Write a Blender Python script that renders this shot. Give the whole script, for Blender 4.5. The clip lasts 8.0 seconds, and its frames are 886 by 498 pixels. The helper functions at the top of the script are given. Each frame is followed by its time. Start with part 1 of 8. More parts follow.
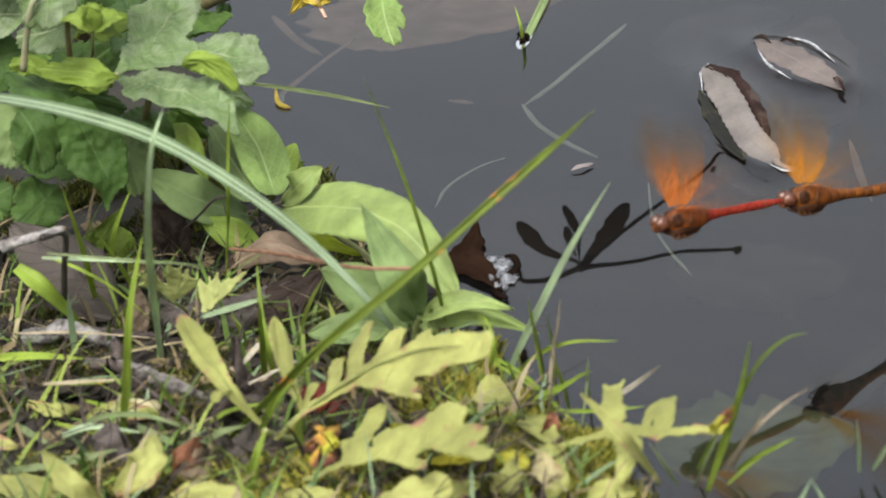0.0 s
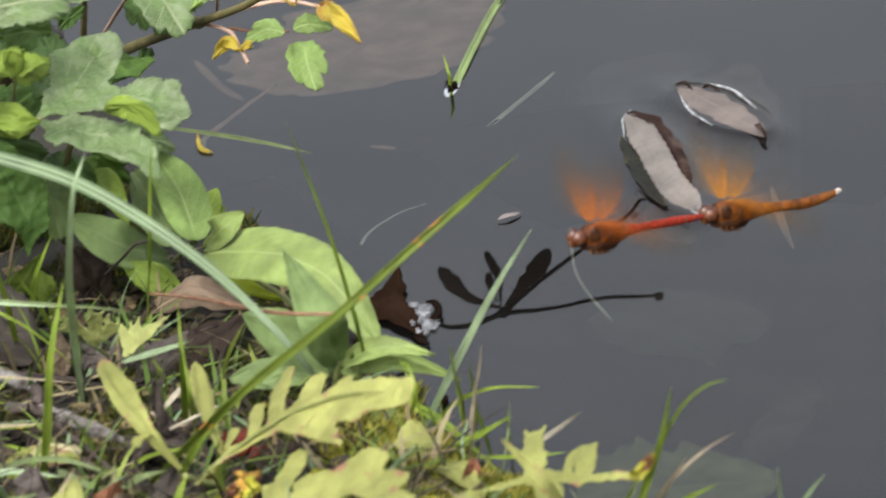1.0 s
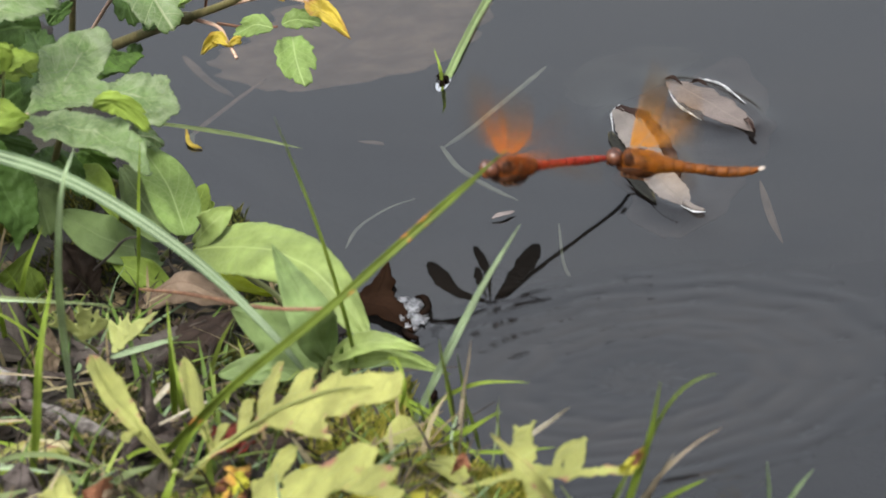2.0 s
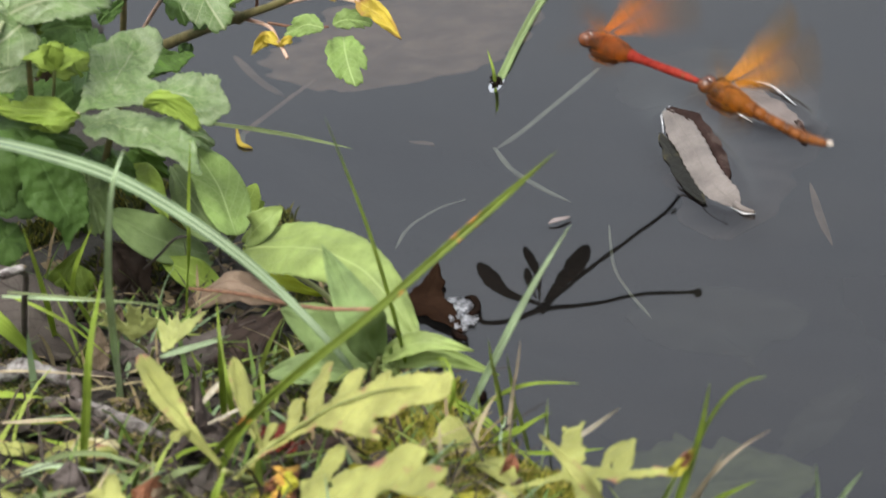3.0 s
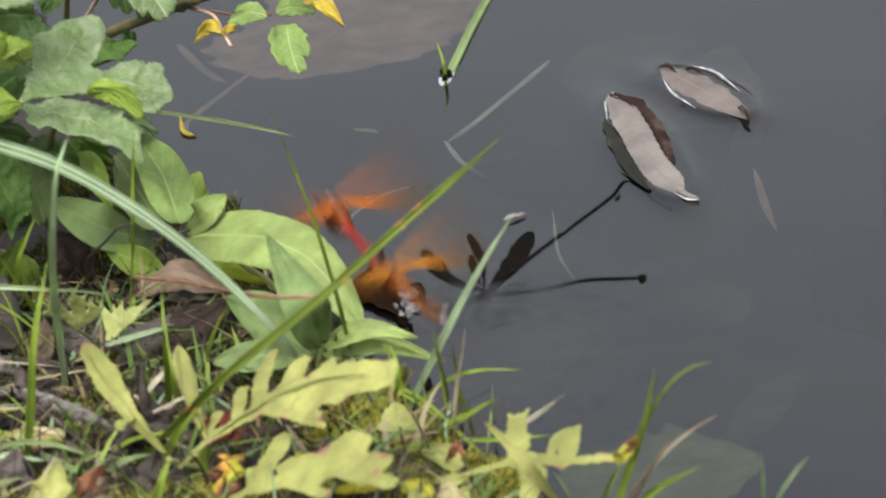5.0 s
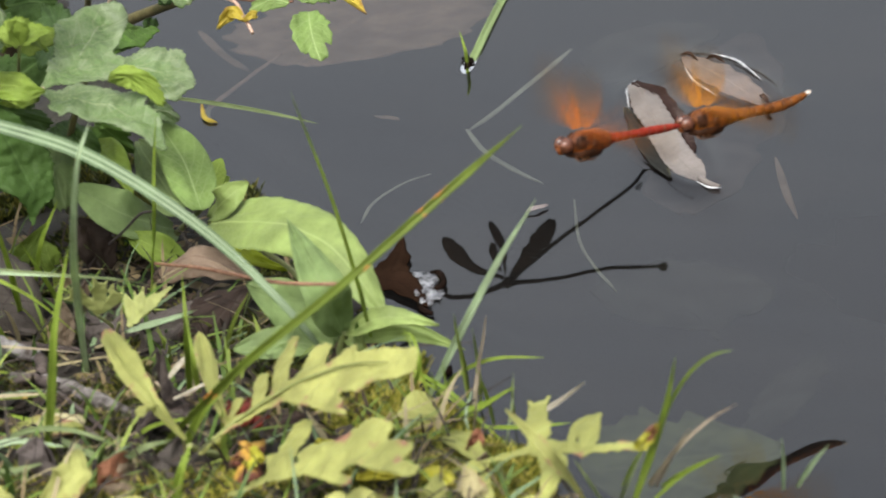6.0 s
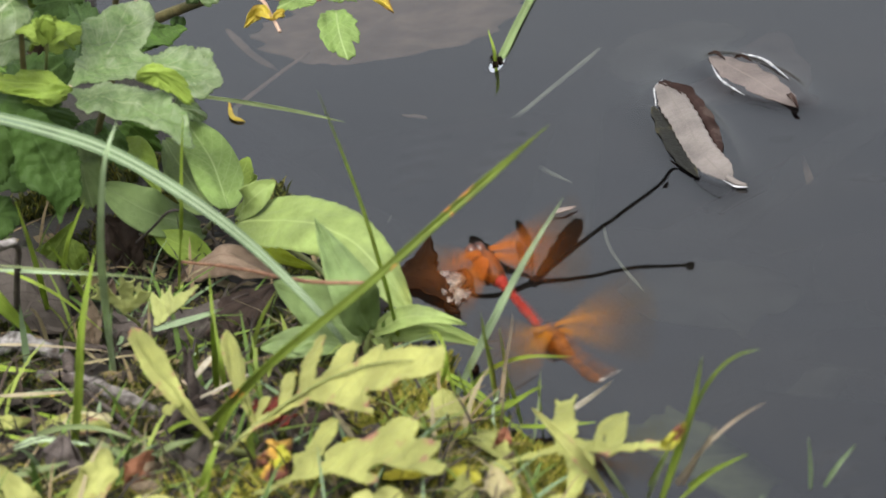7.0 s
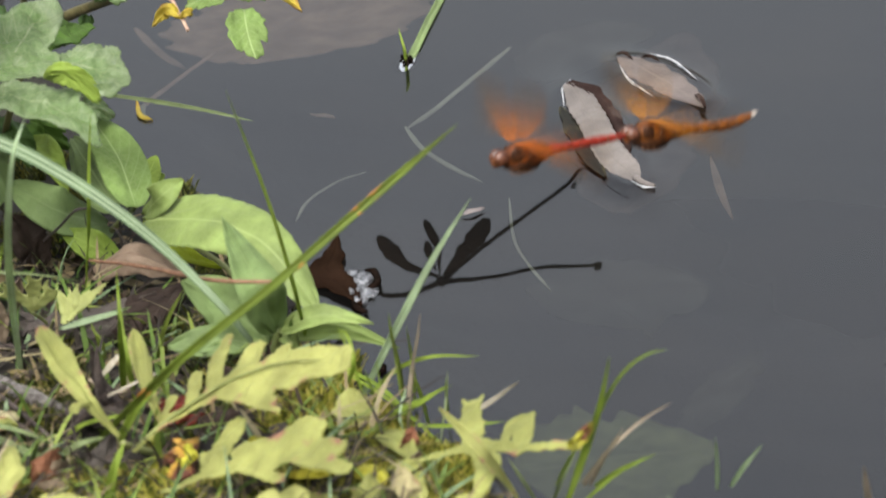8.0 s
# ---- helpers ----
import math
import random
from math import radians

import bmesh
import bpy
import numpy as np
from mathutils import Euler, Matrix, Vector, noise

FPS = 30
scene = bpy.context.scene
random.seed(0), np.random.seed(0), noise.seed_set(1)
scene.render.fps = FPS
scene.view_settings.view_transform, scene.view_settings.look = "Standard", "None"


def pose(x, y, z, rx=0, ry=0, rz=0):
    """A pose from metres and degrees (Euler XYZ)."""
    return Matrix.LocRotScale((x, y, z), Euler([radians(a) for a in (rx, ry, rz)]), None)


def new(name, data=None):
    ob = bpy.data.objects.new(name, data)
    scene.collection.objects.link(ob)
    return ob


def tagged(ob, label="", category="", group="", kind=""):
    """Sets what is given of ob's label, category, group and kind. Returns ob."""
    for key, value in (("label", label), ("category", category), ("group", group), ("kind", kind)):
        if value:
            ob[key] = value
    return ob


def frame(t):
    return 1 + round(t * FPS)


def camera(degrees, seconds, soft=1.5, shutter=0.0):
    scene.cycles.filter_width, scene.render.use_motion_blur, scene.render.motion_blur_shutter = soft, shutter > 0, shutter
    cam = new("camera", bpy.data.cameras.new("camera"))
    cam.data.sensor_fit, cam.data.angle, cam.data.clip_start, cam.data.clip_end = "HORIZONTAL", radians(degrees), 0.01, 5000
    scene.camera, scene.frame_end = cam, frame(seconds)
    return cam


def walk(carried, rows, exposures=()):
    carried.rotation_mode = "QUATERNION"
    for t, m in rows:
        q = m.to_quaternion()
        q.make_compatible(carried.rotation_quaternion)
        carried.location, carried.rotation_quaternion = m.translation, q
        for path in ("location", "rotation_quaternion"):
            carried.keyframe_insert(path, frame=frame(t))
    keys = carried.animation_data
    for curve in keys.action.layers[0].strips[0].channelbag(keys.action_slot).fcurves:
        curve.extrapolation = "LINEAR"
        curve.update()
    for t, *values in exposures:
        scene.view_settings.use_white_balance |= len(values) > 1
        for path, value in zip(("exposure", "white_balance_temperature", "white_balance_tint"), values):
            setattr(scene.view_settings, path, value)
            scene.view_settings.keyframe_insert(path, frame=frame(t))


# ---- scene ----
# The camera: a long lens held by hand from a crouch on the bank
EYE = (0.0000, -1.6914, 0.6156)
PATH = [
    (0, 69.5787, 7.0558, -2.0509),
    (0.5, 69.7011, 6.7679, -2.1108),
    (1, 69.8859, 6.6609, -2.5892),
    (1.2, 69.9440, 6.6468, -2.6327),
    (2.3, 69.7960, 6.7690, -2.7035),
    (2.5, 69.8079, 6.6997, -2.4129),
    (3, 69.8911, 6.6214, -2.2356),
    (3.5, 70.2041, 6.8116, -2.1302),
    (4, 70.2084, 6.6562, -2.1974),
    (4.5, 69.8608, 6.7763, -2.4546),
    (5, 69.7265, 6.7120, -2.7554),
    (5.2, 69.6286, 6.7339, -2.8195),
    (6.3, 69.6550, 6.6292, -2.4023),
    (6.5, 69.5960, 6.6619, -2.3578),
    (7, 69.6678, 6.6164, -2.2984),
    (7.3, 69.6095, 6.5066, -2.5645),
    (7.5, 69.4091, 6.3340, -2.8664),
    (8, 69.5908, 6.1895, -2.9466),
]
cam = camera(7.2, 8.0, soft=1.7, shutter=0.75)
cam.data.dof.use_dof, cam.data.dof.focus_distance, cam.data.dof.aperture_fstop = True, 1.83, 38
walk(cam, [(t, pose(*EYE, rx, ry, rz)) for t, rx, ry, rz in PATH])

# ---- light: bright overcast sky, a weak veiled sun ----
scene.view_settings.exposure = 0.38
SUN_UP, SUN_TURN = 56, 205
world = bpy.data.worlds.new("sky")
scene.world = world
world.use_nodes = True
wn, wl = world.node_tree.nodes, world.node_tree.links
wn.clear()
sky = wn.new("ShaderNodeTexSky")
sky.sky_type, sky.sun_disc = "NISHITA", False
sky.sun_elevation, sky.sun_rotation = radians(SUN_UP), radians(SUN_TURN)
sky.air_density, sky.dust_density, sky.ozone_density = 1.0, 6.0, 1.0
grey = wn.new("ShaderNodeHueSaturation")
grey.inputs["Saturation"].default_value = 0.3
wl.new(sky.outputs["Color"], grey.inputs["Color"])
# an overcast sky is brighter overhead than at the horizon
geo = wn.new("ShaderNodeTexCoord")
sep = wn.new("ShaderNodeSeparateXYZ")
wl.new(geo.outputs["Generated"], sep.inputs[0])
lift = wn.new("ShaderNodeMapRange")
lift.inputs["From Min"].default_value, lift.inputs["From Max"].default_value = 0.0, 0.5
lift.inputs["To Min"].default_value, lift.inputs["To Max"].default_value = 1.06, 2.45
wl.new(sep.outputs["Z"], lift.inputs["Value"])
mul = wn.new("ShaderNodeVectorMath")
mul.operation = "SCALE"
wl.new(grey.outputs["Color"], mul.inputs[0])
wl.new(lift.outputs["Result"], mul.inputs["Scale"])
bg = wn.new("ShaderNodeBackground")
bg.inputs["Strength"].default_value = 0.115
wl.new(mul.outputs[0], bg.inputs["Color"])
wout = wn.new("ShaderNodeOutputWorld")
wl.new(bg.outputs[0], wout.inputs["Surface"])
sun = new("sun", bpy.data.lights.new("sun", "SUN"))
sun.data.energy, sun.data.angle, sun.data.color = 1.0, radians(10), (1.0, 0.96, 0.9)
sun.matrix_world = pose(0, 0, 3, 90 - SUN_UP, 0, 180 - SUN_TURN)


# ---- materials ----
class Nodes:
    """A small helper to wire a material."""

    def __init__(self, name):
        self.m = bpy.data.materials.new(name)
        self.m.use_nodes = True
        self.t = self.m.node_tree
        self.t.nodes.clear()

    def put(self, kind, **given):
        n = self.t.nodes.new(kind)
        for key, value in given.items():
            sock = n.inputs[int(key[1:])] if key[0] == "i" and key[1:].isdigit() else n.inputs[key.replace("_", " ")]
            if isinstance(value, bpy.types.NodeSocket):
                self.t.links.new(value, sock)
            else:
                sock.default_value = value
        return n

    def math(self, op, a, b=0.0, c=0.0, clamp=False):
        n = self.put("ShaderNodeMath", i0=a, i1=b, i2=c)
        n.operation, n.use_clamp = op, clamp
        return n.outputs[0]

    def mix(self, f, a, b, blend="MIX"):
        n = self.t.nodes.new("ShaderNodeMix")
        n.data_type, n.blend_type = "RGBA", blend
        for sock, value in ((n.inputs[0], f), (n.inputs[6], a), (n.inputs[7], b)):
            if isinstance(value, bpy.types.NodeSocket):
                self.t.links.new(value, sock)
            else:
                sock.default_value = value if sock.type == "VALUE" else (*value, 1)
        return n.outputs[2]

    def noise(self, scale, detail=3.0, rough=0.55, vec=None, stretch=None):
        if vec is None:
            vec = self.put("ShaderNodeTexCoord").outputs["Object"]
        if stretch:
            vec = self.put("ShaderNodeMapping", Vector=vec, Scale=stretch).outputs[0]
        return self.put("ShaderNodeTexNoise", Vector=vec, Scale=scale, Detail=detail, Roughness=rough).outputs["Fac"]

    def ramp(self, f, lo, hi):
        n = self.put("ShaderNodeMapRange", Value=f, From_Min=lo, From_Max=hi)
        n.interpolation_type = "SMOOTHSTEP"
        return n.outputs[0]

    def bump(self, h, dist, strength=1.0):
        return self.put("ShaderNodeBump", Height=h, Distance=dist, Strength=strength).outputs[0]

    def out(self, shader):
        self.put("ShaderNodeOutputMaterial", Surface=shader)
        return self.m


def leaf_material(name, col, vein, old=None, old_at=(0.58, 0.75), rough=0.45, through_light=0.3, veins=7, dust=0.0, ribs=False, spec=0.15, vein_show=0.42):
    """A living or withered leaf: midrib and side veins along its own length, mottling at two scales, some light through it."""
    k = Nodes(name)
    tc = k.put("ShaderNodeTexCoord")
    uv = k.put("ShaderNodeSeparateXYZ", Vector=tc.outputs["UV"])
    u, v = uv.outputs[0], k.math("ABSOLUTE", uv.outputs[1])
    big, fine = k.noise(70, 3), k.noise(420, 4, 0.65)
    rnd = k.put("ShaderNodeObjectInfo").outputs["Random"]
    dark = tuple(c * 0.68 for c in col)
    light = tuple(min(1, c * 1.22) for c in col)
    c = k.mix(k.ramp(big, 0.3, 0.7), dark, light)
    c = k.mix(k.math("MULTIPLY", k.ramp(fine, 0.42, 0.72), 0.35), c, tuple(x * 0.7 for x in col))
    if dust:
        c = k.mix(k.math("MULTIPLY", k.ramp(k.math("ADD", k.noise(130, 5, 0.7), k.math("MULTIPLY", v, 0.16)), 0.4, 0.85), dust), c, (0.36, 0.4, 0.29))
    if ribs:
        line = k.math("SINE", k.math("MULTIPLY_ADD", uv.outputs[1], 7.9 if ribs == "grooved" else 16.0, -1.57 if ribs == "grooved" else 0.0))
        mask = k.math("MULTIPLY", k.ramp(line, -0.3 if ribs == "grooved" else 0.1, 0.9), 0.9 if ribs == "grooved" else 0.55)
        relief = line
    else:
        mid = k.math("SUBTRACT", 1.0, k.ramp(v, 0.015, 0.06))
        wob = k.math("MULTIPLY", k.math("SUBTRACT", big, 0.5), 0.06)
        side = k.math("FRACT", k.math("ADD", k.math("MULTIPLY", k.math("SUBTRACT", u, k.math("MULTIPLY", v, 0.3)), float(veins)), wob))
        near = k.math("SUBTRACT", 1.0, k.ramp(k.math("ABSOLUTE", k.math("SUBTRACT", side, 0.5)), 0.01, 0.07))
        mask = k.math("MAXIMUM", k.math("MULTIPLY", mid, 0.85), k.math("MULTIPLY", near, vein_show))
        net = k.put("ShaderNodeTexVoronoi", Vector=tc.outputs["Object"], Scale=620.0)
        net.feature = "DISTANCE_TO_EDGE"
        web = k.math("SUBTRACT", 1.0, k.ramp(net.outputs["Distance"], 0.02, 0.16))
        mask = k.math("MAXIMUM", mask, k.math("MULTIPLY", web, 0.16))
        relief = k.math("SUBTRACT", k.math("SUBTRACT", fine, k.math("MULTIPLY", mask, 0.8)), k.math("MULTIPLY", web, 0.35))
    c = k.mix(mask, c, vein)
    if old:
        edge = k.math("ADD", k.math("MULTIPLY", k.noise(110, 4, 0.6), 0.8), k.math("MULTIPLY", v, 0.12))
        c = k.mix(k.ramp(edge, *old_at), c, old)
    c = k.mix(1.0, c, k.put("ShaderNodeCombineColor", Red=k.math("MULTIPLY_ADD", rnd, 0.25, 0.88), Green=k.math("MULTIPLY_ADD", rnd, 0.2, 0.9), Blue=k.math("MULTIPLY_ADD", rnd, 0.3, 0.85)).outputs[0], "MULTIPLY")
    nrm = k.bump(relief, 0.00002 if ribs else 0.00018, 0.6)
    p = k.put("ShaderNodeBsdfPrincipled", Base_Color=c, Roughness=rough, Normal=nrm, Specular_IOR_Level=spec)
    tr = k.put("ShaderNodeBsdfTranslucent", Color=k.mix(1.0, c, (1.0, 1.0, 0.55), "MULTIPLY"))
    return k.out(k.put("ShaderNodeMixShader", i0=through_light, i1=p.outputs[0], i2=tr.outputs[0]).outputs[0])


def plain_material(name, a, b, scale=120, rough=0.6, relief=0.0003, spec=0.2, patch=None, metal=0.0):
    """Two colours mottled at two scales, with relief."""
    k = Nodes(name)
    n1, n2 = k.noise(scale, 4, 0.6), k.noise(scale * 5, 4, 0.65)
    c = k.mix(k.ramp(n1, 0.32, 0.68), a, b)
    c = k.mix(k.math("MULTIPLY", k.ramp(n2, 0.45, 0.75), 0.45), c, tuple(x * 0.55 for x in a))
    if patch:
        c = k.mix(k.ramp(k.noise(scale * 1.7, 3, 0.6, stretch=(1, 1.4, 0.8)), 0.46, 0.74), c, patch)
    rr = k.math("MULTIPLY_ADD", n2, 0.3, rough - 0.15)
    p = k.put("ShaderNodeBsdfPrincipled", Base_Color=c, Roughness=rr, Normal=k.bump(k.math("ADD", n1, n2), relief, 0.7), Specular_IOR_Level=spec, Metallic=metal)
    return k.out(p.outputs[0])


def stuff_material(name, cols, rough=0.55, through_light=0.25):
    """Small growth or litter: a colour to each piece."""
    k = Nodes(name)
    r = k.put("ShaderNodeNewGeometry").outputs["Random Per Island"]
    ramp = k.t.nodes.new("ShaderNodeValToRGB")
    ramp.color_ramp.interpolation = "CONSTANT"
    while len(ramp.color_ramp.elements) < len(cols):
        ramp.color_ramp.elements.new(0.5)
    for n, (e, col) in enumerate(zip(ramp.color_ramp.elements, cols)):
        e.position, e.color = n / len(cols), (*col, 1)
    k.t.links.new(r, ramp.inputs[0])
    c = k.mix(k.math("MULTIPLY", k.noise(350, 3), 0.35), ramp.outputs[0], (0.03, 0.03, 0.015))
    p = k.put("ShaderNodeBsdfPrincipled", Base_Color=c, Roughness=rough, Specular_IOR_Level=0.35)
    tr = k.put("ShaderNodeBsdfTranslucent", Color=c)
    return k.out(k.put("ShaderNodeMixShader", i0=through_light, i1=p.outputs[0], i2=tr.outputs[0]).outputs[0])


def water_material(name="pond_water", through_it=0.58):
    """Dark pond water: a mirror by its angle, over a murky body that lets some light through."""
    k = Nodes(name)
    n = k.noise(26, 2, 0.5, stretch=(1, 0.35, 1))
    n2 = k.noise(9, 2, 0.5)
    nrm = k.bump(k.math("ADD", n, n2), 0.00012, 0.5)
    silt = k.math("ADD", k.math("MULTIPLY", k.noise(18, 4, 0.6), 0.6), k.math("MULTIPLY", k.noise(5, 3, 0.6), 0.4))
    murk = k.put("ShaderNodeBsdfDiffuse", Color=k.mix(k.ramp(silt, 0.34, 0.68), (0.001, 0.0013, 0.002), (0.011, 0.0095, 0.008)))
    clear = k.put("ShaderNodeBsdfTransparent", Color=(0.6, 0.62, 0.62, 1))
    body = k.put("ShaderNodeMixShader", i0=1.0 - through_it, i1=clear.outputs[0], i2=murk.outputs[0])
    gloss = k.put("ShaderNodeBsdfGlossy", Color=(1, 1, 1, 1), Roughness=0.004, Normal=nrm)
    fres = k.put("ShaderNodeFresnel", IOR=1.34, Normal=nrm)
    return k.out(k.put("ShaderNodeMixShader", i0=fres.outputs[0], i1=body.outputs[0], i2=gloss.outputs[0]).outputs[0])


def wing_material(name, col, alpha):
    k = Nodes(name)
    tc = k.put("ShaderNodeTexCoord")
    vor = k.put("ShaderNodeTexVoronoi", Vector=tc.outputs["UV"], Scale=16.0)
    vor.feature = "DISTANCE_TO_EDGE"
    vein = k.math("SUBTRACT", 1.0, k.ramp(vor.outputs["Distance"], 0.02, 0.08))
    u = k.put("ShaderNodeSeparateXYZ", Vector=tc.outputs["UV"]).outputs[0]
    c = k.mix(k.math("MULTIPLY", vein, 0.6), col, (0.16, 0.04, 0.01))
    p = k.put("ShaderNodeBsdfPrincipled", Base_Color=c, Roughness=0.3)
    tl = k.put("ShaderNodeBsdfTranslucent", Color=col + (1,))
    body = k.put("ShaderNodeMixShader", i0=0.55, i1=p.outputs[0], i2=tl.outputs[0])
    clear = k.put("ShaderNodeBsdfTransparent", Color=(1.0, 0.82, 0.55, 1))
    f = k.math("ADD", alpha, k.math("MULTIPLY", vein, 0.25), clamp=True)
    f = k.math("MULTIPLY", f, k.math("SUBTRACT", 1.9, k.math("MULTIPLY", k.ramp(u, 0.0, 0.85), 1.78)), clamp=True)
    return k.out(k.put("ShaderNodeMixShader", i0=f, i1=clear.outputs[0], i2=body.outputs[0]).outputs[0])


def ground_material():
    k = Nodes("bank_soil")
    n1, n2 = k.noise(45, 5, 0.65), k.noise(380, 5, 0.7)
    c = k.mix(k.ramp(n1, 0.35, 0.62), (0.009, 0.0065, 0.005), (0.02, 0.019, 0.008))
    c = k.mix(k.math("MULTIPLY", k.ramp(n2, 0.5, 0.75), 0.6), c, (0.032, 0.024, 0.017))
    z = k.put("ShaderNodeSeparateXYZ", Vector=k.put("ShaderNodeNewGeometry").outputs["Position"]).outputs[2]
    c = k.mix(k.ramp(z, -0.001, -0.006), c, k.mix(n1, (0.006, 0.006, 0.006), (0.018, 0.015, 0.012)))
    p = k.put("ShaderNodeBsdfPrincipled", Base_Color=c, Roughness=0.85, Normal=k.bump(k.math("ADD", n1, n2), 0.003, 0.8))
    return k.out(p.outputs[0])


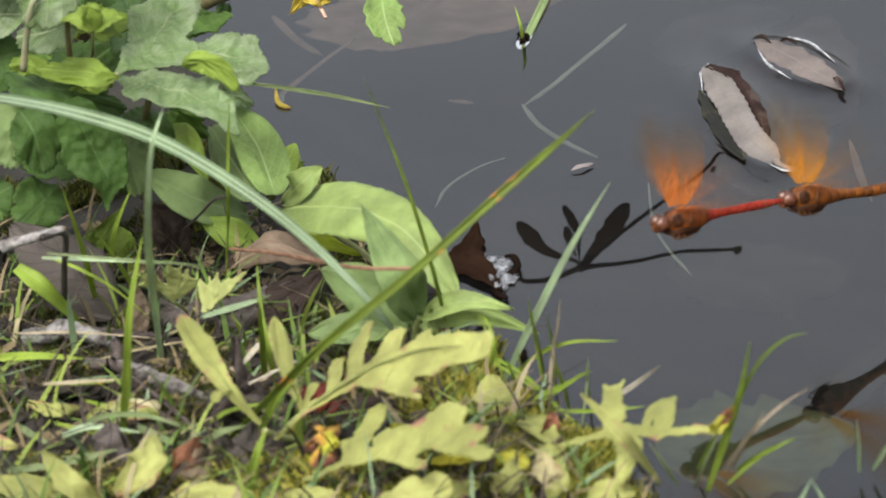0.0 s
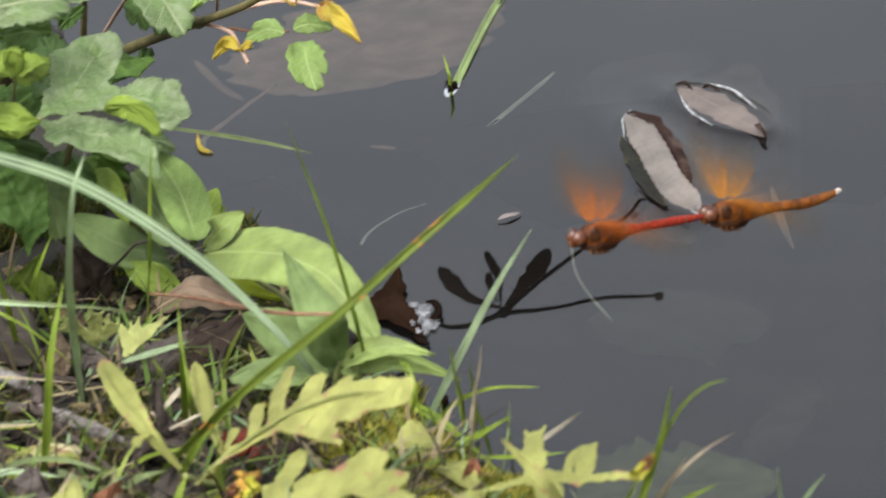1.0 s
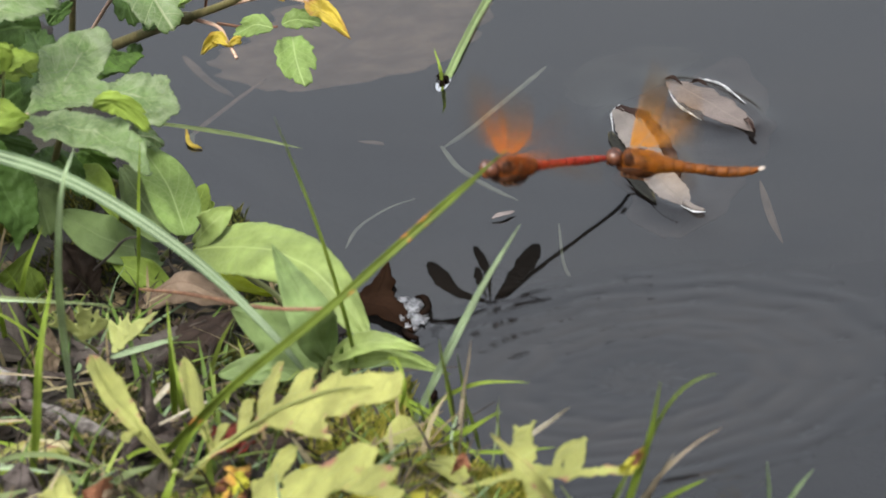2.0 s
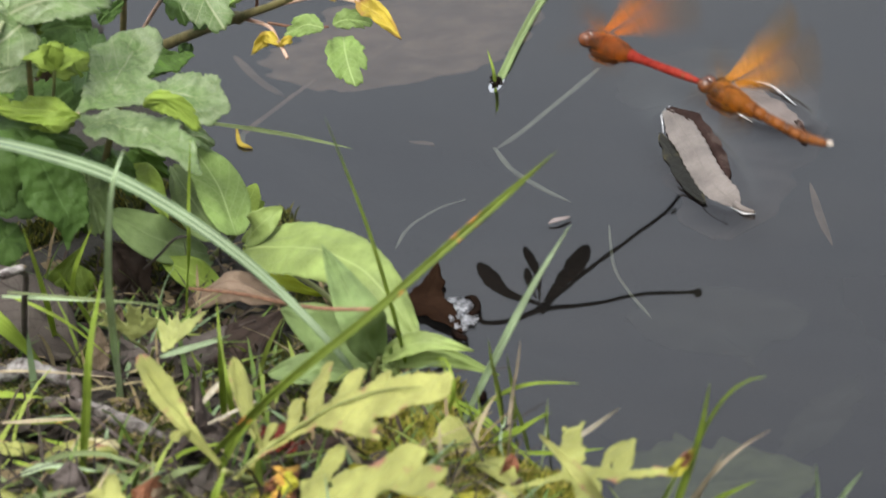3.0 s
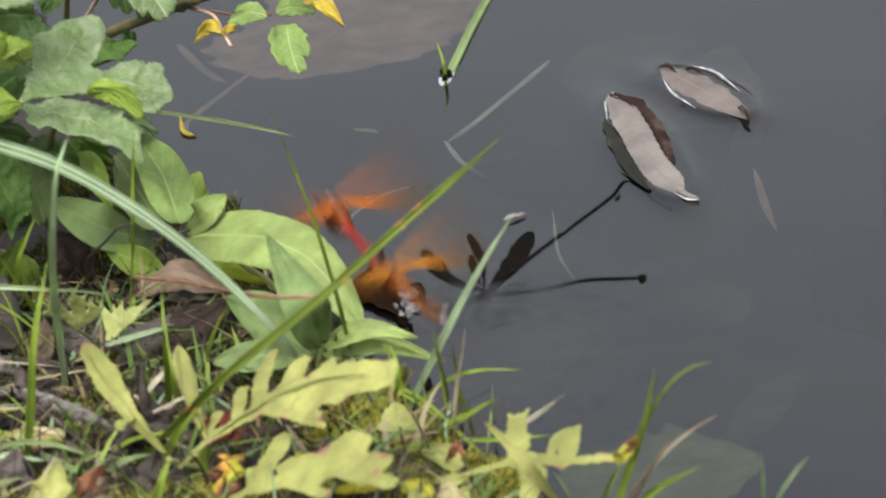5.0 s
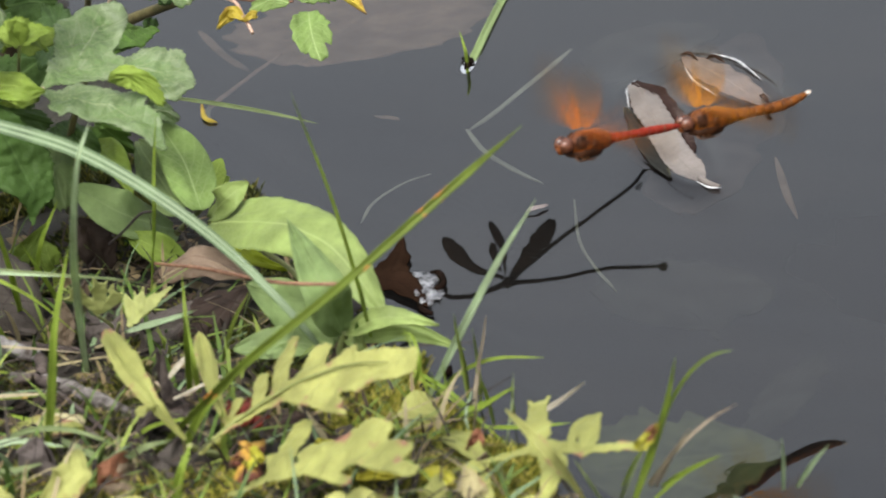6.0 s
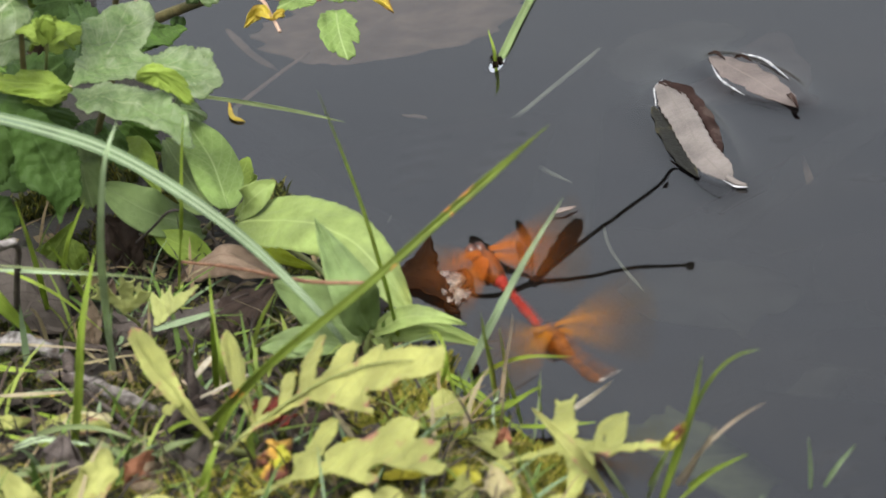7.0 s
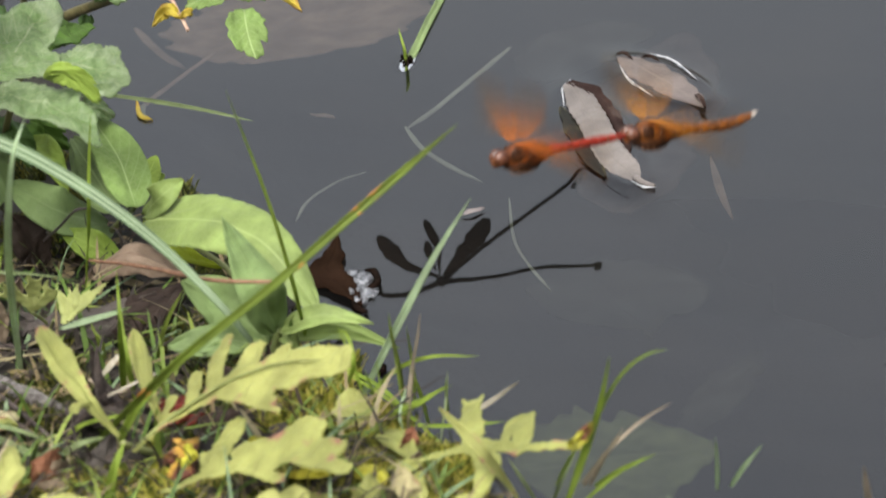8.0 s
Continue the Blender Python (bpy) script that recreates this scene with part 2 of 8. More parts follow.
M = {
    "herb": leaf_material("herb_leaf", (0.098, 0.162, 0.05), (0.27, 0.31, 0.18), rough=0.4, dust=0.27, through_light=0.2, veins=5, vein_show=0.45, spec=0.3),
    "herb_young": leaf_material("young_leaf", (0.21, 0.3, 0.05), (0.27, 0.37, 0.08), through_light=0.35),
    # dark herb green with the shade among the inner leaves put into it
    "herb_dark": leaf_material("shade_toned_leaf", (0.05, 0.095, 0.022), (0.09, 0.15, 0.05), through_light=0.22, spec=0.1, veins=4, vein_show=0.2),
    "herb_leaf_green": leaf_material("fresh_herb_leaf", (0.11, 0.2, 0.04), (0.16, 0.26, 0.07), through_light=0.3, spec=0.1, veins=4, vein_show=0.2),
    "herb_blue": leaf_material("bluish_herb_leaf", (0.055, 0.11, 0.04), (0.08, 0.14, 0.055), through_light=0.2, spec=0.1, veins=4, vein_show=0.2),
    # yellow-green leaf; the glow of light from behind is put into its colour
    "lit_leaf": leaf_material("backlight_toned_leaf", (0.4, 0.48, 0.04), (0.44, 0.52, 0.08), through_light=0.6, vein_show=0.15),
    "sprig": leaf_material("sprig_leaf", (0.23, 0.34, 0.1), (0.36, 0.46, 0.2), through_light=0.3),
    "withered": leaf_material("withered_leaf", (0.48, 0.38, 0.05), (0.52, 0.43, 0.12), old=(0.32, 0.18, 0.06), old_at=(0.5, 0.62)),
    "oval": leaf_material("oval_leaf", (0.26, 0.34, 0.11), (0.32, 0.4, 0.155), rough=0.42, through_light=0.3, veins=6, vein_show=0.2),
    "oval_dull": leaf_material("oval_leaf_dull", (0.21, 0.295, 0.115), (0.26, 0.345, 0.15), rough=0.45, through_light=0.4, veins=6, vein_show=0.18),
    "lobed": leaf_material("lobed_leaf", (0.315, 0.33, 0.105), (0.265, 0.29, 0.09), old=(0.28, 0.15, 0.1), old_at=(0.55, 0.63), through_light=0.3, veins=4),
    "lobed_rib": plain_material("olive_midrib", (0.17, 0.19, 0.06), (0.24, 0.26, 0.09), 150, 0.5, 0.0002),
    "yellowed": leaf_material("yellowed_leaf", (0.42, 0.4, 0.045), (0.47, 0.44, 0.1), old=(0.2, 0.12, 0.03), old_at=(0.58, 0.68), through_light=0.35),
    "cress": leaf_material("pale_leaflet", (0.42, 0.46, 0.17), (0.45, 0.48, 0.23), through_light=0.3, veins=4),
    "grass": leaf_material("grass_blade", (0.25, 0.355, 0.05), (0.34, 0.43, 0.09), ribs=True, through_light=0.4),
    "striped": leaf_material("striped_blade", (0.34, 0.46, 0.27), (0.58, 0.68, 0.48), ribs=True, through_light=0.35),
    "grooved": leaf_material("grooved_blade", (0.13, 0.19, 0.1), (0.32, 0.4, 0.26), ribs="grooved", through_light=0.3),
    "yellowing": leaf_material("yellowing_blade", (0.15, 0.21, 0.03), (0.2, 0.225, 0.065), old=(0.55, 0.26, 0.07), old_at=(0.58, 0.64), ribs=True),
    "near_tip": leaf_material("drying_tip_blade", (0.21, 0.3, 0.045), (0.3, 0.38, 0.08), ribs=True, old=(0.4, 0.3, 0.2), old_at=(0.62, 0.68), through_light=0.3),
    "sprout": leaf_material("sprout_blade", (0.27, 0.37, 0.14), (0.42, 0.52, 0.27), ribs=True),
    "grass_dim": leaf_material("dull_blade", (0.17, 0.22, 0.1), (0.26, 0.3, 0.15), ribs=True),
    "straw": leaf_material("straw_blade", (0.4, 0.34, 0.24), (0.48, 0.41, 0.3), ribs=True, through_light=0.15),
    "dead_grey": leaf_material("dead_leaf_grey", (0.08, 0.068, 0.06), (0.025, 0.022, 0.018), old=(0.045, 0.032, 0.026), old_at=(0.66, 0.72), rough=0.7, through_light=0.05, veins=11, vein_show=0.8),
    "dead_brown": leaf_material("dead_leaf_brown", (0.16, 0.122, 0.084), (0.11, 0.07, 0.045), old=(0.08, 0.05, 0.035), rough=0.65, through_light=0.08, veins=9),
    # dark brown leaf with the shade of hollows in the litter put into its colour
    "dead_dark": leaf_material("dead_leaf_dark", (0.028, 0.019, 0.014), (0.014, 0.01, 0.008), old=(0.055, 0.04, 0.032), rough=0.7, through_light=0.05, veins=9),
    "wet_brown": leaf_material("drowned_dead_leaf", (0.02, 0.011, 0.007), (0.012, 0.007, 0.005), old=(0.035, 0.02, 0.012), rough=0.6, spec=0.0, through_light=0.05),
    "dead_red": leaf_material("dead_leaf_red", (0.13, 0.022, 0.014), (0.12, 0.02, 0.01), rough=0.5, through_light=0.1),
    "dead_orange": leaf_material("dead_leaf_orange", (0.42, 0.26, 0.05), (0.32, 0.12, 0.03), old=(0.12, 0.045, 0.03), old_at=(0.48, 0.56), through_light=0.15),
    "dead_rust": leaf_material("dead_leaf_rust", (0.2, 0.085, 0.045), (0.13, 0.05, 0.03), old=(0.08, 0.04, 0.028), rough=0.6, through_light=0.1),
    "dead_buff": leaf_material("dead_leaf_buff", (0.36, 0.34, 0.19), (0.42, 0.39, 0.24), old=(0.26, 0.2, 0.12), old_at=(0.56, 0.68), rough=0.6, through_light=0.15),
    "dead_pink": leaf_material("dying_leaf_pink", (0.36, 0.33, 0.16), (0.42, 0.36, 0.2), old=(0.3, 0.12, 0.09), old_at=(0.46, 0.58), rough=0.55, through_light=0.2),
    "float_top": leaf_material("floating_leaf_top", (0.168, 0.149, 0.14), (0.155, 0.137, 0.128), rough=0.6, through_light=0.05, veins=9),
    "float_olive": leaf_material("floating_leaf_olive", (0.012, 0.012, 0.008), (0.008, 0.008, 0.006), old=(0.05, 0.045, 0.02), old_at=(0.5, 0.6), rough=0.5, spec=0.1, through_light=0.05),
    # pale colour standing in for the sky's glint on the meniscus
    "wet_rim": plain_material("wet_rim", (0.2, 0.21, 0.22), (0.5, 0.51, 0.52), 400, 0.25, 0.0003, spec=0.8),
    "float_flat": leaf_material("floating_leaf_flat", (0.13, 0.108, 0.1), (0.17, 0.145, 0.13), old=(0.085, 0.07, 0.062), old_at=(0.58, 0.7), rough=0.55, through_light=0.05, veins=9),
    "float_dark": leaf_material("floating_leaf_dark", (0.03, 0.02, 0.017), (0.02, 0.013, 0.011), old=(0.055, 0.042, 0.035), old_at=(0.5, 0.6), rough=0.6, spec=0.0, through_light=0.05),
    "sunk_brown": leaf_material("sunken_leaf_brown", (0.42, 0.3, 0.22), (0.34, 0.25, 0.19), rough=0.8, through_light=0.05),
    "sunk_faint": leaf_material("sunken_leaf_faint", (0.062, 0.06, 0.05), (0.066, 0.063, 0.054), rough=0.8, through_light=0.05),
    "sunk_purple": leaf_material("sunken_leaf_purple", (0.1, 0.075, 0.066), (0.09, 0.068, 0.06), rough=0.8, through_light=0.05),
    "sunk_green": leaf_material("sunken_leaf_green", (0.2, 0.23, 0.1), (0.23, 0.26, 0.12), rough=0.8, through_light=0.05),
    "sunk_pale": leaf_material("sunken_blade_pale", (0.5, 0.52, 0.4), (0.55, 0.57, 0.45), rough=0.8, through_light=0.05, ribs=True),
    "wet_black": plain_material("near_black", (0.006, 0.005, 0.004), (0.013, 0.008, 0.006), 200, 0.9, spec=0.0),
    "bark": plain_material("grey_bark", (0.04, 0.032, 0.028), (0.36, 0.345, 0.33), 170, 0.75, 0.0016, patch=(0.06, 0.045, 0.037)),
    "bark_mid": plain_material("mottled_bark", (0.03, 0.024, 0.02), (0.26, 0.24, 0.225), 150, 0.75, 0.0024, patch=(0.025, 0.019, 0.015)),
    "bark_dark": plain_material("dark_bark", (0.025, 0.019, 0.017), (0.1, 0.08, 0.07), 170, 0.75, 0.0012),
    "stem_green": plain_material("stem_green", (0.16, 0.2, 0.07), (0.24, 0.25, 0.1), 120, 0.5),
    "stem_olive": plain_material("stem_olive", (0.085, 0.085, 0.033), (0.15, 0.125, 0.055), 150, 0.5),
    "stem_pink": plain_material("stem_pink", (0.42, 0.27, 0.2), (0.5, 0.36, 0.27), 150, 0.5),
    "stem_pink_green": plain_material("stem_pink_green", (0.22, 0.27, 0.14), (0.31, 0.27, 0.18), 120, 0.5),
    "stem_red": plain_material("stem_red", (0.14, 0.065, 0.04), (0.25, 0.14, 0.085), 180, 0.5),
    "black_stalk": plain_material("black_stalk", (0.025, 0.02, 0.018), (0.06, 0.05, 0.045), 180, 0.5),
    "pale_rib": plain_material("pale_rib", (0.42, 0.55, 0.4), (0.52, 0.63, 0.48), 150, 0.5, 0.0001),
    "pale_straw": plain_material("pale_straw", (0.36, 0.33, 0.24), (0.5, 0.46, 0.36), 150, 0.6, 0.0002),
    "grass_dim_rib": plain_material("dark_rib", (0.13, 0.2, 0.12), (0.18, 0.25, 0.16), 150, 0.5, 0.0001),
    "foam": plain_material("bubble_film", (0.03, 0.03, 0.033), (0.42, 0.43, 0.45), 650, 0.3, 0.0004, spec=0.6, metal=0.5),
    "ground": ground_material(),
    "water": water_material(),
    "ripple": water_material("rippled_water", 0.0),
    # the twig's backlit darkness is put into these two near-black colours
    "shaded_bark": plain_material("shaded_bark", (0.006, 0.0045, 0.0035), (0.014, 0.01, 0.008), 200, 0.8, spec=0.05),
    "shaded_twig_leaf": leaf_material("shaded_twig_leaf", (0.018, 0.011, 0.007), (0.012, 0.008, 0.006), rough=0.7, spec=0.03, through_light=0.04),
    "moss": stuff_material("moss", [(0.03, 0.04, 0.006), (0.09, 0.105, 0.012), (0.16, 0.15, 0.025), (0.045, 0.055, 0.008)]),
    "moss_bright": stuff_material("bright_moss", [(0.22, 0.24, 0.025), (0.38, 0.37, 0.05), (0.46, 0.4, 0.09), (0.1, 0.12, 0.014)]),
    "sward": stuff_material("short_grass", [(0.11, 0.19, 0.03), (0.18, 0.26, 0.04), (0.26, 0.33, 0.06), (0.34, 0.29, 0.16), (0.07, 0.13, 0.025), (0.2, 0.29, 0.15)]),
    "litter": stuff_material("litter", [(0.035, 0.02, 0.013), (0.014, 0.009, 0.007), (0.2, 0.15, 0.075), (0.024, 0.015, 0.011), (0.045, 0.034, 0.026), (0.012, 0.008, 0.006)], 0.7, 0.05),
}


# ---- building helpers; lengths in millimetres ----
ORIGIN = {}


def thing(name, at, label, category, group="", kind=""):
    """An empty at the base of a thing in parts."""
    ob = new(name)
    ob.location = Vector(at) * 0.001
    ob.empty_display_size = 0.005
    ORIGIN[ob] = Vector(at)
    return tagged(ob, label, category, group, kind)


def part(name, bm, material, parent=None, label="", at=None, smooth=True):
    """Links a bmesh, whose vertices are in millimetres of the place, as one mesh object under its parent."""
    base = ORIGIN[parent] if parent else Vector(at)
    me = bpy.data.meshes.new(name)
    bmesh.ops.translate(bm, verts=bm.verts, vec=-base)
    bmesh.ops.scale(bm, verts=bm.verts, vec=(0.001,) * 3)
    bm.to_mesh(me)
    bm.free()
    for f in me.polygons:
        f.use_smooth = smooth
    for m in material if isinstance(material, (list, tuple)) else [material]:
        me.materials.append(M[m] if isinstance(m, str) else m)
    ob = new(name, me)
    ORIGIN[ob] = base
    if parent:
        ob.parent = parent
    else:
        ob.location = base * 0.001
    return tagged(ob, label) if label else ob


def whole(name, bm, material, at, label, category, group="", kind=""):
    return tagged(part(name, bm, material, None, "", at), label, category, group, kind)


def profile(kind, u):
    """Half width along a leaf, 0 to 1."""
    if kind == "oval":
        return max(0.0, math.sin(math.pi * min(1, u * 0.97 + 0.015) ** 0.9)) ** 0.75
    if kind == "ovate":
        return max(0.0, math.sin(math.pi * (u * 0.985 + 0.01) ** 0.62)) ** 0.9
    if kind == "spoon":
        return (0.35 + 0.65 * min(1, u * 1.5)) * math.sqrt(max(0.0, 1 - max(0.0, (u - 0.62) / 0.38) ** 2)) + 0.01
    if kind == "grass":
        return min(1, 0.55 + u * 1.5) * max(0.0, 1 - u ** 2.2) ** 0.8 + 0.02
    if kind == "strap":
        return min(1, 0.5 + u * 3) * (1 if u < 0.8 else max(0.03, 1 - ((u - 0.8) / 0.2) ** 1.5))
    if kind == "club":
        return (0.16 + 0.84 * min(1, u / 0.72) ** 1.3) * math.sqrt(max(0.0, 1 - max(0.0, (u - 0.72) / 0.28) ** 2)) + 0.01
    if kind == "broad":
        return max(0.0, math.sin(math.pi * (u * 0.97 + 0.02) ** 0.72)) ** 0.55
    if kind == "fan":
        return (0.12 + 0.88 * min(1, u / 0.58) ** 0.85) * (1 if u < 0.74 else 1 - 0.5 * ((u - 0.74) / 0.26) ** 2.2)
    if kind == "heart":
        return max(0.02, (1 - u) ** 0.55 * min(1, 0.35 + u * 5))
    return max(0.02, math.sin(math.pi * u))


def curve(pts, n):
    """A smooth line through the given points: n + 1 places."""
    pts = [Vector(p) for p in pts]
    if len(pts) == 2:
        pts.insert(1, (pts[0] + pts[1]) / 2)
    k, out = len(pts) - 1, []
    for i in range(n + 1):
        s = min(k - 1e-6, i / n * k)
        j = int(s)
        f = s - j
        b, c = pts[j], pts[j + 1]
        a = pts[j - 1] if j else b * 2 - c
        d = pts[j + 2] if j + 2 <= k else c * 2 - b
        out.append(0.5 * (2 * b + (c - a) * f + (2 * a - 5 * b + 4 * c - d) * f * f + (3 * b - a - 3 * c + d) * f ** 3))
    return out


def sheet(bm, pts, half, nrm, kind="oval", nu=22, nv=8, fold=0.0, cup=0.0, wave=0.0, teeth=0, bite=0.1, lobes=0, lobe_bite=0.3, pinna=0.0, cut=0.7, sweep=0.0, ragged=0.0, seed=1, thick=0.22, lean=0.0):
    """A leaf blade along a line; nrm: the way its face looks. fold lifts both sides as a V, cup as a bowl, teeth serrate the edge."""
    rng = random.Random(seed)
    uv = bm.loops.layers.uv.verify()
    line = curve(pts, nu)
    nrm = Vector(nrm).normalized()
    shift = rng.uniform(0, 50)
    grid, flat = [], []
    for i, p in enumerate(line):
        u = i / nu
        tan = (line[min(nu, i + 1)] - line[max(0, i - 1)]).normalized()
        side = tan.cross(nrm).normalized()
        face = side.cross(tan)
        row = []
        for j in range(-nv, nv + 1):
            v = j / nv
            w = half * profile(kind, u)
            if teeth:
                w *= 1 - bite * (1 - (u * teeth + (0.3 if j < 0 else 0)) % 1.0) * min(1.0, abs(v) * 1.6)
            if lobes:
                f = (u * lobes + (0.35 if j < 0 else 0.0) + 0.12 * noise.noise((shift, u * 5, 0.0))) % 1.0
                w *= 1 - lobe_bite * (1 - f) ** 2 * min(1.0, abs(v) * 1.3) * min(1.0, u * 4)
            if pinna:
                f = (u * pinna + (0.3 if j < 0 else 0.0)) % 1.0
                gap = 1 - max(0.0, 1 - (2 * f - 1) ** 2) ** 0.75
                w *= 1 - cut * gap * (1 - max(0.0, u - 0.8) * 2.5)
            if ragged:
                w *= 1 + ragged * noise.noise((u * 9 + shift, 3.0 if j < 0 else 9.0, 0))
            lift = fold * abs(v) * w + cup * v * v * w + lean * v * w
            lift += wave * noise.noise((u * 3.2 + shift, v * 1.3, 0.0)) + 0.4 * wave * noise.noise((u * 9 + shift, v * 4, 4.0))
            row.append(bm.verts.new(p + side * (v * w) + face * lift + tan * (abs(v) * w * sweep)))
            flat.append((row[-1], face))
        grid.append(row)
    low = {}
    for vert, face in flat:
        low[vert] = bm.verts.new(vert.co - face * thick)
    for i in range(nu):
        for j in range(2 * nv):
            q = (grid[i][j], grid[i][j + 1], grid[i + 1][j + 1], grid[i + 1][j])
            uvs = [((i + a) / nu, (j + b) / nv - 1) for a, b in ((0, 0), (0, 1), (1, 1), (1, 0))]
            for loop_verts, marks in ((q[::-1], uvs[::-1]), ([low[x] for x in q], uvs)):
                f = bm.faces.new(loop_verts)
                for loop, mark in zip(f.loops, marks):
                    loop[uv].uv = mark
    edge = [r for r in grid[0]] + [grid[i][-1] for i in range(1, nu + 1)] + grid[nu][-2::-1] + [grid[i][0] for i in range(nu - 1, 0, -1)]
    for a, b in zip(edge, edge[1:] + edge[:1]):
        f = bm.faces.new((a, b, low[b], low[a]))
        for loop in f.loops:
            loop[uv].uv = (0.5, 1.0)
    return bm


def palm(pts, half, nrm, cuts=((0.72, 0.26), (1.45, 0.2)), teeth=32, bite=0.085, fold=0.1, wave=1.2, pleat=0.05, blunt=3.0, seed=1, thick=0.25, nt=288, nr=8):
    """A broad lobed leaf: its outline runs round a middle, cut in between the lobes and toothed along them."""
    bm = bmesh.new()
    rng = random.Random(seed)
    uv = bm.loops.layers.uv.verify()
    line = curve(pts, 48)
    nrm = Vector(nrm).normalized()
    shift = rng.uniform(0, 40)
    notch = [(side * (at + rng.uniform(-0.12, 0.12)), depth * rng.uniform(0.6, 1.3), rng.uniform(0.07, 0.14)) for at, depth in cuts for side in (-1, 1)]

    def spot(a, b):
        s = max(0.0, min(0.9999, a)) * 48
        i = int(s)
        p = line[i].lerp(line[min(48, i + 1)], s - i)
        tan = (line[min(48, i + 1)] - line[max(0, i - 1)]).normalized()
        p = p + tan * (a - max(0.0, min(1.0, a))) * 20
        side = tan.cross(nrm).normalized()
        return p, side, side.cross(tan)

    top, low, marks = [], [], []
    for i in range(nr + 1):
        row_t, row_l, row_m = [], [], []
        for j in range(nt):
            th = 2 * math.pi * j / nt - math.pi
            c, d = math.cos(th), math.sin(th)
            rho = 0.94 / (abs(c) ** blunt + abs(d) ** blunt) ** (1 / blunt)
            for at, depth, wide in notch:
                rho *= 1 - depth * math.exp(-((th - at) / wide) ** 2)
            f = (abs(th) * teeth / (2 * math.pi) + 0.25 * noise.noise((th * 3 + shift, 1.0, 0.0))) % 1.0
            rho *= 1 - bite * (f if f < 0.8 else (1 - f) * 4) * min(1.0, (math.pi - abs(th)) * 2)
            rho *= 1 + 0.1 * noise.noise((c * 1.4 + shift, d * 1.4, 2.0))
            k = rho * (i / nr) ** 0.85
            a, b = 0.42 + k * c * (0.58 if c > 0 else 0.42), k * d * (1.0 - 0.25 * max(0.0, -c))
            p, side, face = spot(a, b)
            lift = fold * abs(b) * half + wave * noise.noise((a * 2.4 + shift, b * 1.6, 0.0)) + 0.4 * wave * noise.noise((a * 7 + shift, b * 4, 5.0))
            lift += pleat * half * k * k * math.cos(th * 7 + shift) - 0.12 * half * max(0.0, k - 0.75) * (1 + math.sin(th * 3 + shift))
            q = p + side * (b * half) + face * lift
            row_t.append(q), row_l.append(q - face * thick), row_m.append((a, b))
        top.append([bm.verts.new(q) for q in row_t] if i else [bm.verts.new(row_t[0])] * nt)
        low.append([bm.verts.new(q) for q in row_l] if i else [bm.verts.new(row_l[0])] * nt)
        marks.append(row_m)

    def face_of(verts, uvs):
        keep = [(v, m) for n, (v, m) in enumerate(zip(verts, uvs)) if v not in verts[:n]]
        f = bm.faces.new([v for v, m in keep])
        for loop, (v, m) in zip(f.loops, keep):
            loop[uv].uv = m

    for i in range(nr):
        for j in range(nt):
            n = (j + 1) % nt
            ring = ((i, j), (i + 1, j), (i + 1, n), (i, n))
            uvs = [marks[x][y] for x, y in ring]
            face_of([top[x][y] for x, y in ring], uvs)
            face_of([low[x][y] for x, y in ring][::-1], uvs[::-1])
    for j in range(nt):
        n = (j + 1) % nt
        face_of([top[nr][j], low[nr][j], low[nr][n], top[nr][n]], [(0.5, 1.0)] * 4)
    return bm


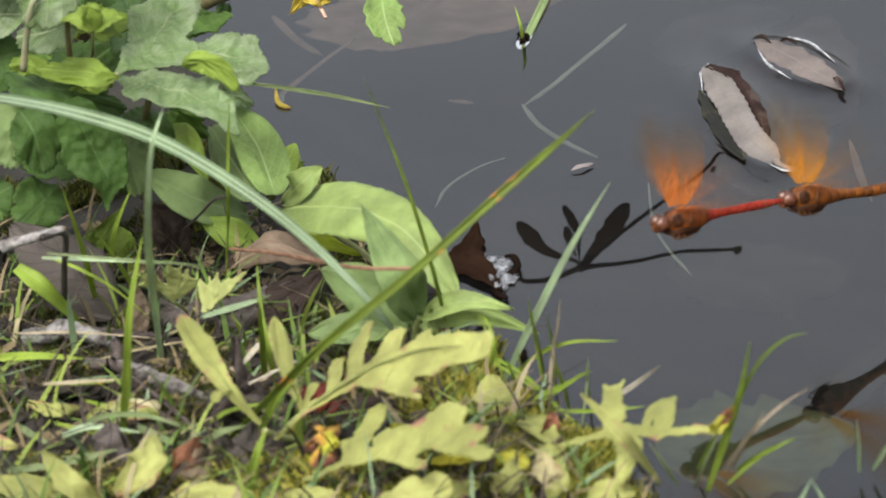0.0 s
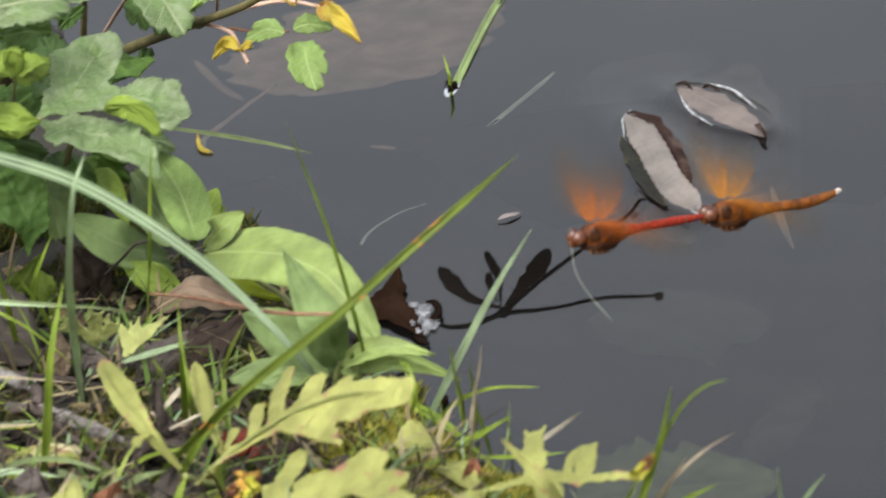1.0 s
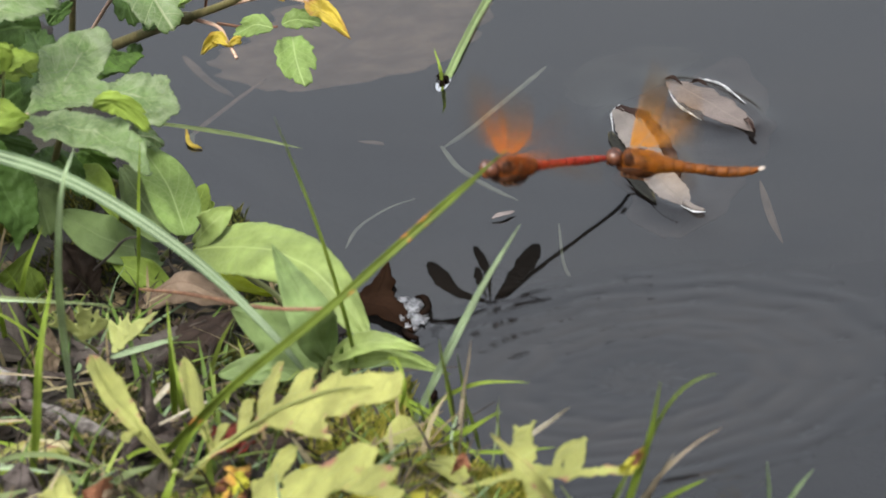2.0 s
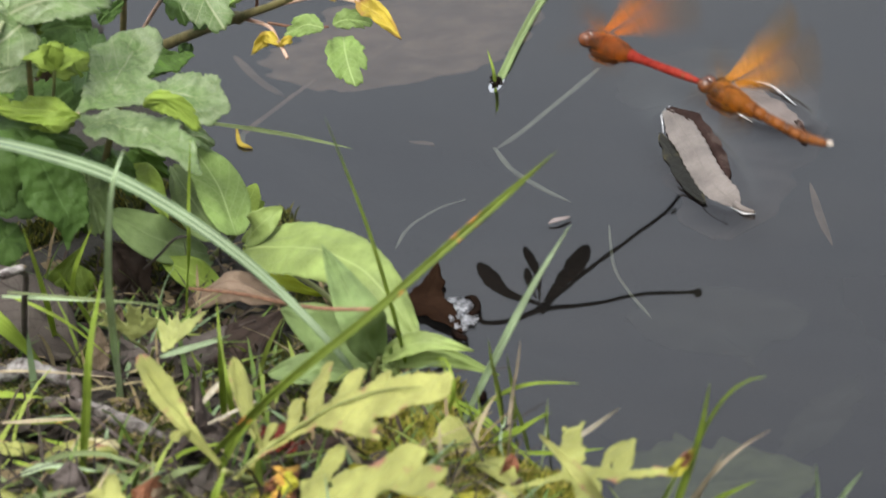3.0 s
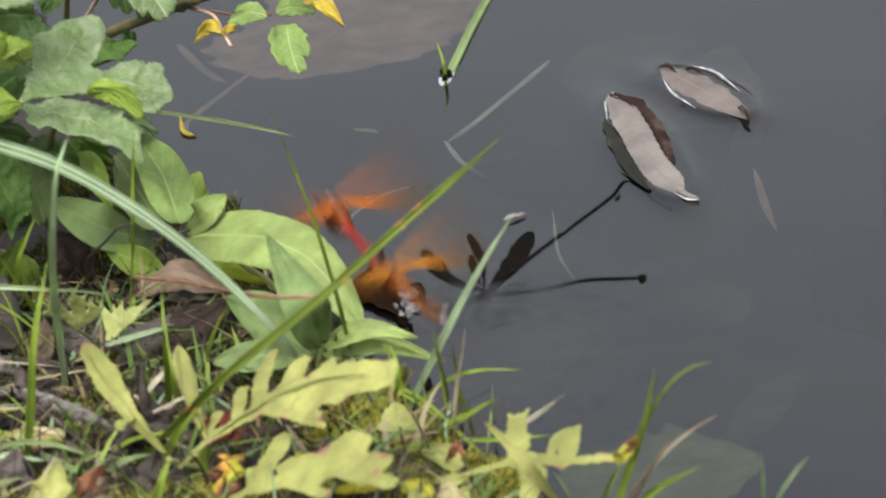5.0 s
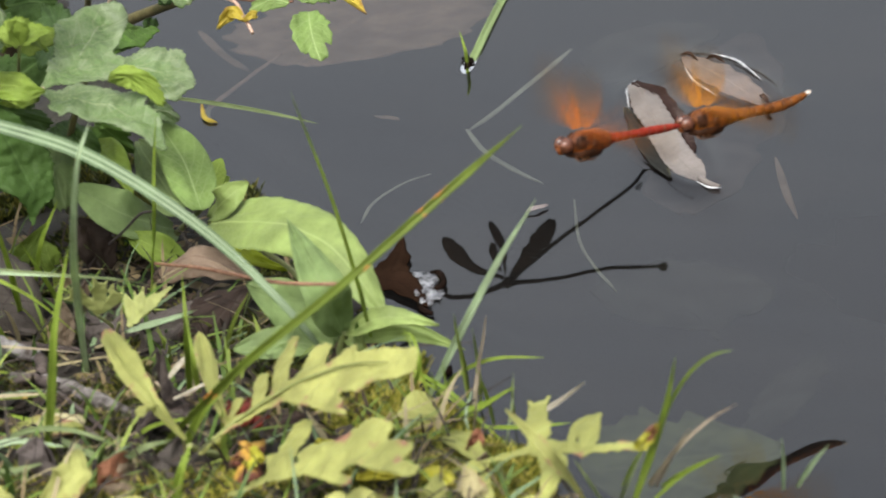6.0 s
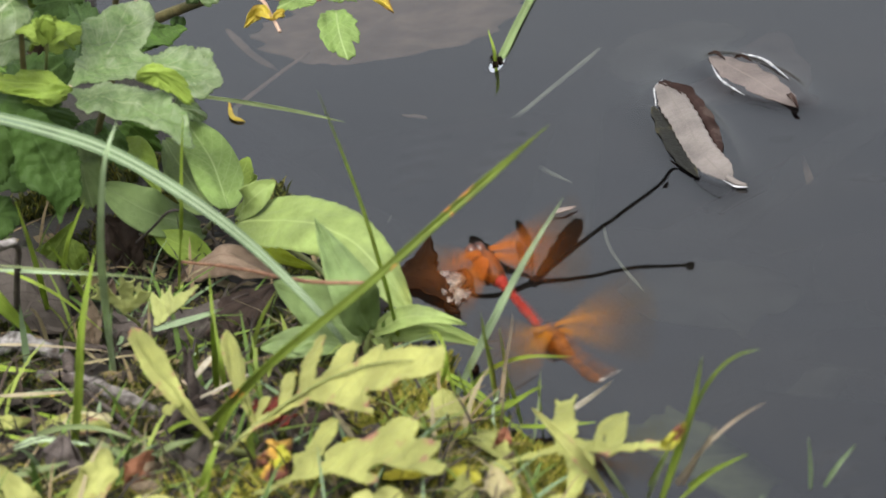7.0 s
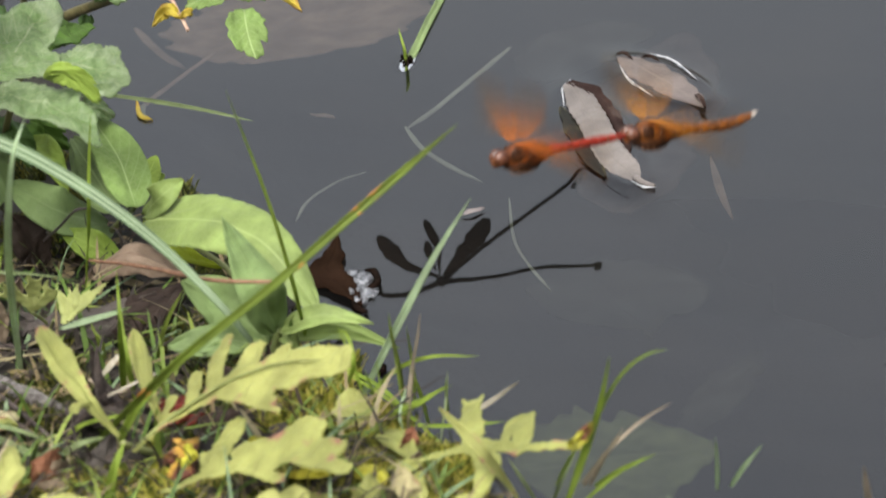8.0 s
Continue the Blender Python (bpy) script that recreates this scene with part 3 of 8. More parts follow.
def lobed_blade(at, along, face, strokes, seed=1, step=0.5, wave=1.0, thick=0.3, web=1.1, jag=0.0):
    """A deeply lobed leaf in one piece: rounded strokes (from x, y to x, y, with a half width at each end) that run together in the leaf's own plane."""
    e1, n = Vector(along).normalized(), Vector(face).normalized()
    e2 = n.cross(e1)
    rng = random.Random(seed)
    shift = rng.uniform(0, 50)
    mid_x, mid_y = (sum(0.5 * (q[k] + q[k + 2]) for q in strokes) / len(strokes) for k in (0, 1))

    def depth(x, y):
        """How far a spot lies outside the outline, and how far from the nearest rib, 0 to 1."""
        total, rib = 0.0, 1.0
        for ax, ay, bx, by, ra, rb in strokes:
            dx, dy = bx - ax, by - ay
            u = max(0.0, min(1.0, ((x - ax) * dx + (y - ay) * dy) / max(1e-6, dx * dx + dy * dy)))
            far, r = math.hypot(x - ax - u * dx, y - ay - u * dy), ra + (rb - ra) * u
            total += math.exp(-(far - r) / web * 2.4)
            rib = min(rib, far / max(0.3, r))
        edge = 0.35 * noise.noise((x * 0.8 + shift, y * 0.8, 0.0)) + 0.2 * noise.noise((x * 2.2 + shift, y * 2.2, 4.0))
        if jag:
            edge += jag * (abs((1.3 * math.atan2(y - mid_y, x - mid_x) * 4 + 0.6 * noise.noise((x * 0.4 + shift, y * 0.4, 9.0))) % 1.0 - 0.5) - 0.25)
        return -web / 2.4 * math.log(max(1e-9, total)) + edge, rib

    xs = [v for q in strokes for v in (q[0], q[2])]
    ys = [v for q in strokes for v in (q[1], q[3])]
    wide = max(max(q[4], q[5]) for q in strokes) + 2
    x0, y0 = min(xs) - wide, min(ys) - wide
    nx, ny = int((max(xs) + wide - x0) / step), int((max(ys) + wide - y0) / step)
    bm = bmesh.new()
    uv = bm.loops.layers.uv.verify()
    spots = {}

    def vert(i, j):
        if (i, j) not in spots:
            x, y = x0 + i * step, y0 + j * step
            for k in range(3):
                d = depth(x, y)[0]
                if d <= -0.55 * step and k == 0:
                    break
                gx, gy = depth(x + 0.1, y)[0] - d, depth(x, y + 0.1)[0] - d
                size = max(0.02, math.hypot(gx, gy))
                go = max(-0.6 * step, min(0.6 * step, d))
                x, y = x - gx / size * go, y - gy / size * go
            lift = wave * noise.noise((x * 0.16 + shift, y * 0.16, 0.0)) + 0.35 * wave * noise.noise((x * 0.5 + shift, y * 0.5, 3.0)) + 0.22 * min(1.0, depth(x, y)[1]) - 0.004 * y * y
            p = Vector(at) + e1 * x + e2 * y + n * lift
            spots[(i, j)] = (bm.verts.new(p), bm.verts.new(p - n * thick), (x * 0.03, min(1.0, depth(x, y)[1])))
        return spots[(i, j)]

    filled = {(i, j) for i in range(nx) for j in range(ny) if depth(x0 + (i + 0.5) * step, y0 + (j + 0.5) * step)[0] < 0}
    for i, j in filled:
        quad = [vert(i, j), vert(i + 1, j), vert(i + 1, j + 1), vert(i, j + 1)]
        for side, order in ((0, quad), (1, quad[::-1])):
            for loop, q in zip(bm.faces.new([q[side] for q in order]).loops, order):
                loop[uv].uv = q[2]
        for (di, dj), a, b in (((0, -1), 0, 1), ((1, 0), 1, 2), ((0, 1), 2, 3), ((-1, 0), 3, 0)):
            if (i + di, j + dj) not in filled:
                for loop in bm.faces.new((quad[b][0], quad[a][0], quad[a][1], quad[b][1])).loops:
                    loop[uv].uv = (0.5, 1.0)
    return bm


def leaf(pts, half, nrm, **given):
    return sheet(bmesh.new(), pts, half, nrm, **given)


def tube(bm, pts, radii, n=24, sides=8, rough=0.0, seed=0, cap=True):
    """A round stalk along a line; radii are spread over its length."""
    line = curve(pts, n)
    uv = bm.loops.layers.uv.verify()
    rings = []
    up = Vector((0.3, 0.2, 1)).normalized()
    for i, p in enumerate(line):
        tan = (line[min(n, i + 1)] - line[max(0, i - 1)]).normalized()
        a = tan.cross(up).normalized()
        b = tan.cross(a)
        s = i / n * (len(radii) - 1)
        j = min(len(radii) - 2, int(s))
        r = radii[j] + (radii[j + 1] - radii[j]) * (s - j)
        ring = []
        for q in range(sides):
            t = 2 * math.pi * q / sides
            rr = r * (1 + rough * noise.noise((i * 0.35 + seed, q * 0.9, seed * 1.7)))
            ring.append(bm.verts.new(p + (a * math.cos(t) + b * math.sin(t)) * rr))
        rings.append(ring)
    for i in range(n):
        for q in range(sides):
            f = bm.faces.new((rings[i][q], rings[i][(q + 1) % sides], rings[i + 1][(q + 1) % sides], rings[i + 1][q]))
            for loop, mark in zip(f.loops, ((i, q), (i, q + 1), (i + 1, q + 1), (i + 1, q))):
                loop[uv].uv = (mark[0] / n, mark[1] / sides * 2 - 1)
    if cap:
        bm.faces.new(rings[0][::-1])
        bm.faces.new(rings[-1])
    return bm


def blob(bm, at, size, rough=0.0, seed=0, rings=10, sides=14, turn=None):
    """A rounded lump with three half axes."""
    at = Vector(at)
    rows = []
    for i in range(rings + 1):
        th = math.pi * i / rings
        row = []
        for j in range(sides):
            ph = 2 * math.pi * j / sides
            d = Vector((math.cos(th), math.sin(th) * math.cos(ph), math.sin(th) * math.sin(ph)))
            k = 1 + rough * noise.noise(d * 2.2 + Vector((seed, seed, seed)))
            d = Vector((d.x * size[0], d.y * size[1], d.z * size[2])) * k
            if turn:
                d = turn @ d
            if i in (0, rings) and j:
                row.append(row[0])
            else:
                row.append(bm.verts.new(at + d))
        rows.append(row)
    for i in range(rings):
        for j in range(sides):
            q = [rows[i][j], rows[i][(j + 1) % sides], rows[i + 1][(j + 1) % sides], rows[i + 1][j]]
            q = [v for n, v in enumerate(q) if v not in q[:n]]
            if len(q) > 2:
                bm.faces.new(q)
    return bm


UP = (0, 0, 1)
CAM = (0, -0.9, 0.44)
HALF = (0, -0.62, 0.78)


# ---- the large structure: bank and pond bed in one sheet, water over it ----
def shore(y):
    """x of the water's edge, in metres, at a distance y."""
    x = -0.037 - 0.287 * min(max(y, -0.26), 3) + 0.004 * math.sin(y * 61) + 0.0025 * math.sin(y * 173 + 1)
    return x + max(0.0, -0.252 - y) * 5


def ground_z(x, y):
    d = (shore(y) - x) * 0.92
    if d > 0:
        s = min(1, d / 0.022)
        z = 0.005 * s * s * (3 - 2 * s) + 0.02 * min(1, d / 0.8) + 0.0015 * noise.noise((x * 60, y * 60, 0)) * s + 0.002 * noise.noise((x * 11, y * 11, 3)) * s
        return z + 0.001
    s = min(1, -d / 0.06)
    far = math.hypot(x, y)
    return -0.002 - 0.028 * s * s * (3 - 2 * s) - 0.4 * min(1, -d / 2) + max(0.0, min(1.4, (far - 24) * 0.12))


def spaced(lo, hi, step, reach):
    """Close lines between lo and hi, then ever wider ones out to the horizon."""
    mid = list(np.arange(lo, hi + step / 2, step))
    out, gap, x = [], step, hi
    while x < reach:
        gap *= 1.35
        x += gap
        out.append(x)
    before = [lo - (x - hi) for x in out][::-1]
    return before + mid + out


def build_grid(name, xs, ys, height, material):
    verts = [(x, y, height(x, y)) for y in ys for x in xs]
    w = len(xs)
    faces = [(j * w + i, j * w + i + 1, (j + 1) * w + i + 1, (j + 1) * w + i) for j in range(len(ys) - 1) for i in range(w - 1)]
    me = bpy.data.meshes.new(name)
    me.from_pydata(verts, [], faces)
    me.polygons.foreach_set("use_smooth", [True] * len(faces))
    me.materials.append(M[material])
    return new(name, me)


tagged(build_grid("ground", spaced(-0.13, 0.14, 0.0025, 400), spaced(-0.26, 0.26, 0.0027, 400), ground_z, "ground"), "mossy soil bank falling under dark pond water", "ground", kind="structure")

# the floating leaves pull the water up along their rims
RIMS = [((83.1, 81.1, 0.0), (73.5, 103.9, 0.0), (92.5, 58.0, 0.0), 0.34), ((63.9, 43.5, 0.0), (57.4, 88.9, 0.0), (70.7, 3.8, 0.0), 0.2)]


def water_z(x, y):
    z = 0.0
    for c, a, b, k in RIMS:
        ax, half = (Vector(b) - Vector(a)).to_2d(), (Vector(b) - Vector(a)).length / 2
        ax.normalize()
        p = Vector((x * 1000 - c[0], y * 1000 - c[1]))
        u, v = p.dot(ax) / half, p.dot(Vector((-ax.y, ax.x))) / (half * k)
        r = (math.hypot(u, v) - 1) * half * k
        z += 0.0012 * math.exp(-max(0.0, r) / 2.0) if r < 22 else 0.0
    return z


tagged(build_grid("water", spaced(0.0, 0.11, 0.00055, 60), spaced(-0.02, 0.19, 0.0008, 60), water_z, "water"), "still dark grey pond water mirroring the overcast sky", "water", kind="structure")


# ---- the herb with toothed leaves on the bank ----
def stalk(parent, pts, radii, material, name="stem", label="", **given):
    return part(name, tube(bmesh.new(), pts, radii, **given), material, parent, label)


def toothed_herb():
    root = thing("toothed_herb", (-92.0, 21.8, 8.0), "leafy herb with dusty toothed grey-green leaves on the bank", "plant")
    stalk(root, [(-92.0, 21.8, 8.0), (-87.4, -17.9, 40.0), (-79.4, -28.0, 62.0), (-75.6, -29.0, 66.0)], [1.0, 0.9, 0.8, 0.5], "stem_olive")
    stalk(root, [(-112.7, -49.5, 70.0), (-110.4, -53.9, 80.0), (-107.4, -58.7, 90.0), (-104.2, -52.1, 94.0)], [0.9, 0.8, 0.9, 0.7], "stem_pink_green")
    stalk(root, [(-98.6, -38.8, 60.0), (-93.4, -52.2, 66.0), (-89.7, -53.1, 67.0)], [0.6, 0.6, 0.5], "stem_pink")
    stalk(root, [(-105.4, 35.5, 8.0), (-103.1, -23.2, 50.0), (-100.0, -50.0, 84.0), (-98.4, -40.1, 92.0)], [1.0, 0.9, 0.7, 0.4], "stem_olive")
    stalk(root, [(-84.4, 121.0, 30.0), (-82.0, 105.6, 46.0), (-79.8, 85.8, 60.0)], [0.9, 0.9, 0.8], "stem_olive")
    stalk(root, [(-80.8, 112.2, 30.0), (-75.0, 89.2, 44.0), (-68.4, 59.5, 60.0)], [0.6, 0.55, 0.5], "stem_pink")

    toothed = dict(nu=60, nv=6, wave=1.5, bite=0.11, lobes=2, lobe_bite=0.16, sweep=0.2)
    # the large dusty leaves
    def add_leaf(pts, half, nrm, kind, teeth, fold, mat):
        cuts = ((0.55, 0.15), (1.2, 0.2), (1.9, 0.12)) if kind == "fan" else ((0.7, 0.15), (1.5, 0.12))
        part("leaf", palm(pts, half * 1.08, nrm, cuts, teeth=teeth * 4 + 2, fold=fold, wave=1.8, seed=int(half * 70 + teeth + pts[0][0]), blunt=2.4 if kind == "fan" else 2.1), mat, root)

    add_leaf(((-104.2, -52.1, 94.0), (-90.5, -52.0, 97.0), (-77.3, -42.0, 92.0)), 7.3, (0.1, -0.65, 0.75), "broad", 9, 0.14, "herb")
    add_leaf(((-104.4, -47.6, 93.0), (-98.4, -36.5, 97.0), (-89.7, -13.8, 96.0)), 5.6, (0.0, -0.6, 0.8), "broad", 9, 0.12, "herb")
    add_leaf(((-105.1, -48.7, 93.0), (-109.1, -28.1, 92.0), (-114.3, 1.1, 90.0)), 5.4, (0.2, -0.7, 0.6), "broad", 8, 0.15, "herb")
    part("leaf", lobed_blade((-73.2, -19.8, 64.0), (0.40, 0.91, -0.15), (0.59, -0.13, 0.79), ((-0.4, 0.1, 12.9, 0.1, 1.1, 3.4), (12.9, 0.1, 25.4, -0.1, 3.0, 1.2)), 105, wave=1.2, web=0.6, jag=0.9), "herb_leaf_green", root)
    part("leaf", lobed_blade((-93.0, -32.7, 70.0), (-0.03, 0.74, 0.67), (0.10, -0.66, 0.74), ((-0.0, 0.0, 5.7, 4.4, 0.9, 3.0), (6.4, 4.9, 6.0, 7.4, 2.1, 0.9), (-0.0, 0.0, 6.5, -0.4, 0.9, 2.5), (6.5, -0.4, 9.4, -0.1, 1.8, 0.4), (-0.0, 0.0, 4.0, -5.5, 0.9, 3.0), (4.0, -5.5, 4.1, -7.2, 2.1, 0.9)), 106, wave=1.2, web=0.6, jag=0.7), "herb_young", root)
    add_leaf(((-96.0, -48.3, 88.0), (-101.3, -39.2, 86.0), (-109.3, -33.1, 80.0)), 2.8, (0.0, -0.85, 0.1), "broad", 6, 0.1, "herb_young")
    part("leaf", lobed_blade((-89.3, -51.5, 67.0), (0.54, 0.79, 0.28), (0.18, -0.43, 0.89), ((-0.2, 0.2, 8.3, -1.6, 0.9, 4.5), (8.3, -1.6, 13.9, -7.2, 5.5, 5.1), (13.3, -1.9, 25.4, -0.0, 6.2, 7.0), (25.4, -0.0, 29.6, -0.8, 5.9, 4.9), (14.9, 1.0, 21.7, 6.6, 4.5, 3.4), (14.3, -7.7, 16.7, -9.9, 4.5, 2.6)), 101, wave=1.8, web=0.9, jag=0.8), "herb", root)
    part("leaf", lobed_blade((-70.9, -39.0, 66.0), (0.92, -0.33, -0.23), (-0.04, -0.65, 0.76), ((-0.1, 0.3, 7.8, 0.3, 1.5, 5.9), (7.8, 0.3, 13.1, -0.1, 6.6, 5.2), (9.7, 3.6, 12.4, 5.4, 3.5, 2.6), (11.7, -2.6, 15.6, -4.1, 3.9, 2.6), (13.0, 0.2, 17.0, -0.8, 3.5, 2.6)), 102, wave=1.8, web=0.9, jag=0.8), "herb", root)
    part("leaf", lobed_blade((-89.8, -59.4, 68.0), (0.73, -0.64, -0.26), (-0.08, -0.45, 0.89), ((-0.6, 0.1, 8.1, 2.4, 0.9, 4.5), (8.1, 2.4, 18.6, 5.2, 5.1, 5.9), (18.6, 5.2, 28.9, 4.7, 5.5, 4.1), (28.9, 4.7, 39.3, 0.1, 3.8, 0.5), (19.7, 8.2, 22.9, 10.0, 3.8, 1.9), (12.2, 1.8, 19.6, 1.7, 2.6, 1.5), (6.0, -1.6, 9.1, -3.1, 2.2, 1.1)), 103, wave=1.8, web=0.9, jag=0.8), "herb", root)
    add_leaf(((-73.8, -64.1, 71.0), (-66.8, -68.9, 72.0), (-59.4, -68.9, 64.0)), 3.1, (-0.1, -0.9, 0.2), "broad", 6, 0.1, "herb_young")
    add_leaf(((-75.1, -16.4, 62.0), (-69.3, -2.9, 62.0), (-63.9, 9.2, 58.0)), 4.2, (0.1, -0.75, 0.6), "broad", 6, 0.1, "herb_leaf_green")
    add_leaf(((-90.4, -54.6, 67.0), (-99.4, -49.7, 68.0), (-110.7, -39.5, 66.0)), 3.9, (0.0, -0.7, 0.7), "broad", 7, 0.12, "herb_young")
    add_leaf(((-106.1, -43.9, 66.0), (-111.9, -33.7, 66.0), (-117.7, -31.5, 66.0)), 3.1, (0.1, -0.8, 0.4), "broad", 6, 0.1, "herb_young")
    add_leaf(((-92.3, -50.7, 64.0), (-97.5, -44.2, 62.0), (-103.1, -37.9, 60.0)), 2.0, (0.0, -0.75, 0.6), "broad", 6, 0.1, "herb_young")
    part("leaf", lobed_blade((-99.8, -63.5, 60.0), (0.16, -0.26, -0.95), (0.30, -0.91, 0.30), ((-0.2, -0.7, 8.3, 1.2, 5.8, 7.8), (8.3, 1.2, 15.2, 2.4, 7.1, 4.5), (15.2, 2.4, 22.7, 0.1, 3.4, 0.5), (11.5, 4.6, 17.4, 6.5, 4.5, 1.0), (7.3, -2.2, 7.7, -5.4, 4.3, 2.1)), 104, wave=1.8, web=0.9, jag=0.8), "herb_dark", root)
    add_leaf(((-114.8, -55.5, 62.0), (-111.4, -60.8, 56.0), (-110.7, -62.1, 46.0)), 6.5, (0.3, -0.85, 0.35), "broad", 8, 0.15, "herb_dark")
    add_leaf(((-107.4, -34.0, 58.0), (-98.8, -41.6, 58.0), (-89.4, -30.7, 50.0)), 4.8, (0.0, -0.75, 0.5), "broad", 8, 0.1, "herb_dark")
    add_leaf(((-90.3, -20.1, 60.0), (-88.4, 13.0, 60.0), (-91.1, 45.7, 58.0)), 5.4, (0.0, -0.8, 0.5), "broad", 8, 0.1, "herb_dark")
    add_leaf(((-81.3, -5.0, 40.0), (-77.5, -7.3, 38.0), (-71.7, -5.5, 30.0)), 3.9, (0.1, -0.8, 0.4), "broad", 5, 0.1, "herb_leaf_green")
    add_leaf(((-69.5, -7.9, 44.0), (-64.5, -12.0, 44.0), (-58.6, -11.5, 40.0)), 3.1, (0.1, -0.75, 0.6), "broad", 6, 0.1, "herb")
    add_leaf(((-88.1, -2.5, 40.0), (-90.5, -8.9, 38.0), (-90.3, -12.8, 34.0)), 3.7, (0.1, -0.8, 0.4), "broad", 6, 0.1, "herb_dark")
    add_leaf(((-85.8, 1.5, 36.0), (-80.2, -3.6, 34.0), (-77.4, -7.2, 28.0)), 3.4, (0.1, -0.8, 0.5), "broad", 6, 0.1, "oval_dull")
    add_leaf(((-116.6, 8.1, 60.0), (-113.5, 0.1, 60.0), (-107.9, -7.4, 58.0)), 3.7, (0.1, -0.8, 0.5), "broad", 6, 0.1, "herb_leaf_green")
    add_leaf(((-113.0, -21.7, 50.0), (-109.0, -24.0, 48.0), (-105.9, -17.5, 40.0)), 4.2, (0.1, -0.8, 0.5), "broad", 6, 0.1, "herb_dark")
    add_leaf(((-97.9, -17.8, 36.0), (-94.8, -20.5, 32.0), (-94.3, -12.8, 20.0)), 4.5, (0.1, -0.8, 0.5), "broad", 6, 0.1, "herb_leaf_green")
    add_leaf(((-79.9, 47.2, 70.0), (-80.4, 55.7, 72.0), (-78.7, 68.3, 74.0)), 4.8, (0.1, -0.75, 0.6), "broad", 7, 0.1, "herb")
    add_leaf(((-85.8, 25.3, 64.0), (-83.3, 27.6, 66.0), (-79.0, 35.2, 66.0)), 2.5, (0.1, -0.75, 0.5), "broad", 5, 0.1, "herb_dark")
    add_leaf(((-92.9, -14.1, 40.0), (-91.6, -20.8, 34.0), (-90.1, -24.8, 24.0)), 5.2, (0.1, -0.7, 0.7), "broad", 6, 0.1, "oval_dull")
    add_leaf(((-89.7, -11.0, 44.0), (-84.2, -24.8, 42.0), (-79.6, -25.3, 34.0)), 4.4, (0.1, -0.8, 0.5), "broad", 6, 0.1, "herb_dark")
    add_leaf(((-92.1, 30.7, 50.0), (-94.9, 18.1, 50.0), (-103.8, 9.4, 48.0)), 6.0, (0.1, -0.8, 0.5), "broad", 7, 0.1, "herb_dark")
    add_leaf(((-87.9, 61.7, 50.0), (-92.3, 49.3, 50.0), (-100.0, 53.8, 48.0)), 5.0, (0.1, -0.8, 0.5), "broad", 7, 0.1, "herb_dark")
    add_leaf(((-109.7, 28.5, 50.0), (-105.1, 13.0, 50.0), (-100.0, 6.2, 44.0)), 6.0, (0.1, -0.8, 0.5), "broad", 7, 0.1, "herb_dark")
    add_leaf(((-97.5, -49.8, 93.0), (-103.6, -45.9, 94.0), (-113.9, -32.8, 92.0)), 8.4, (0.1, -0.6, 0.8), "broad", 9, 0.12, "herb")
    add_leaf(((-98.5, -49.9, 92.0), (-104.0, -55.9, 90.0), (-111.8, -54.0, 84.0)), 8.0, (0.2, -0.7, 0.6), "broad", 9, 0.12, "herb")
    add_leaf(((-98.2, -29.5, 74.0), (-105.6, -27.7, 72.0), (-115.9, -23.9, 70.0)), 6.4, (0.1, -0.7, 0.7), "broad", 9, 0.12, "herb")
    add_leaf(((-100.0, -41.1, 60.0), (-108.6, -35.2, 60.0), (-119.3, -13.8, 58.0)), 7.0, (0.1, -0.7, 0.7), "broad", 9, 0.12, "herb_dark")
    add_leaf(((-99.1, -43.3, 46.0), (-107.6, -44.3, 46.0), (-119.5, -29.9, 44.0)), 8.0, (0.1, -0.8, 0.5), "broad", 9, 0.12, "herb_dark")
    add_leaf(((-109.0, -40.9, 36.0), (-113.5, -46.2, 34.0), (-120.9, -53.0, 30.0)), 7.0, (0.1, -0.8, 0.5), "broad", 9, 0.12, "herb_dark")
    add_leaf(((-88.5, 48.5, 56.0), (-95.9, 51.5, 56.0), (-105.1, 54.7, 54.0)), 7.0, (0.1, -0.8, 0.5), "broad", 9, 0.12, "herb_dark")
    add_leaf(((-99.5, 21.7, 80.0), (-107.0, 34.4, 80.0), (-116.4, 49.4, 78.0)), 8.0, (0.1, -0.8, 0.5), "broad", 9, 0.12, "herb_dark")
    add_leaf(((-83.5, 31.9, 70.0), (-79.2, 44.5, 70.0), (-76.3, 62.7, 70.0)), 6.0, (0.1, -0.8, 0.5), "broad", 9, 0.12, "herb")
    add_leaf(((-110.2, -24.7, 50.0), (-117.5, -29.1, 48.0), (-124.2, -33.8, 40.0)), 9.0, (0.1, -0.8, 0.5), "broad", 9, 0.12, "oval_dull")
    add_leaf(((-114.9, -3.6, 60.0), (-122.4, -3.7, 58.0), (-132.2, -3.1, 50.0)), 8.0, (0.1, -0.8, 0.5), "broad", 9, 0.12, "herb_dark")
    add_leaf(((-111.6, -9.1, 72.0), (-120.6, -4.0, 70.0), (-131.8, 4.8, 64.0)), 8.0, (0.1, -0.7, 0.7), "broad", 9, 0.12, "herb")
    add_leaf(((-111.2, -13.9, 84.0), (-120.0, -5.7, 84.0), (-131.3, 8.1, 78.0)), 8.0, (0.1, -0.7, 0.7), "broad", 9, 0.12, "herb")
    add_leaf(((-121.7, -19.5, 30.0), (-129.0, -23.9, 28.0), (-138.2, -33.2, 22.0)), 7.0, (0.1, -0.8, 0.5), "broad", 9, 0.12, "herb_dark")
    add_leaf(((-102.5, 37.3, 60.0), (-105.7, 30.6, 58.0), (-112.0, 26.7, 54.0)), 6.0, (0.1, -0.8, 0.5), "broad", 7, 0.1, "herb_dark")
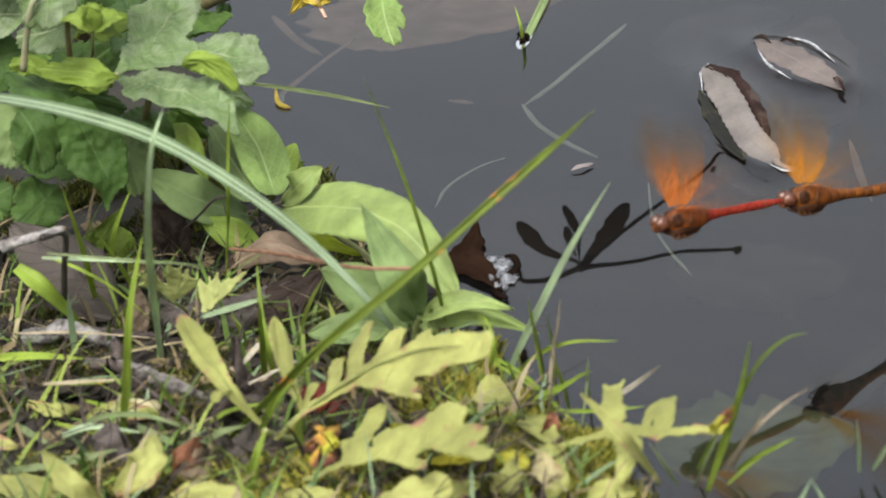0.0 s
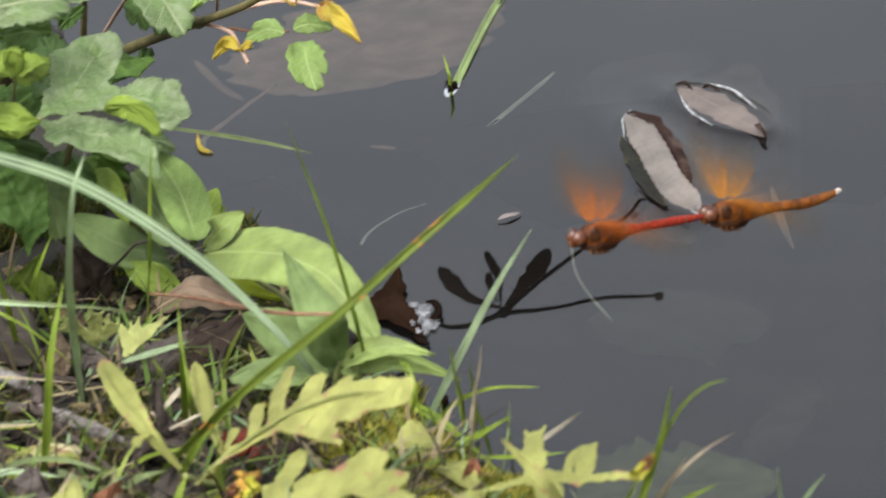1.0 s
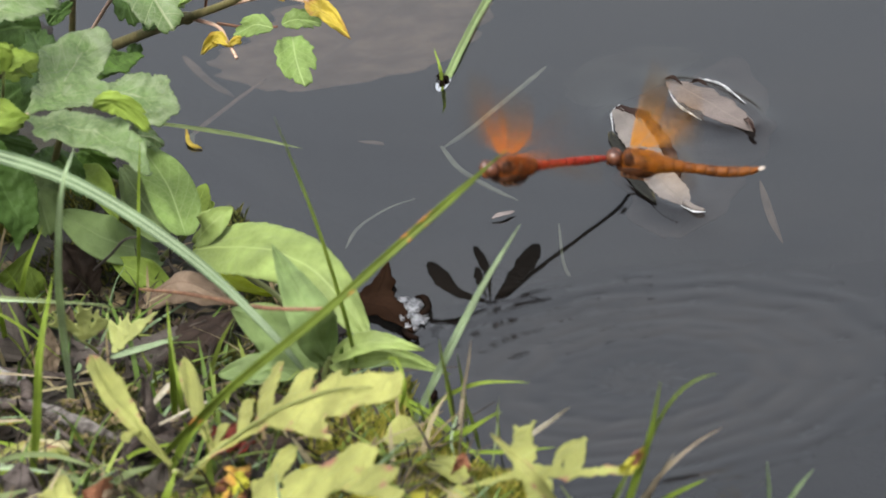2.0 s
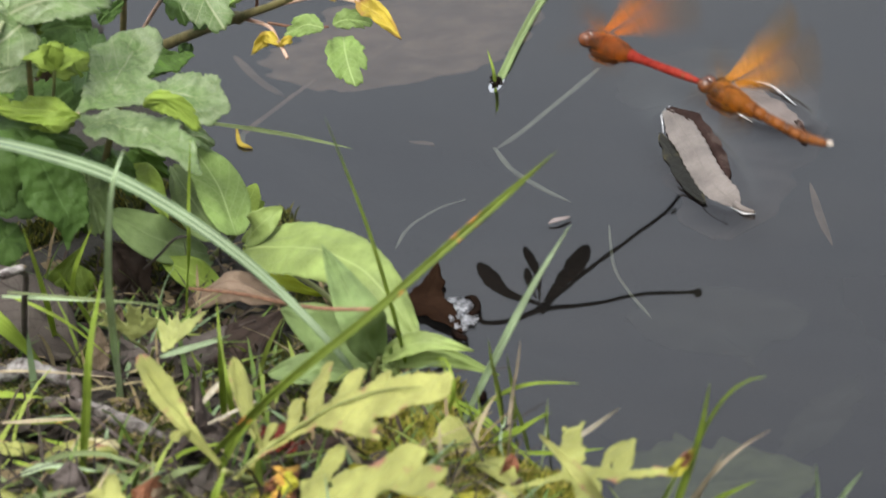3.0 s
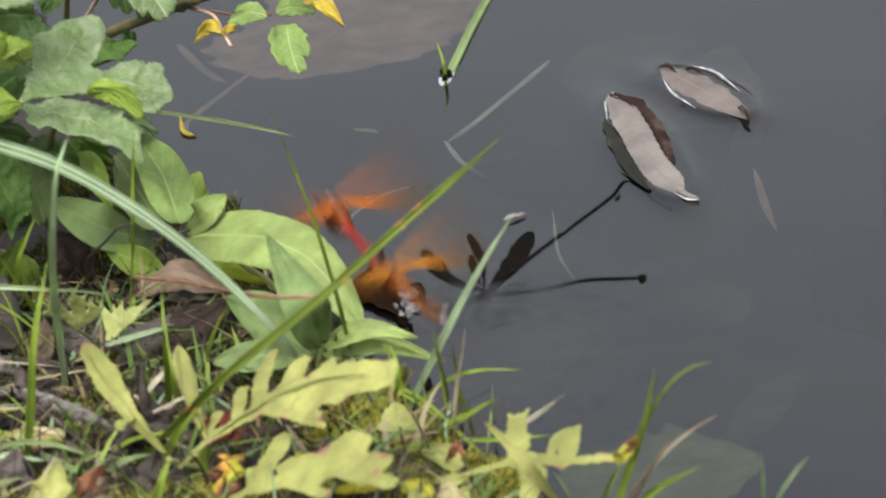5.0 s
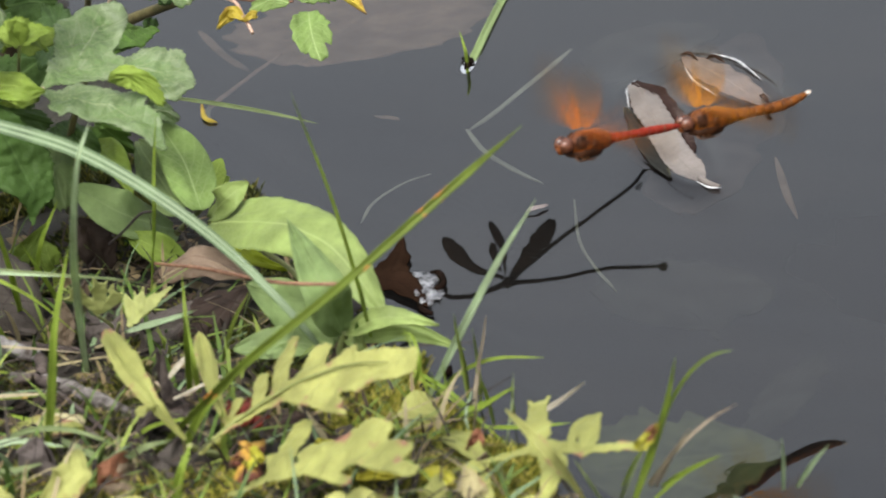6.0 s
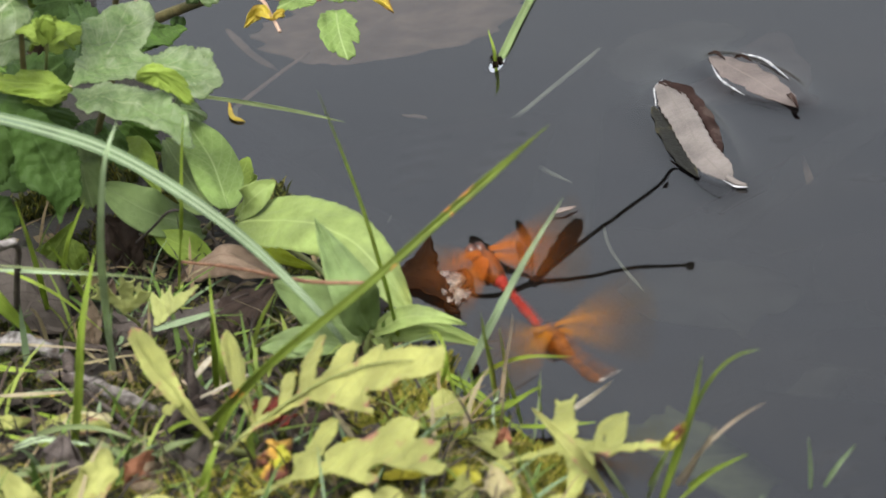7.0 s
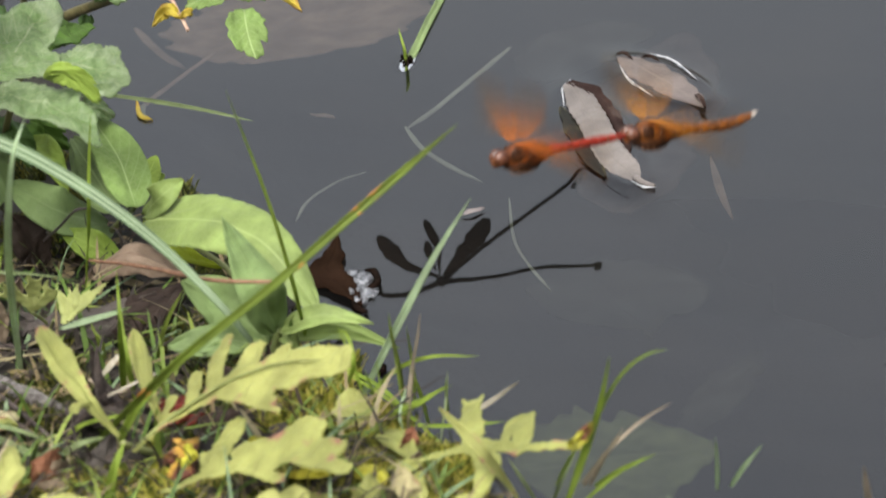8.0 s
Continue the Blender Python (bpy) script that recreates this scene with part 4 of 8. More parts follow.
    # young bright leaflets in a tuft, and a pale strip of a leaf below it
    stalk(root, [(-103.6, 14.7, 40.0), (-97.7, -19.3, 60.0), (-92.6, -79.8, 88.0)], [0.5, 0.45, 0.4], "stem_green")
    for tip, half in (((-100.3, -75.8, 90.0), 2.6), ((-95.4, -82.4, 95.0), 2.4), ((-90.8, -80.7, 95.0), 2.6), ((-84.1, -74.5, 88.0), 3.0), ((-86.4, -73.4, 83.0), 2.6), ((-97.6, -72.8, 84.0), 2.4)):
        a, b = Vector((-92.6, -79.8, 88.0)), Vector(tip)
        part("leaflet", leaf((a, (a + b) / 2 + Vector((0, -1, 2)), b), half, (0.1, -0.6, 0.8), kind="ovate", teeth=5, bite=0.25, nu=40, nv=5, fold=0.25, wave=0.8, seed=int(half * 10)), "herb_young", root)
    part("leaf", leaf(((-88.9, -64.2, 70.0), (-96.9, -63.7, 70.0), (-106.7, -59.0, 70.0)), 2.2, (0.0, -0.7, 0.7), kind="ovate", teeth=6, fold=0.1, seed=5, **toothed), "herb_young", root)
    part("leaf", leaf(((-90.8, -61.9, 68.0), (-94.5, -59.0, 66.0), (-100.4, -54.1, 66.0)), 1.6, (0.0, -0.7, 0.7), kind="ovate", teeth=5, fold=0.1, seed=6, **toothed), "herb_young", root)
    return root


toothed_herb()


def broad_seedling():
    """Smooth ovate leaves low beside the herb."""
    root = thing("ovate_seedling", (-65.8, -9.3, 8.0), "low seedling with smooth ovate green leaves", "plant")
    stalk(root, [(-65.8, -9.3, 8.0), (-60.7, -14.9, 14.0), (-56.2, -28.1, 22.0)], [0.9, 0.8, 0.6], "stem_green")
    part("leaf", leaf(((-56.2, -34.9, 24.0), (-59.4, -21.6, 33.0), (-65.8, -5.3, 40.0)), 6.2, (0.15, -0.75, 0.65), kind="broad", fold=0.25, wave=1.2, seed=21), "sprig", root)
    part("leaf", leaf(((-61.0, -34.0, 24.0), (-66.1, -17.9, 28.0), (-71.2, 0.5, 32.0)), 5.4, (-0.2, -0.85, 0.5), kind="broad", fold=0.2, wave=1.2, seed=22), "oval_dull", root)
    part("leaf", leaf(((-64.2, -18.7, 14.0), (-75.7, -35.7, 26.0), (-87.0, -28.0, 32.0)), 6.4, (0.1, -0.75, 0.65), kind="broad", fold=0.12, wave=1.2, seed=23), "oval_dull", root)
    part("leaf", leaf(((-56.8, -2.8, 16.0), (-53.2, -0.3, 20.0), (-50.7, 7.9, 22.0)), 3.4, (0.2, -0.8, 0.55), kind="oval", teeth=5, bite=0.12, nu=36, nv=5, seed=24), "herb_young", root)
    part("leaf", leaf(((-57.7, 13.0, 12.0), (-53.7, 8.7, 15.0), (-49.3, 6.7, 17.0)), 2.8, (0.2, -0.8, 0.55), kind="oval", teeth=5, bite=0.12, nu=36, nv=5, seed=25), "herb_young", root)
    part("leaf", leaf(((-65.8, -9.3, 8.0), (-69.7, -27.1, 12.0), (-76.1, -32.7, 18.0)), 4.5, (0.0, -0.8, 0.6), kind="ovate", fold=0.2, wave=1.0, seed=26), "herb_dark", root)
    part("leaf", leaf(((-82.2, -8.5, 36.0), (-76.5, -23.6, 36.0), (-72.6, -30.3, 28.0)), 4.0, (0.1, -0.8, 0.5), kind="ovate", fold=0.2, wave=1.0, seed=27), "herb_young", root)
    part("leaf", leaf(((-107.3, -20.3, 10.0), (-102.4, -24.6, 14.0), (-95.5, -24.0, 22.0)), 3.6, (0.1, -0.8, 0.5), kind="ovate", fold=0.2, wave=1.0, seed=28), "herb_young", root)
    part("leaf", leaf(((-61.3, -40.4, 11.0), (-68.0, -40.3, 17.0), (-75.4, -37.0, 21.0)), 4.2, (0.0, -0.7, 0.7), kind="oval", fold=0.15, wave=1.0, seed=29), "herb_young", root)
    part("leaf", leaf(((-94.1, -29.8, 9.0), (-95.6, -31.5, 15.0), (-96.5, -28.8, 19.0)), 3.2, (0.1, -0.7, 0.7), kind="oval", fold=0.15, wave=0.8, teeth=5, bite=0.1, nu=36, seed=30), "herb_young", root)


broad_seedling()


def overhanging_sprig():
    """A stem that leans over the water with small divided leaves, some withered."""
    root = thing("overhanging_sprig", (-91.1, 150.5, 8.0), "olive-stemmed sprig with divided leaves, some withered yellow", "plant")
    stem = stalk(root, [(-91.1, 150.5, 8.0), (-73.8, 105.0, 30.0), (-53.0, 65.1, 48.0), (-36.3, 34.3, 62.0), (-18.7, 7.0, 80.0)], [1.7, 1.6, 1.3, 1.0, 0.8], "stem_olive", n=40)
    part("node", blob(bmesh.new(), (-51.4, 62.8, 49.0), (2.2, 1.7, 1.7), 0.3, 3), "stem_olive", root)
    stalk(root, [(-51.1, 64.1, 49.0), (-38.4, 55.1, 54.0), (-27.9, 50.4, 56.0), (-19.2, 42.0, 56.0)], [0.7, 0.6, 0.5, 0.45], "stem_pink")
    stalk(root, [(-49.9, 61.7, 49.0), (-43.4, 49.4, 50.0), (-41.2, 42.3, 48.0), (-39.3, 36.5, 45.0)], [0.6, 0.5, 0.45, 0.5], "stem_pink")
    stalk(root, [(-43.4, 52.2, 50.0), (-34.7, 44.9, 50.0), (-27.9, 43.1, 50.0)], [0.4, 0.35, 0.3], "stem_red")
    stalk(root, [(-46.3, 56.8, 52.0), (-45.1, 51.8, 60.0), (-45.5, 52.6, 66.0)], [0.4, 0.4, 0.35], "stem_red")
    stalk(root, [(-45.6, 53.4, 58.0), (-40.6, 53.8, 60.0), (-32.4, 56.9, 66.0)], [0.5, 0.45, 0.4], "stem_red")
    toothed = dict(nu=56, nv=6, wave=1.1, bite=0.13, lobes=2, lobe_bite=0.32)
    def add_leaflet(pts, half, nrm, kind, teeth, mat):
        if half > 3:
            part("leaflet", palm(pts, half, nrm, ((0.62, 0.2), (1.5, 0.14)), teeth=teeth * 3, bite=0.08, fold=0.15, wave=1.0, seed=int(half * 33), blunt=2.0), mat, root)
        else:
            part("leaflet", leaf(pts, half, nrm, kind=kind, teeth=teeth, fold=0.15, seed=int(half * 33), **toothed), mat, root)

    add_leaflet(((-64.7, 73.2, 62.0), (-58.9, 54.1, 58.0), (-54.4, 48.2, 50.0)), 8.4, (0.15, -0.75, 0.6), "broad", 8, "herb")
    add_leaflet(((-67.7, 83.4, 56.0), (-66.5, 70.9, 52.0), (-65.5, 65.4, 48.0)), 4.6, (-0.1, -0.8, 0.5), "broad", 7, "herb_dark")
    add_leaflet(((-59.3, 93.7, 50.0), (-59.0, 75.3, 48.0), (-63.7, 66.0, 46.0)), 4.4, (0.15, -0.8, 0.5), "broad", 7, "herb_dark")
    add_leaflet(((-28.8, 42.5, 50.0), (-33.8, 43.8, 51.0), (-39.6, 45.4, 48.0)), 3.4, (0.1, -0.7, 0.7), "broad", 4, "sprig")
    add_leaflet(((-27.0, 44.6, 50.0), (-21.6, 44.1, 51.0), (-16.0, 46.2, 48.0)), 3.2, (0.1, -0.7, 0.7), "broad", 5, "sprig")
    add_leaflet(((-24.2, 36.9, 50.0), (-24.1, 27.4, 46.0), (-22.5, 19.8, 40.0)), 5.8, (0.1, -0.75, 0.65), "broad", 5, "sprig")
    add_leaflet(((-45.4, 52.9, 60.0), (-41.8, 52.9, 62.0), (-33.0, 50.2, 62.0)), 2.2, (0.0, -0.7, 0.6), "ovate", 4, "sprig")
    add_leaflet(((-45.4, 51.9, 60.0), (-49.2, 49.7, 60.0), (-53.0, 51.1, 56.0)), 2.4, (0.0, -0.7, 0.6), "ovate", 4, "sprig")
    add_leaflet(((-45.3, 51.5, 64.0), (-45.8, 51.3, 68.0), (-43.7, 58.8, 70.0)), 3.0, (0.0, -0.7, 0.6), "ovate", 4, "sprig")
    add_leaflet(((-65.6, 79.5, 38.0), (-67.1, 74.4, 38.0), (-68.6, 72.4, 36.0)), 2.2, (0.0, -0.8, 0.5), "ovate", 3, "herb_dark")
    part("withered_leaf", leaf(((-19.5, 42.1, 56.0), (-14.4, 32.6, 55.0), (-9.4, 25.2, 50.0)), 2.7, (0.2, -0.9, 0.2), kind="ovate", fold=0.5, wave=2.0, ragged=0.3, nu=36, seed=8), "withered", root, "curled yellow withered leaf")
    part("withered_leaf", leaf(((-25.6, 46.5, 56.0), (-27.7, 53.0, 57.0), (-30.7, 58.8, 58.0)), 1.8, (0.2, -0.9, 0.2), kind="ovate", fold=0.6, wave=1.5, ragged=0.3, nu=30, seed=9), "withered", root)
    part("withered_leaf", leaf(((-41.2, 39.5, 48.0), (-44.4, 45.4, 48.0), (-48.1, 37.8, 47.0)), 2.0, (0.1, -0.8, 0.4), kind="oval", fold=0.3, wave=1.6, ragged=0.4, nu=30, seed=10), "withered", root)
    part("withered_leaf", leaf(((-40.9, 38.4, 48.0), (-38.8, 42.2, 48.0), (-37.7, 43.0, 47.0)), 1.2, (0.1, -0.8, 0.4), kind="oval", fold=0.3, wave=1.0, ragged=0.4, nu=24, seed=11), "withered", root)


overhanging_sprig()


def oval_plant():
    """The pale seedling with large smooth leaves at the water's edge."""
    root = thing("oval_leaf_plant", (-26.1, -104.9, 4.0), "young plant with large smooth light-green oval leaves at the water's edge", "plant")
    stalk(root, [(-26.1, -104.9, 4.0), (-24.9, -107.5, 10.0), (-23.2, -111.1, 16.0)], [1.5, 1.2, 0.9], "stem_green")
    smooth = dict(nu=34, nv=9, wave=1.1)
    part("leaf", leaf(((-53.5, -55.0, 27.0), (-39.4, -73.5, 33.0), (-24.8, -91.1, 31.0), (-14.0, -105.1, 18.0)), 8.4, (0.05, -0.7, 0.72), kind="broad", fold=0.1, cup=-0.2, seed=31, nu=72, nv=9, wave=1.3, teeth=15, bite=0.05), "oval", root)
    part("leaf", leaf(((-24.0, -114.3, 17.0), (-27.2, -122.4, 33.0), (-33.9, -96.7, 41.0)), 5.9, (0.0, -0.7, 0.7), kind="ovate", fold=0.2, seed=32, **smooth), "oval_dull", root)
    part("leaf", leaf(((-23.2, -114.5, 17.0), (-12.4, -120.8, 22.0), (-0.7, -125.1, 20.0)), 3.1, (0.1, -0.7, 0.7), kind="ovate", fold=0.18, teeth=7, bite=0.07, seed=33, nu=40, nv=7, wave=0.8), "oval", root)
    part("leaf", leaf(((-22.8, -109.1, 14.0), (-8.4, -116.4, 16.0), (4.8, -117.6, 10.0)), 2.7, (0.1, -0.85, 0.5), kind="ovate", fold=0.1, seed=34, **smooth), "oval", root)
    part("leaf", leaf(((-54.1, -47.1, 26.0), (-49.6, -58.5, 34.0), (-43.2, -57.9, 38.0)), 3.9, (0.2, -0.8, 0.55), kind="oval", fold=0.15, teeth=6, bite=0.06, seed=35, nu=36, nv=7, wave=0.8), "oval", root)
    part("leaf", leaf(((-26.1, -108.5, 12.0), (-35.3, -107.2, 22.0), (-45.1, -107.9, 30.0)), 6.5, (0.0, -0.7, 0.7), kind="oval", fold=0.1, seed=36, **smooth), "oval_dull", root)
    part("leaf", leaf(((-26.5, -105.0, 10.0), (-36.9, -116.5, 17.0), (-50.2, -116.4, 17.0)), 5.0, (0.0, -0.6, 0.8), kind="oval", fold=0.1, seed=37, **smooth), "oval_dull", root)
    part("leaf", leaf(((-23.9, -108.7, 14.0), (-20.8, -113.7, 14.0), (-19.6, -112.1, 10.0)), 2.0, (0.0, -0.7, 0.7), kind="oval", fold=0.1, seed=38, **smooth), "oval", root)
    part("leaf", leaf(((-54.6, -28.2, 18.0), (-45.3, -51.0, 16.0), (-35.2, -52.8, 12.0)), 2.6, (0.0, -0.5, 0.85), kind="ovate", fold=0.2, seed=39, **smooth), "lit_leaf", root)
    stalk(root, [(-24.2, -108.6, 14.0), (-35.7, -62.6, 16.0), (-53.3, -53.1, 26.0)], [0.7, 0.7, 0.6], "stem_green")
    part("leaf", leaf(((-16.4, -105.7, 3.0), (-14.0, -123.0, 5.0), (-17.3, -140.0, 6.0)), 4.2, (0.2, -0.8, 0.5), kind="oval", fold=0.1, seed=40, **smooth), "oval_dull", root)


oval_plant()


# ---- pale lobed leaves in the foreground ----
def lobe_on(bm, base, tip, half, face, seed, kind="club", teeth=2, bite=0.22):
    """One rounded, coarsely notched lobe of a pale leaf."""
    a, c = Vector(base), Vector(tip)
    sheet(bm, (a, (a + c) / 2 + Vector((0, -0.4, 0.5)), c), half, face, kind=kind, nu=26, nv=5, wave=0.8, ragged=0.2, teeth=teeth, bite=bite, fold=0.12, seed=seed, thick=0.3)


def lobed_plant():
    root = thing("lobed_leaf_plant", (-54.2, -164.2, 9.0), "rosette of pale yellow-green lobed leaves with brown-edged tips", "plant", "pale lobed plants")
    stalk(root, [(-54.2, -164.2, 9.0), (-58.9, -172.2, 14.0), (-61.4, -177.8, 18.0)], [1.0, 0.9, 0.8], "stem_green")
    face = (0.05, -0.62, 0.78)
    b = lobed_blade((-58.7, -177.2, 16.0), (0.79, -0.44, 0.43), (-0.58, -0.28, 0.76), ((0.0, -0.0, 10.7, 4.7, 0.8, 1.2), (10.7, 4.7, 26.0, 7.8, 1.2, 2.6), (26.0, 7.8, 40.2, 6.5, 3.0, 4.0), (40.2, 6.5, 54.0, 2.3, 4.3, 4.7), (54.0, 2.3, 63.1, -0.8, 4.7, 4.0), (53.8, 3.2, 58.4, 3.7, 2.2, 1.8), (58.8, -0.6, 65.2, -3.4, 2.2, 1.4), (7.6, 3.8, 8.3, 11.4, 1.2, 1.8), (15.8, 5.9, 15.4, 15.0, 1.8, 2.2), (14.5, 15.1, 14.3, 17.6, 1.4, 0.4), (22.3, 7.1, 21.1, 19.8, 2.3, 3.0), (21.1, 19.8, 21.7, 25.1, 2.9, 1.8), (31.3, 7.9, 32.5, 15.4, 3.6, 3.6), (33.7, 15.5, 35.8, 16.6, 1.4, 0.7), (42.0, 6.6, 43.7, 10.5, 3.6, 2.5), (26.1, 7.1, 41.6, -1.2, 2.5, 2.3), (37.7, 6.0, 49.9, -1.1, 4.0, 2.9), (26.5, 5.3, 36.9, -2.2, 1.8, 1.1), (36.9, -2.2, 45.4, -7.7, 1.2, 0.7), (36.0, 0.9, 43.9, -4.5, 1.6, 1.1)), 41, web=0.6)
    lobed = part("leaf", b, "lobed", root)
    part("midrib", tube(bmesh.new(), [(-58.9, -177.3, 16.3), (-49.5, -178.1, 23.1), (-36.8, -182.2, 31.2), (-25.9, -189.1, 37.0), (-19.2, -195.1, 39.8), (-13.4, -201.6, 41.8)], [0.6, 0.5, 0.42, 0.34, 0.26, 0.15], n=30, sides=6), "lobed_rib", lobed, "olive-green midrib")
    b = leaf(((-62.1, -174.0, 18.0), (-70.1, -168.9, 29.0), (-78.4, -148.0, 38.0)), 3.5, (0.1, -0.7, 0.7), kind="club", nu=60, nv=6, wave=1.2, fold=0.14, teeth=5, bite=0.14, ragged=0.14, seed=52)
    lobe_on(b, (-67.8, -172.6, 27.0), (-72.9, -174.0, 26.0), 1.5, face, 57)
    part("leaf", b, "lobed", root)
    part("leaf", leaf(((-51.6, -178.3, 20.0), (-54.4, -168.9, 28.0), (-56.8, -146.8, 34.0)), 2.6, (0.1, -0.75, 0.6), kind="club", wave=1.0, fold=0.1, nu=40, teeth=4, bite=0.14, seed=53), "lobed", root)
    return root


lobed_plant()


def low_lobed_plant():
    root = thing("lobed_leaf_plant", (-40.3, -191.0, 8.0), "low rosette of pale lobed leaves over moss", "plant", "pale lobed plants")
    face = (0.05, -0.6, 0.8)
    b = lobed_blade((-52.9, -196.1, 12.0), (0.72, -0.60, 0.34), (-0.53, -0.16, 0.84), ((0.0, -0.0, 13.4, 3.0, 0.8, 1.5), (13.4, 3.0, 29.0, 3.2, 2.0, 3.0), (29.0, 3.2, 43.8, 3.0, 3.7, 4.4), (43.8, 3.0, 54.7, -0.5, 4.0, 3.0), (15.5, 3.6, 12.7, 15.0, 2.4, 4.4), (12.7, 15.0, 12.0, 18.4, 4.4, 3.4), (12.7, 3.2, 7.9, 9.9, 1.7, 1.5), (31.7, 5.1, 38.9, 8.9, 4.9, 5.6), (38.9, 8.9, 43.5, 7.7, 4.9, 4.6), (51.1, 1.2, 57.9, -0.4, 3.0, 2.4), (45.5, -0.3, 64.3, -7.9, 2.4, 1.7), (26.2, 1.7, 41.5, -5.8, 2.0, 1.3), (21.1, 7.7, 31.2, 6.1, 2.7, 3.4)), 61, web=0.6)
    part("leaf", b, "lobed", root)
    part("leaf", leaf(((-45.9, -207.9, 8.0), (-33.7, -222.9, 16.0), (-19.4, -224.5, 18.0)), 4.6, face, kind="club", wave=1.0, seed=68, ragged=0.1, nu=60, pinna=3.6, cut=0.5, sweep=0.3), "lobed", root)
    part("leaf", leaf(((-5.8, -160.7, 5.0), (-7.9, -158.5, 11.0), (-8.3, -149.9, 14.0)), 5.2, face, kind="oval", wave=1.2, seed=69, ragged=0.2, nu=40, teeth=4, bite=0.12), "lobed", root)
    part("leaf", leaf(((-3.5, -158.9, 6.0), (1.3, -182.4, 13.0), (6.0, -191.3, 10.0)), 3.2, face, kind="oval", wave=0.8, seed=70, ragged=0.16), "lobed", root)
    part("leaf", leaf(((-6.7, -191.5, 5.0), (0.3, -194.3, 10.0), (7.0, -196.0, 12.0)), 2.0, face, kind="spoon", wave=0.8, seed=76), "lobed", root)
    return root


low_lobed_plant()


def shore_lobed_plant():
    root = thing("lobed_leaf_plant", (11.3, -204.1, 3.0), "pale lobed leaves leaning over the water, one tip browned", "plant", "pale lobed plants")
    face = (0.05, -0.66, 0.75)
    stalk(root, [(11.3, -204.1, 3.0), (9.5, -198.6, 8.0), (8.9, -198.7, 14.0)], [0.7, 0.6, 0.5], "stem_green")
    b = lobed_blade((5.7, -200.8, 14.0), (0.74, -0.63, 0.25), (-0.48, -0.22, 0.85), ((0.0, -0.0, 8.7, 1.7, 0.8, 1.1), (8.7, 1.7, 18.3, 3.3, 1.1, 1.6), (18.3, 3.3, 32.1, -0.1, 1.4, 1.7), (32.1, -0.1, 41.2, 0.3, 1.1, 1.4), (41.2, 0.3, 48.1, -0.0, 1.4, 1.0), (15.0, 3.0, 11.4, 9.3, 2.3, 3.0), (11.4, 9.3, 6.9, 16.7, 2.7, 2.6), (3.7, 18.2, 2.5, 19.7, 0.6, 0.4), (7.9, 18.2, 7.7, 20.0, 1.3, 0.8), (15.4, 6.3, 13.9, 9.9, 1.6, 1.3), (26.0, 1.7, 23.6, 7.9, 1.3, 1.6), (23.6, 7.9, 23.2, 9.6, 1.4, 0.8), (31.5, 0.3, 27.5, 9.6, 2.6, 2.9), (24.9, 10.6, 28.7, 10.6, 1.4, 1.3), (17.6, 1.4, 23.3, -3.8, 1.9, 3.6), (23.3, -3.8, 24.9, -11.1, 3.6, 1.9)), 71, step=0.4, web=0.4)
    part("leaf", b, "lobed", root)
    part("leaf", leaf(((27.2, -216.5, 8.0), (20.1, -225.1, 24.0), (11.8, -214.8, 32.0)), 1.5, face, kind="oval", wave=0.6, fold=0.3, nu=40, seed=77), "lobed", root)
    part("leaf", leaf(((8.0, -220.7, 4.0), (15.0, -221.6, 10.0), (21.2, -224.9, 10.0)), 3.4, face, kind="oval", wave=0.8, ragged=0.2, teeth=3, bite=0.1, nu=36, seed=78), "lobed", root)
    part("withered_tip", leaf(((39.1, -230.2, 25.0), (42.0, -231.3, 27.0), (45.6, -226.5, 29.0)), 1.5, (0.1, -0.9, 0.3), kind="oval", fold=0.5, wave=1.2, ragged=0.3, seed=79), "yellowed", root, "yellow curled leaf tip")
    part("withered_tip", leaf(((41.0, -230.9, 26.0), (42.8, -230.7, 28.0), (44.1, -230.6, 30.0)), 1.0, (0.1, -0.9, 0.3), kind="oval", fold=0.5, wave=1.0, ragged=0.4, seed=80), "dead_rust", root, "dry brown shred of the tip")
    return root


shore_lobed_plant()


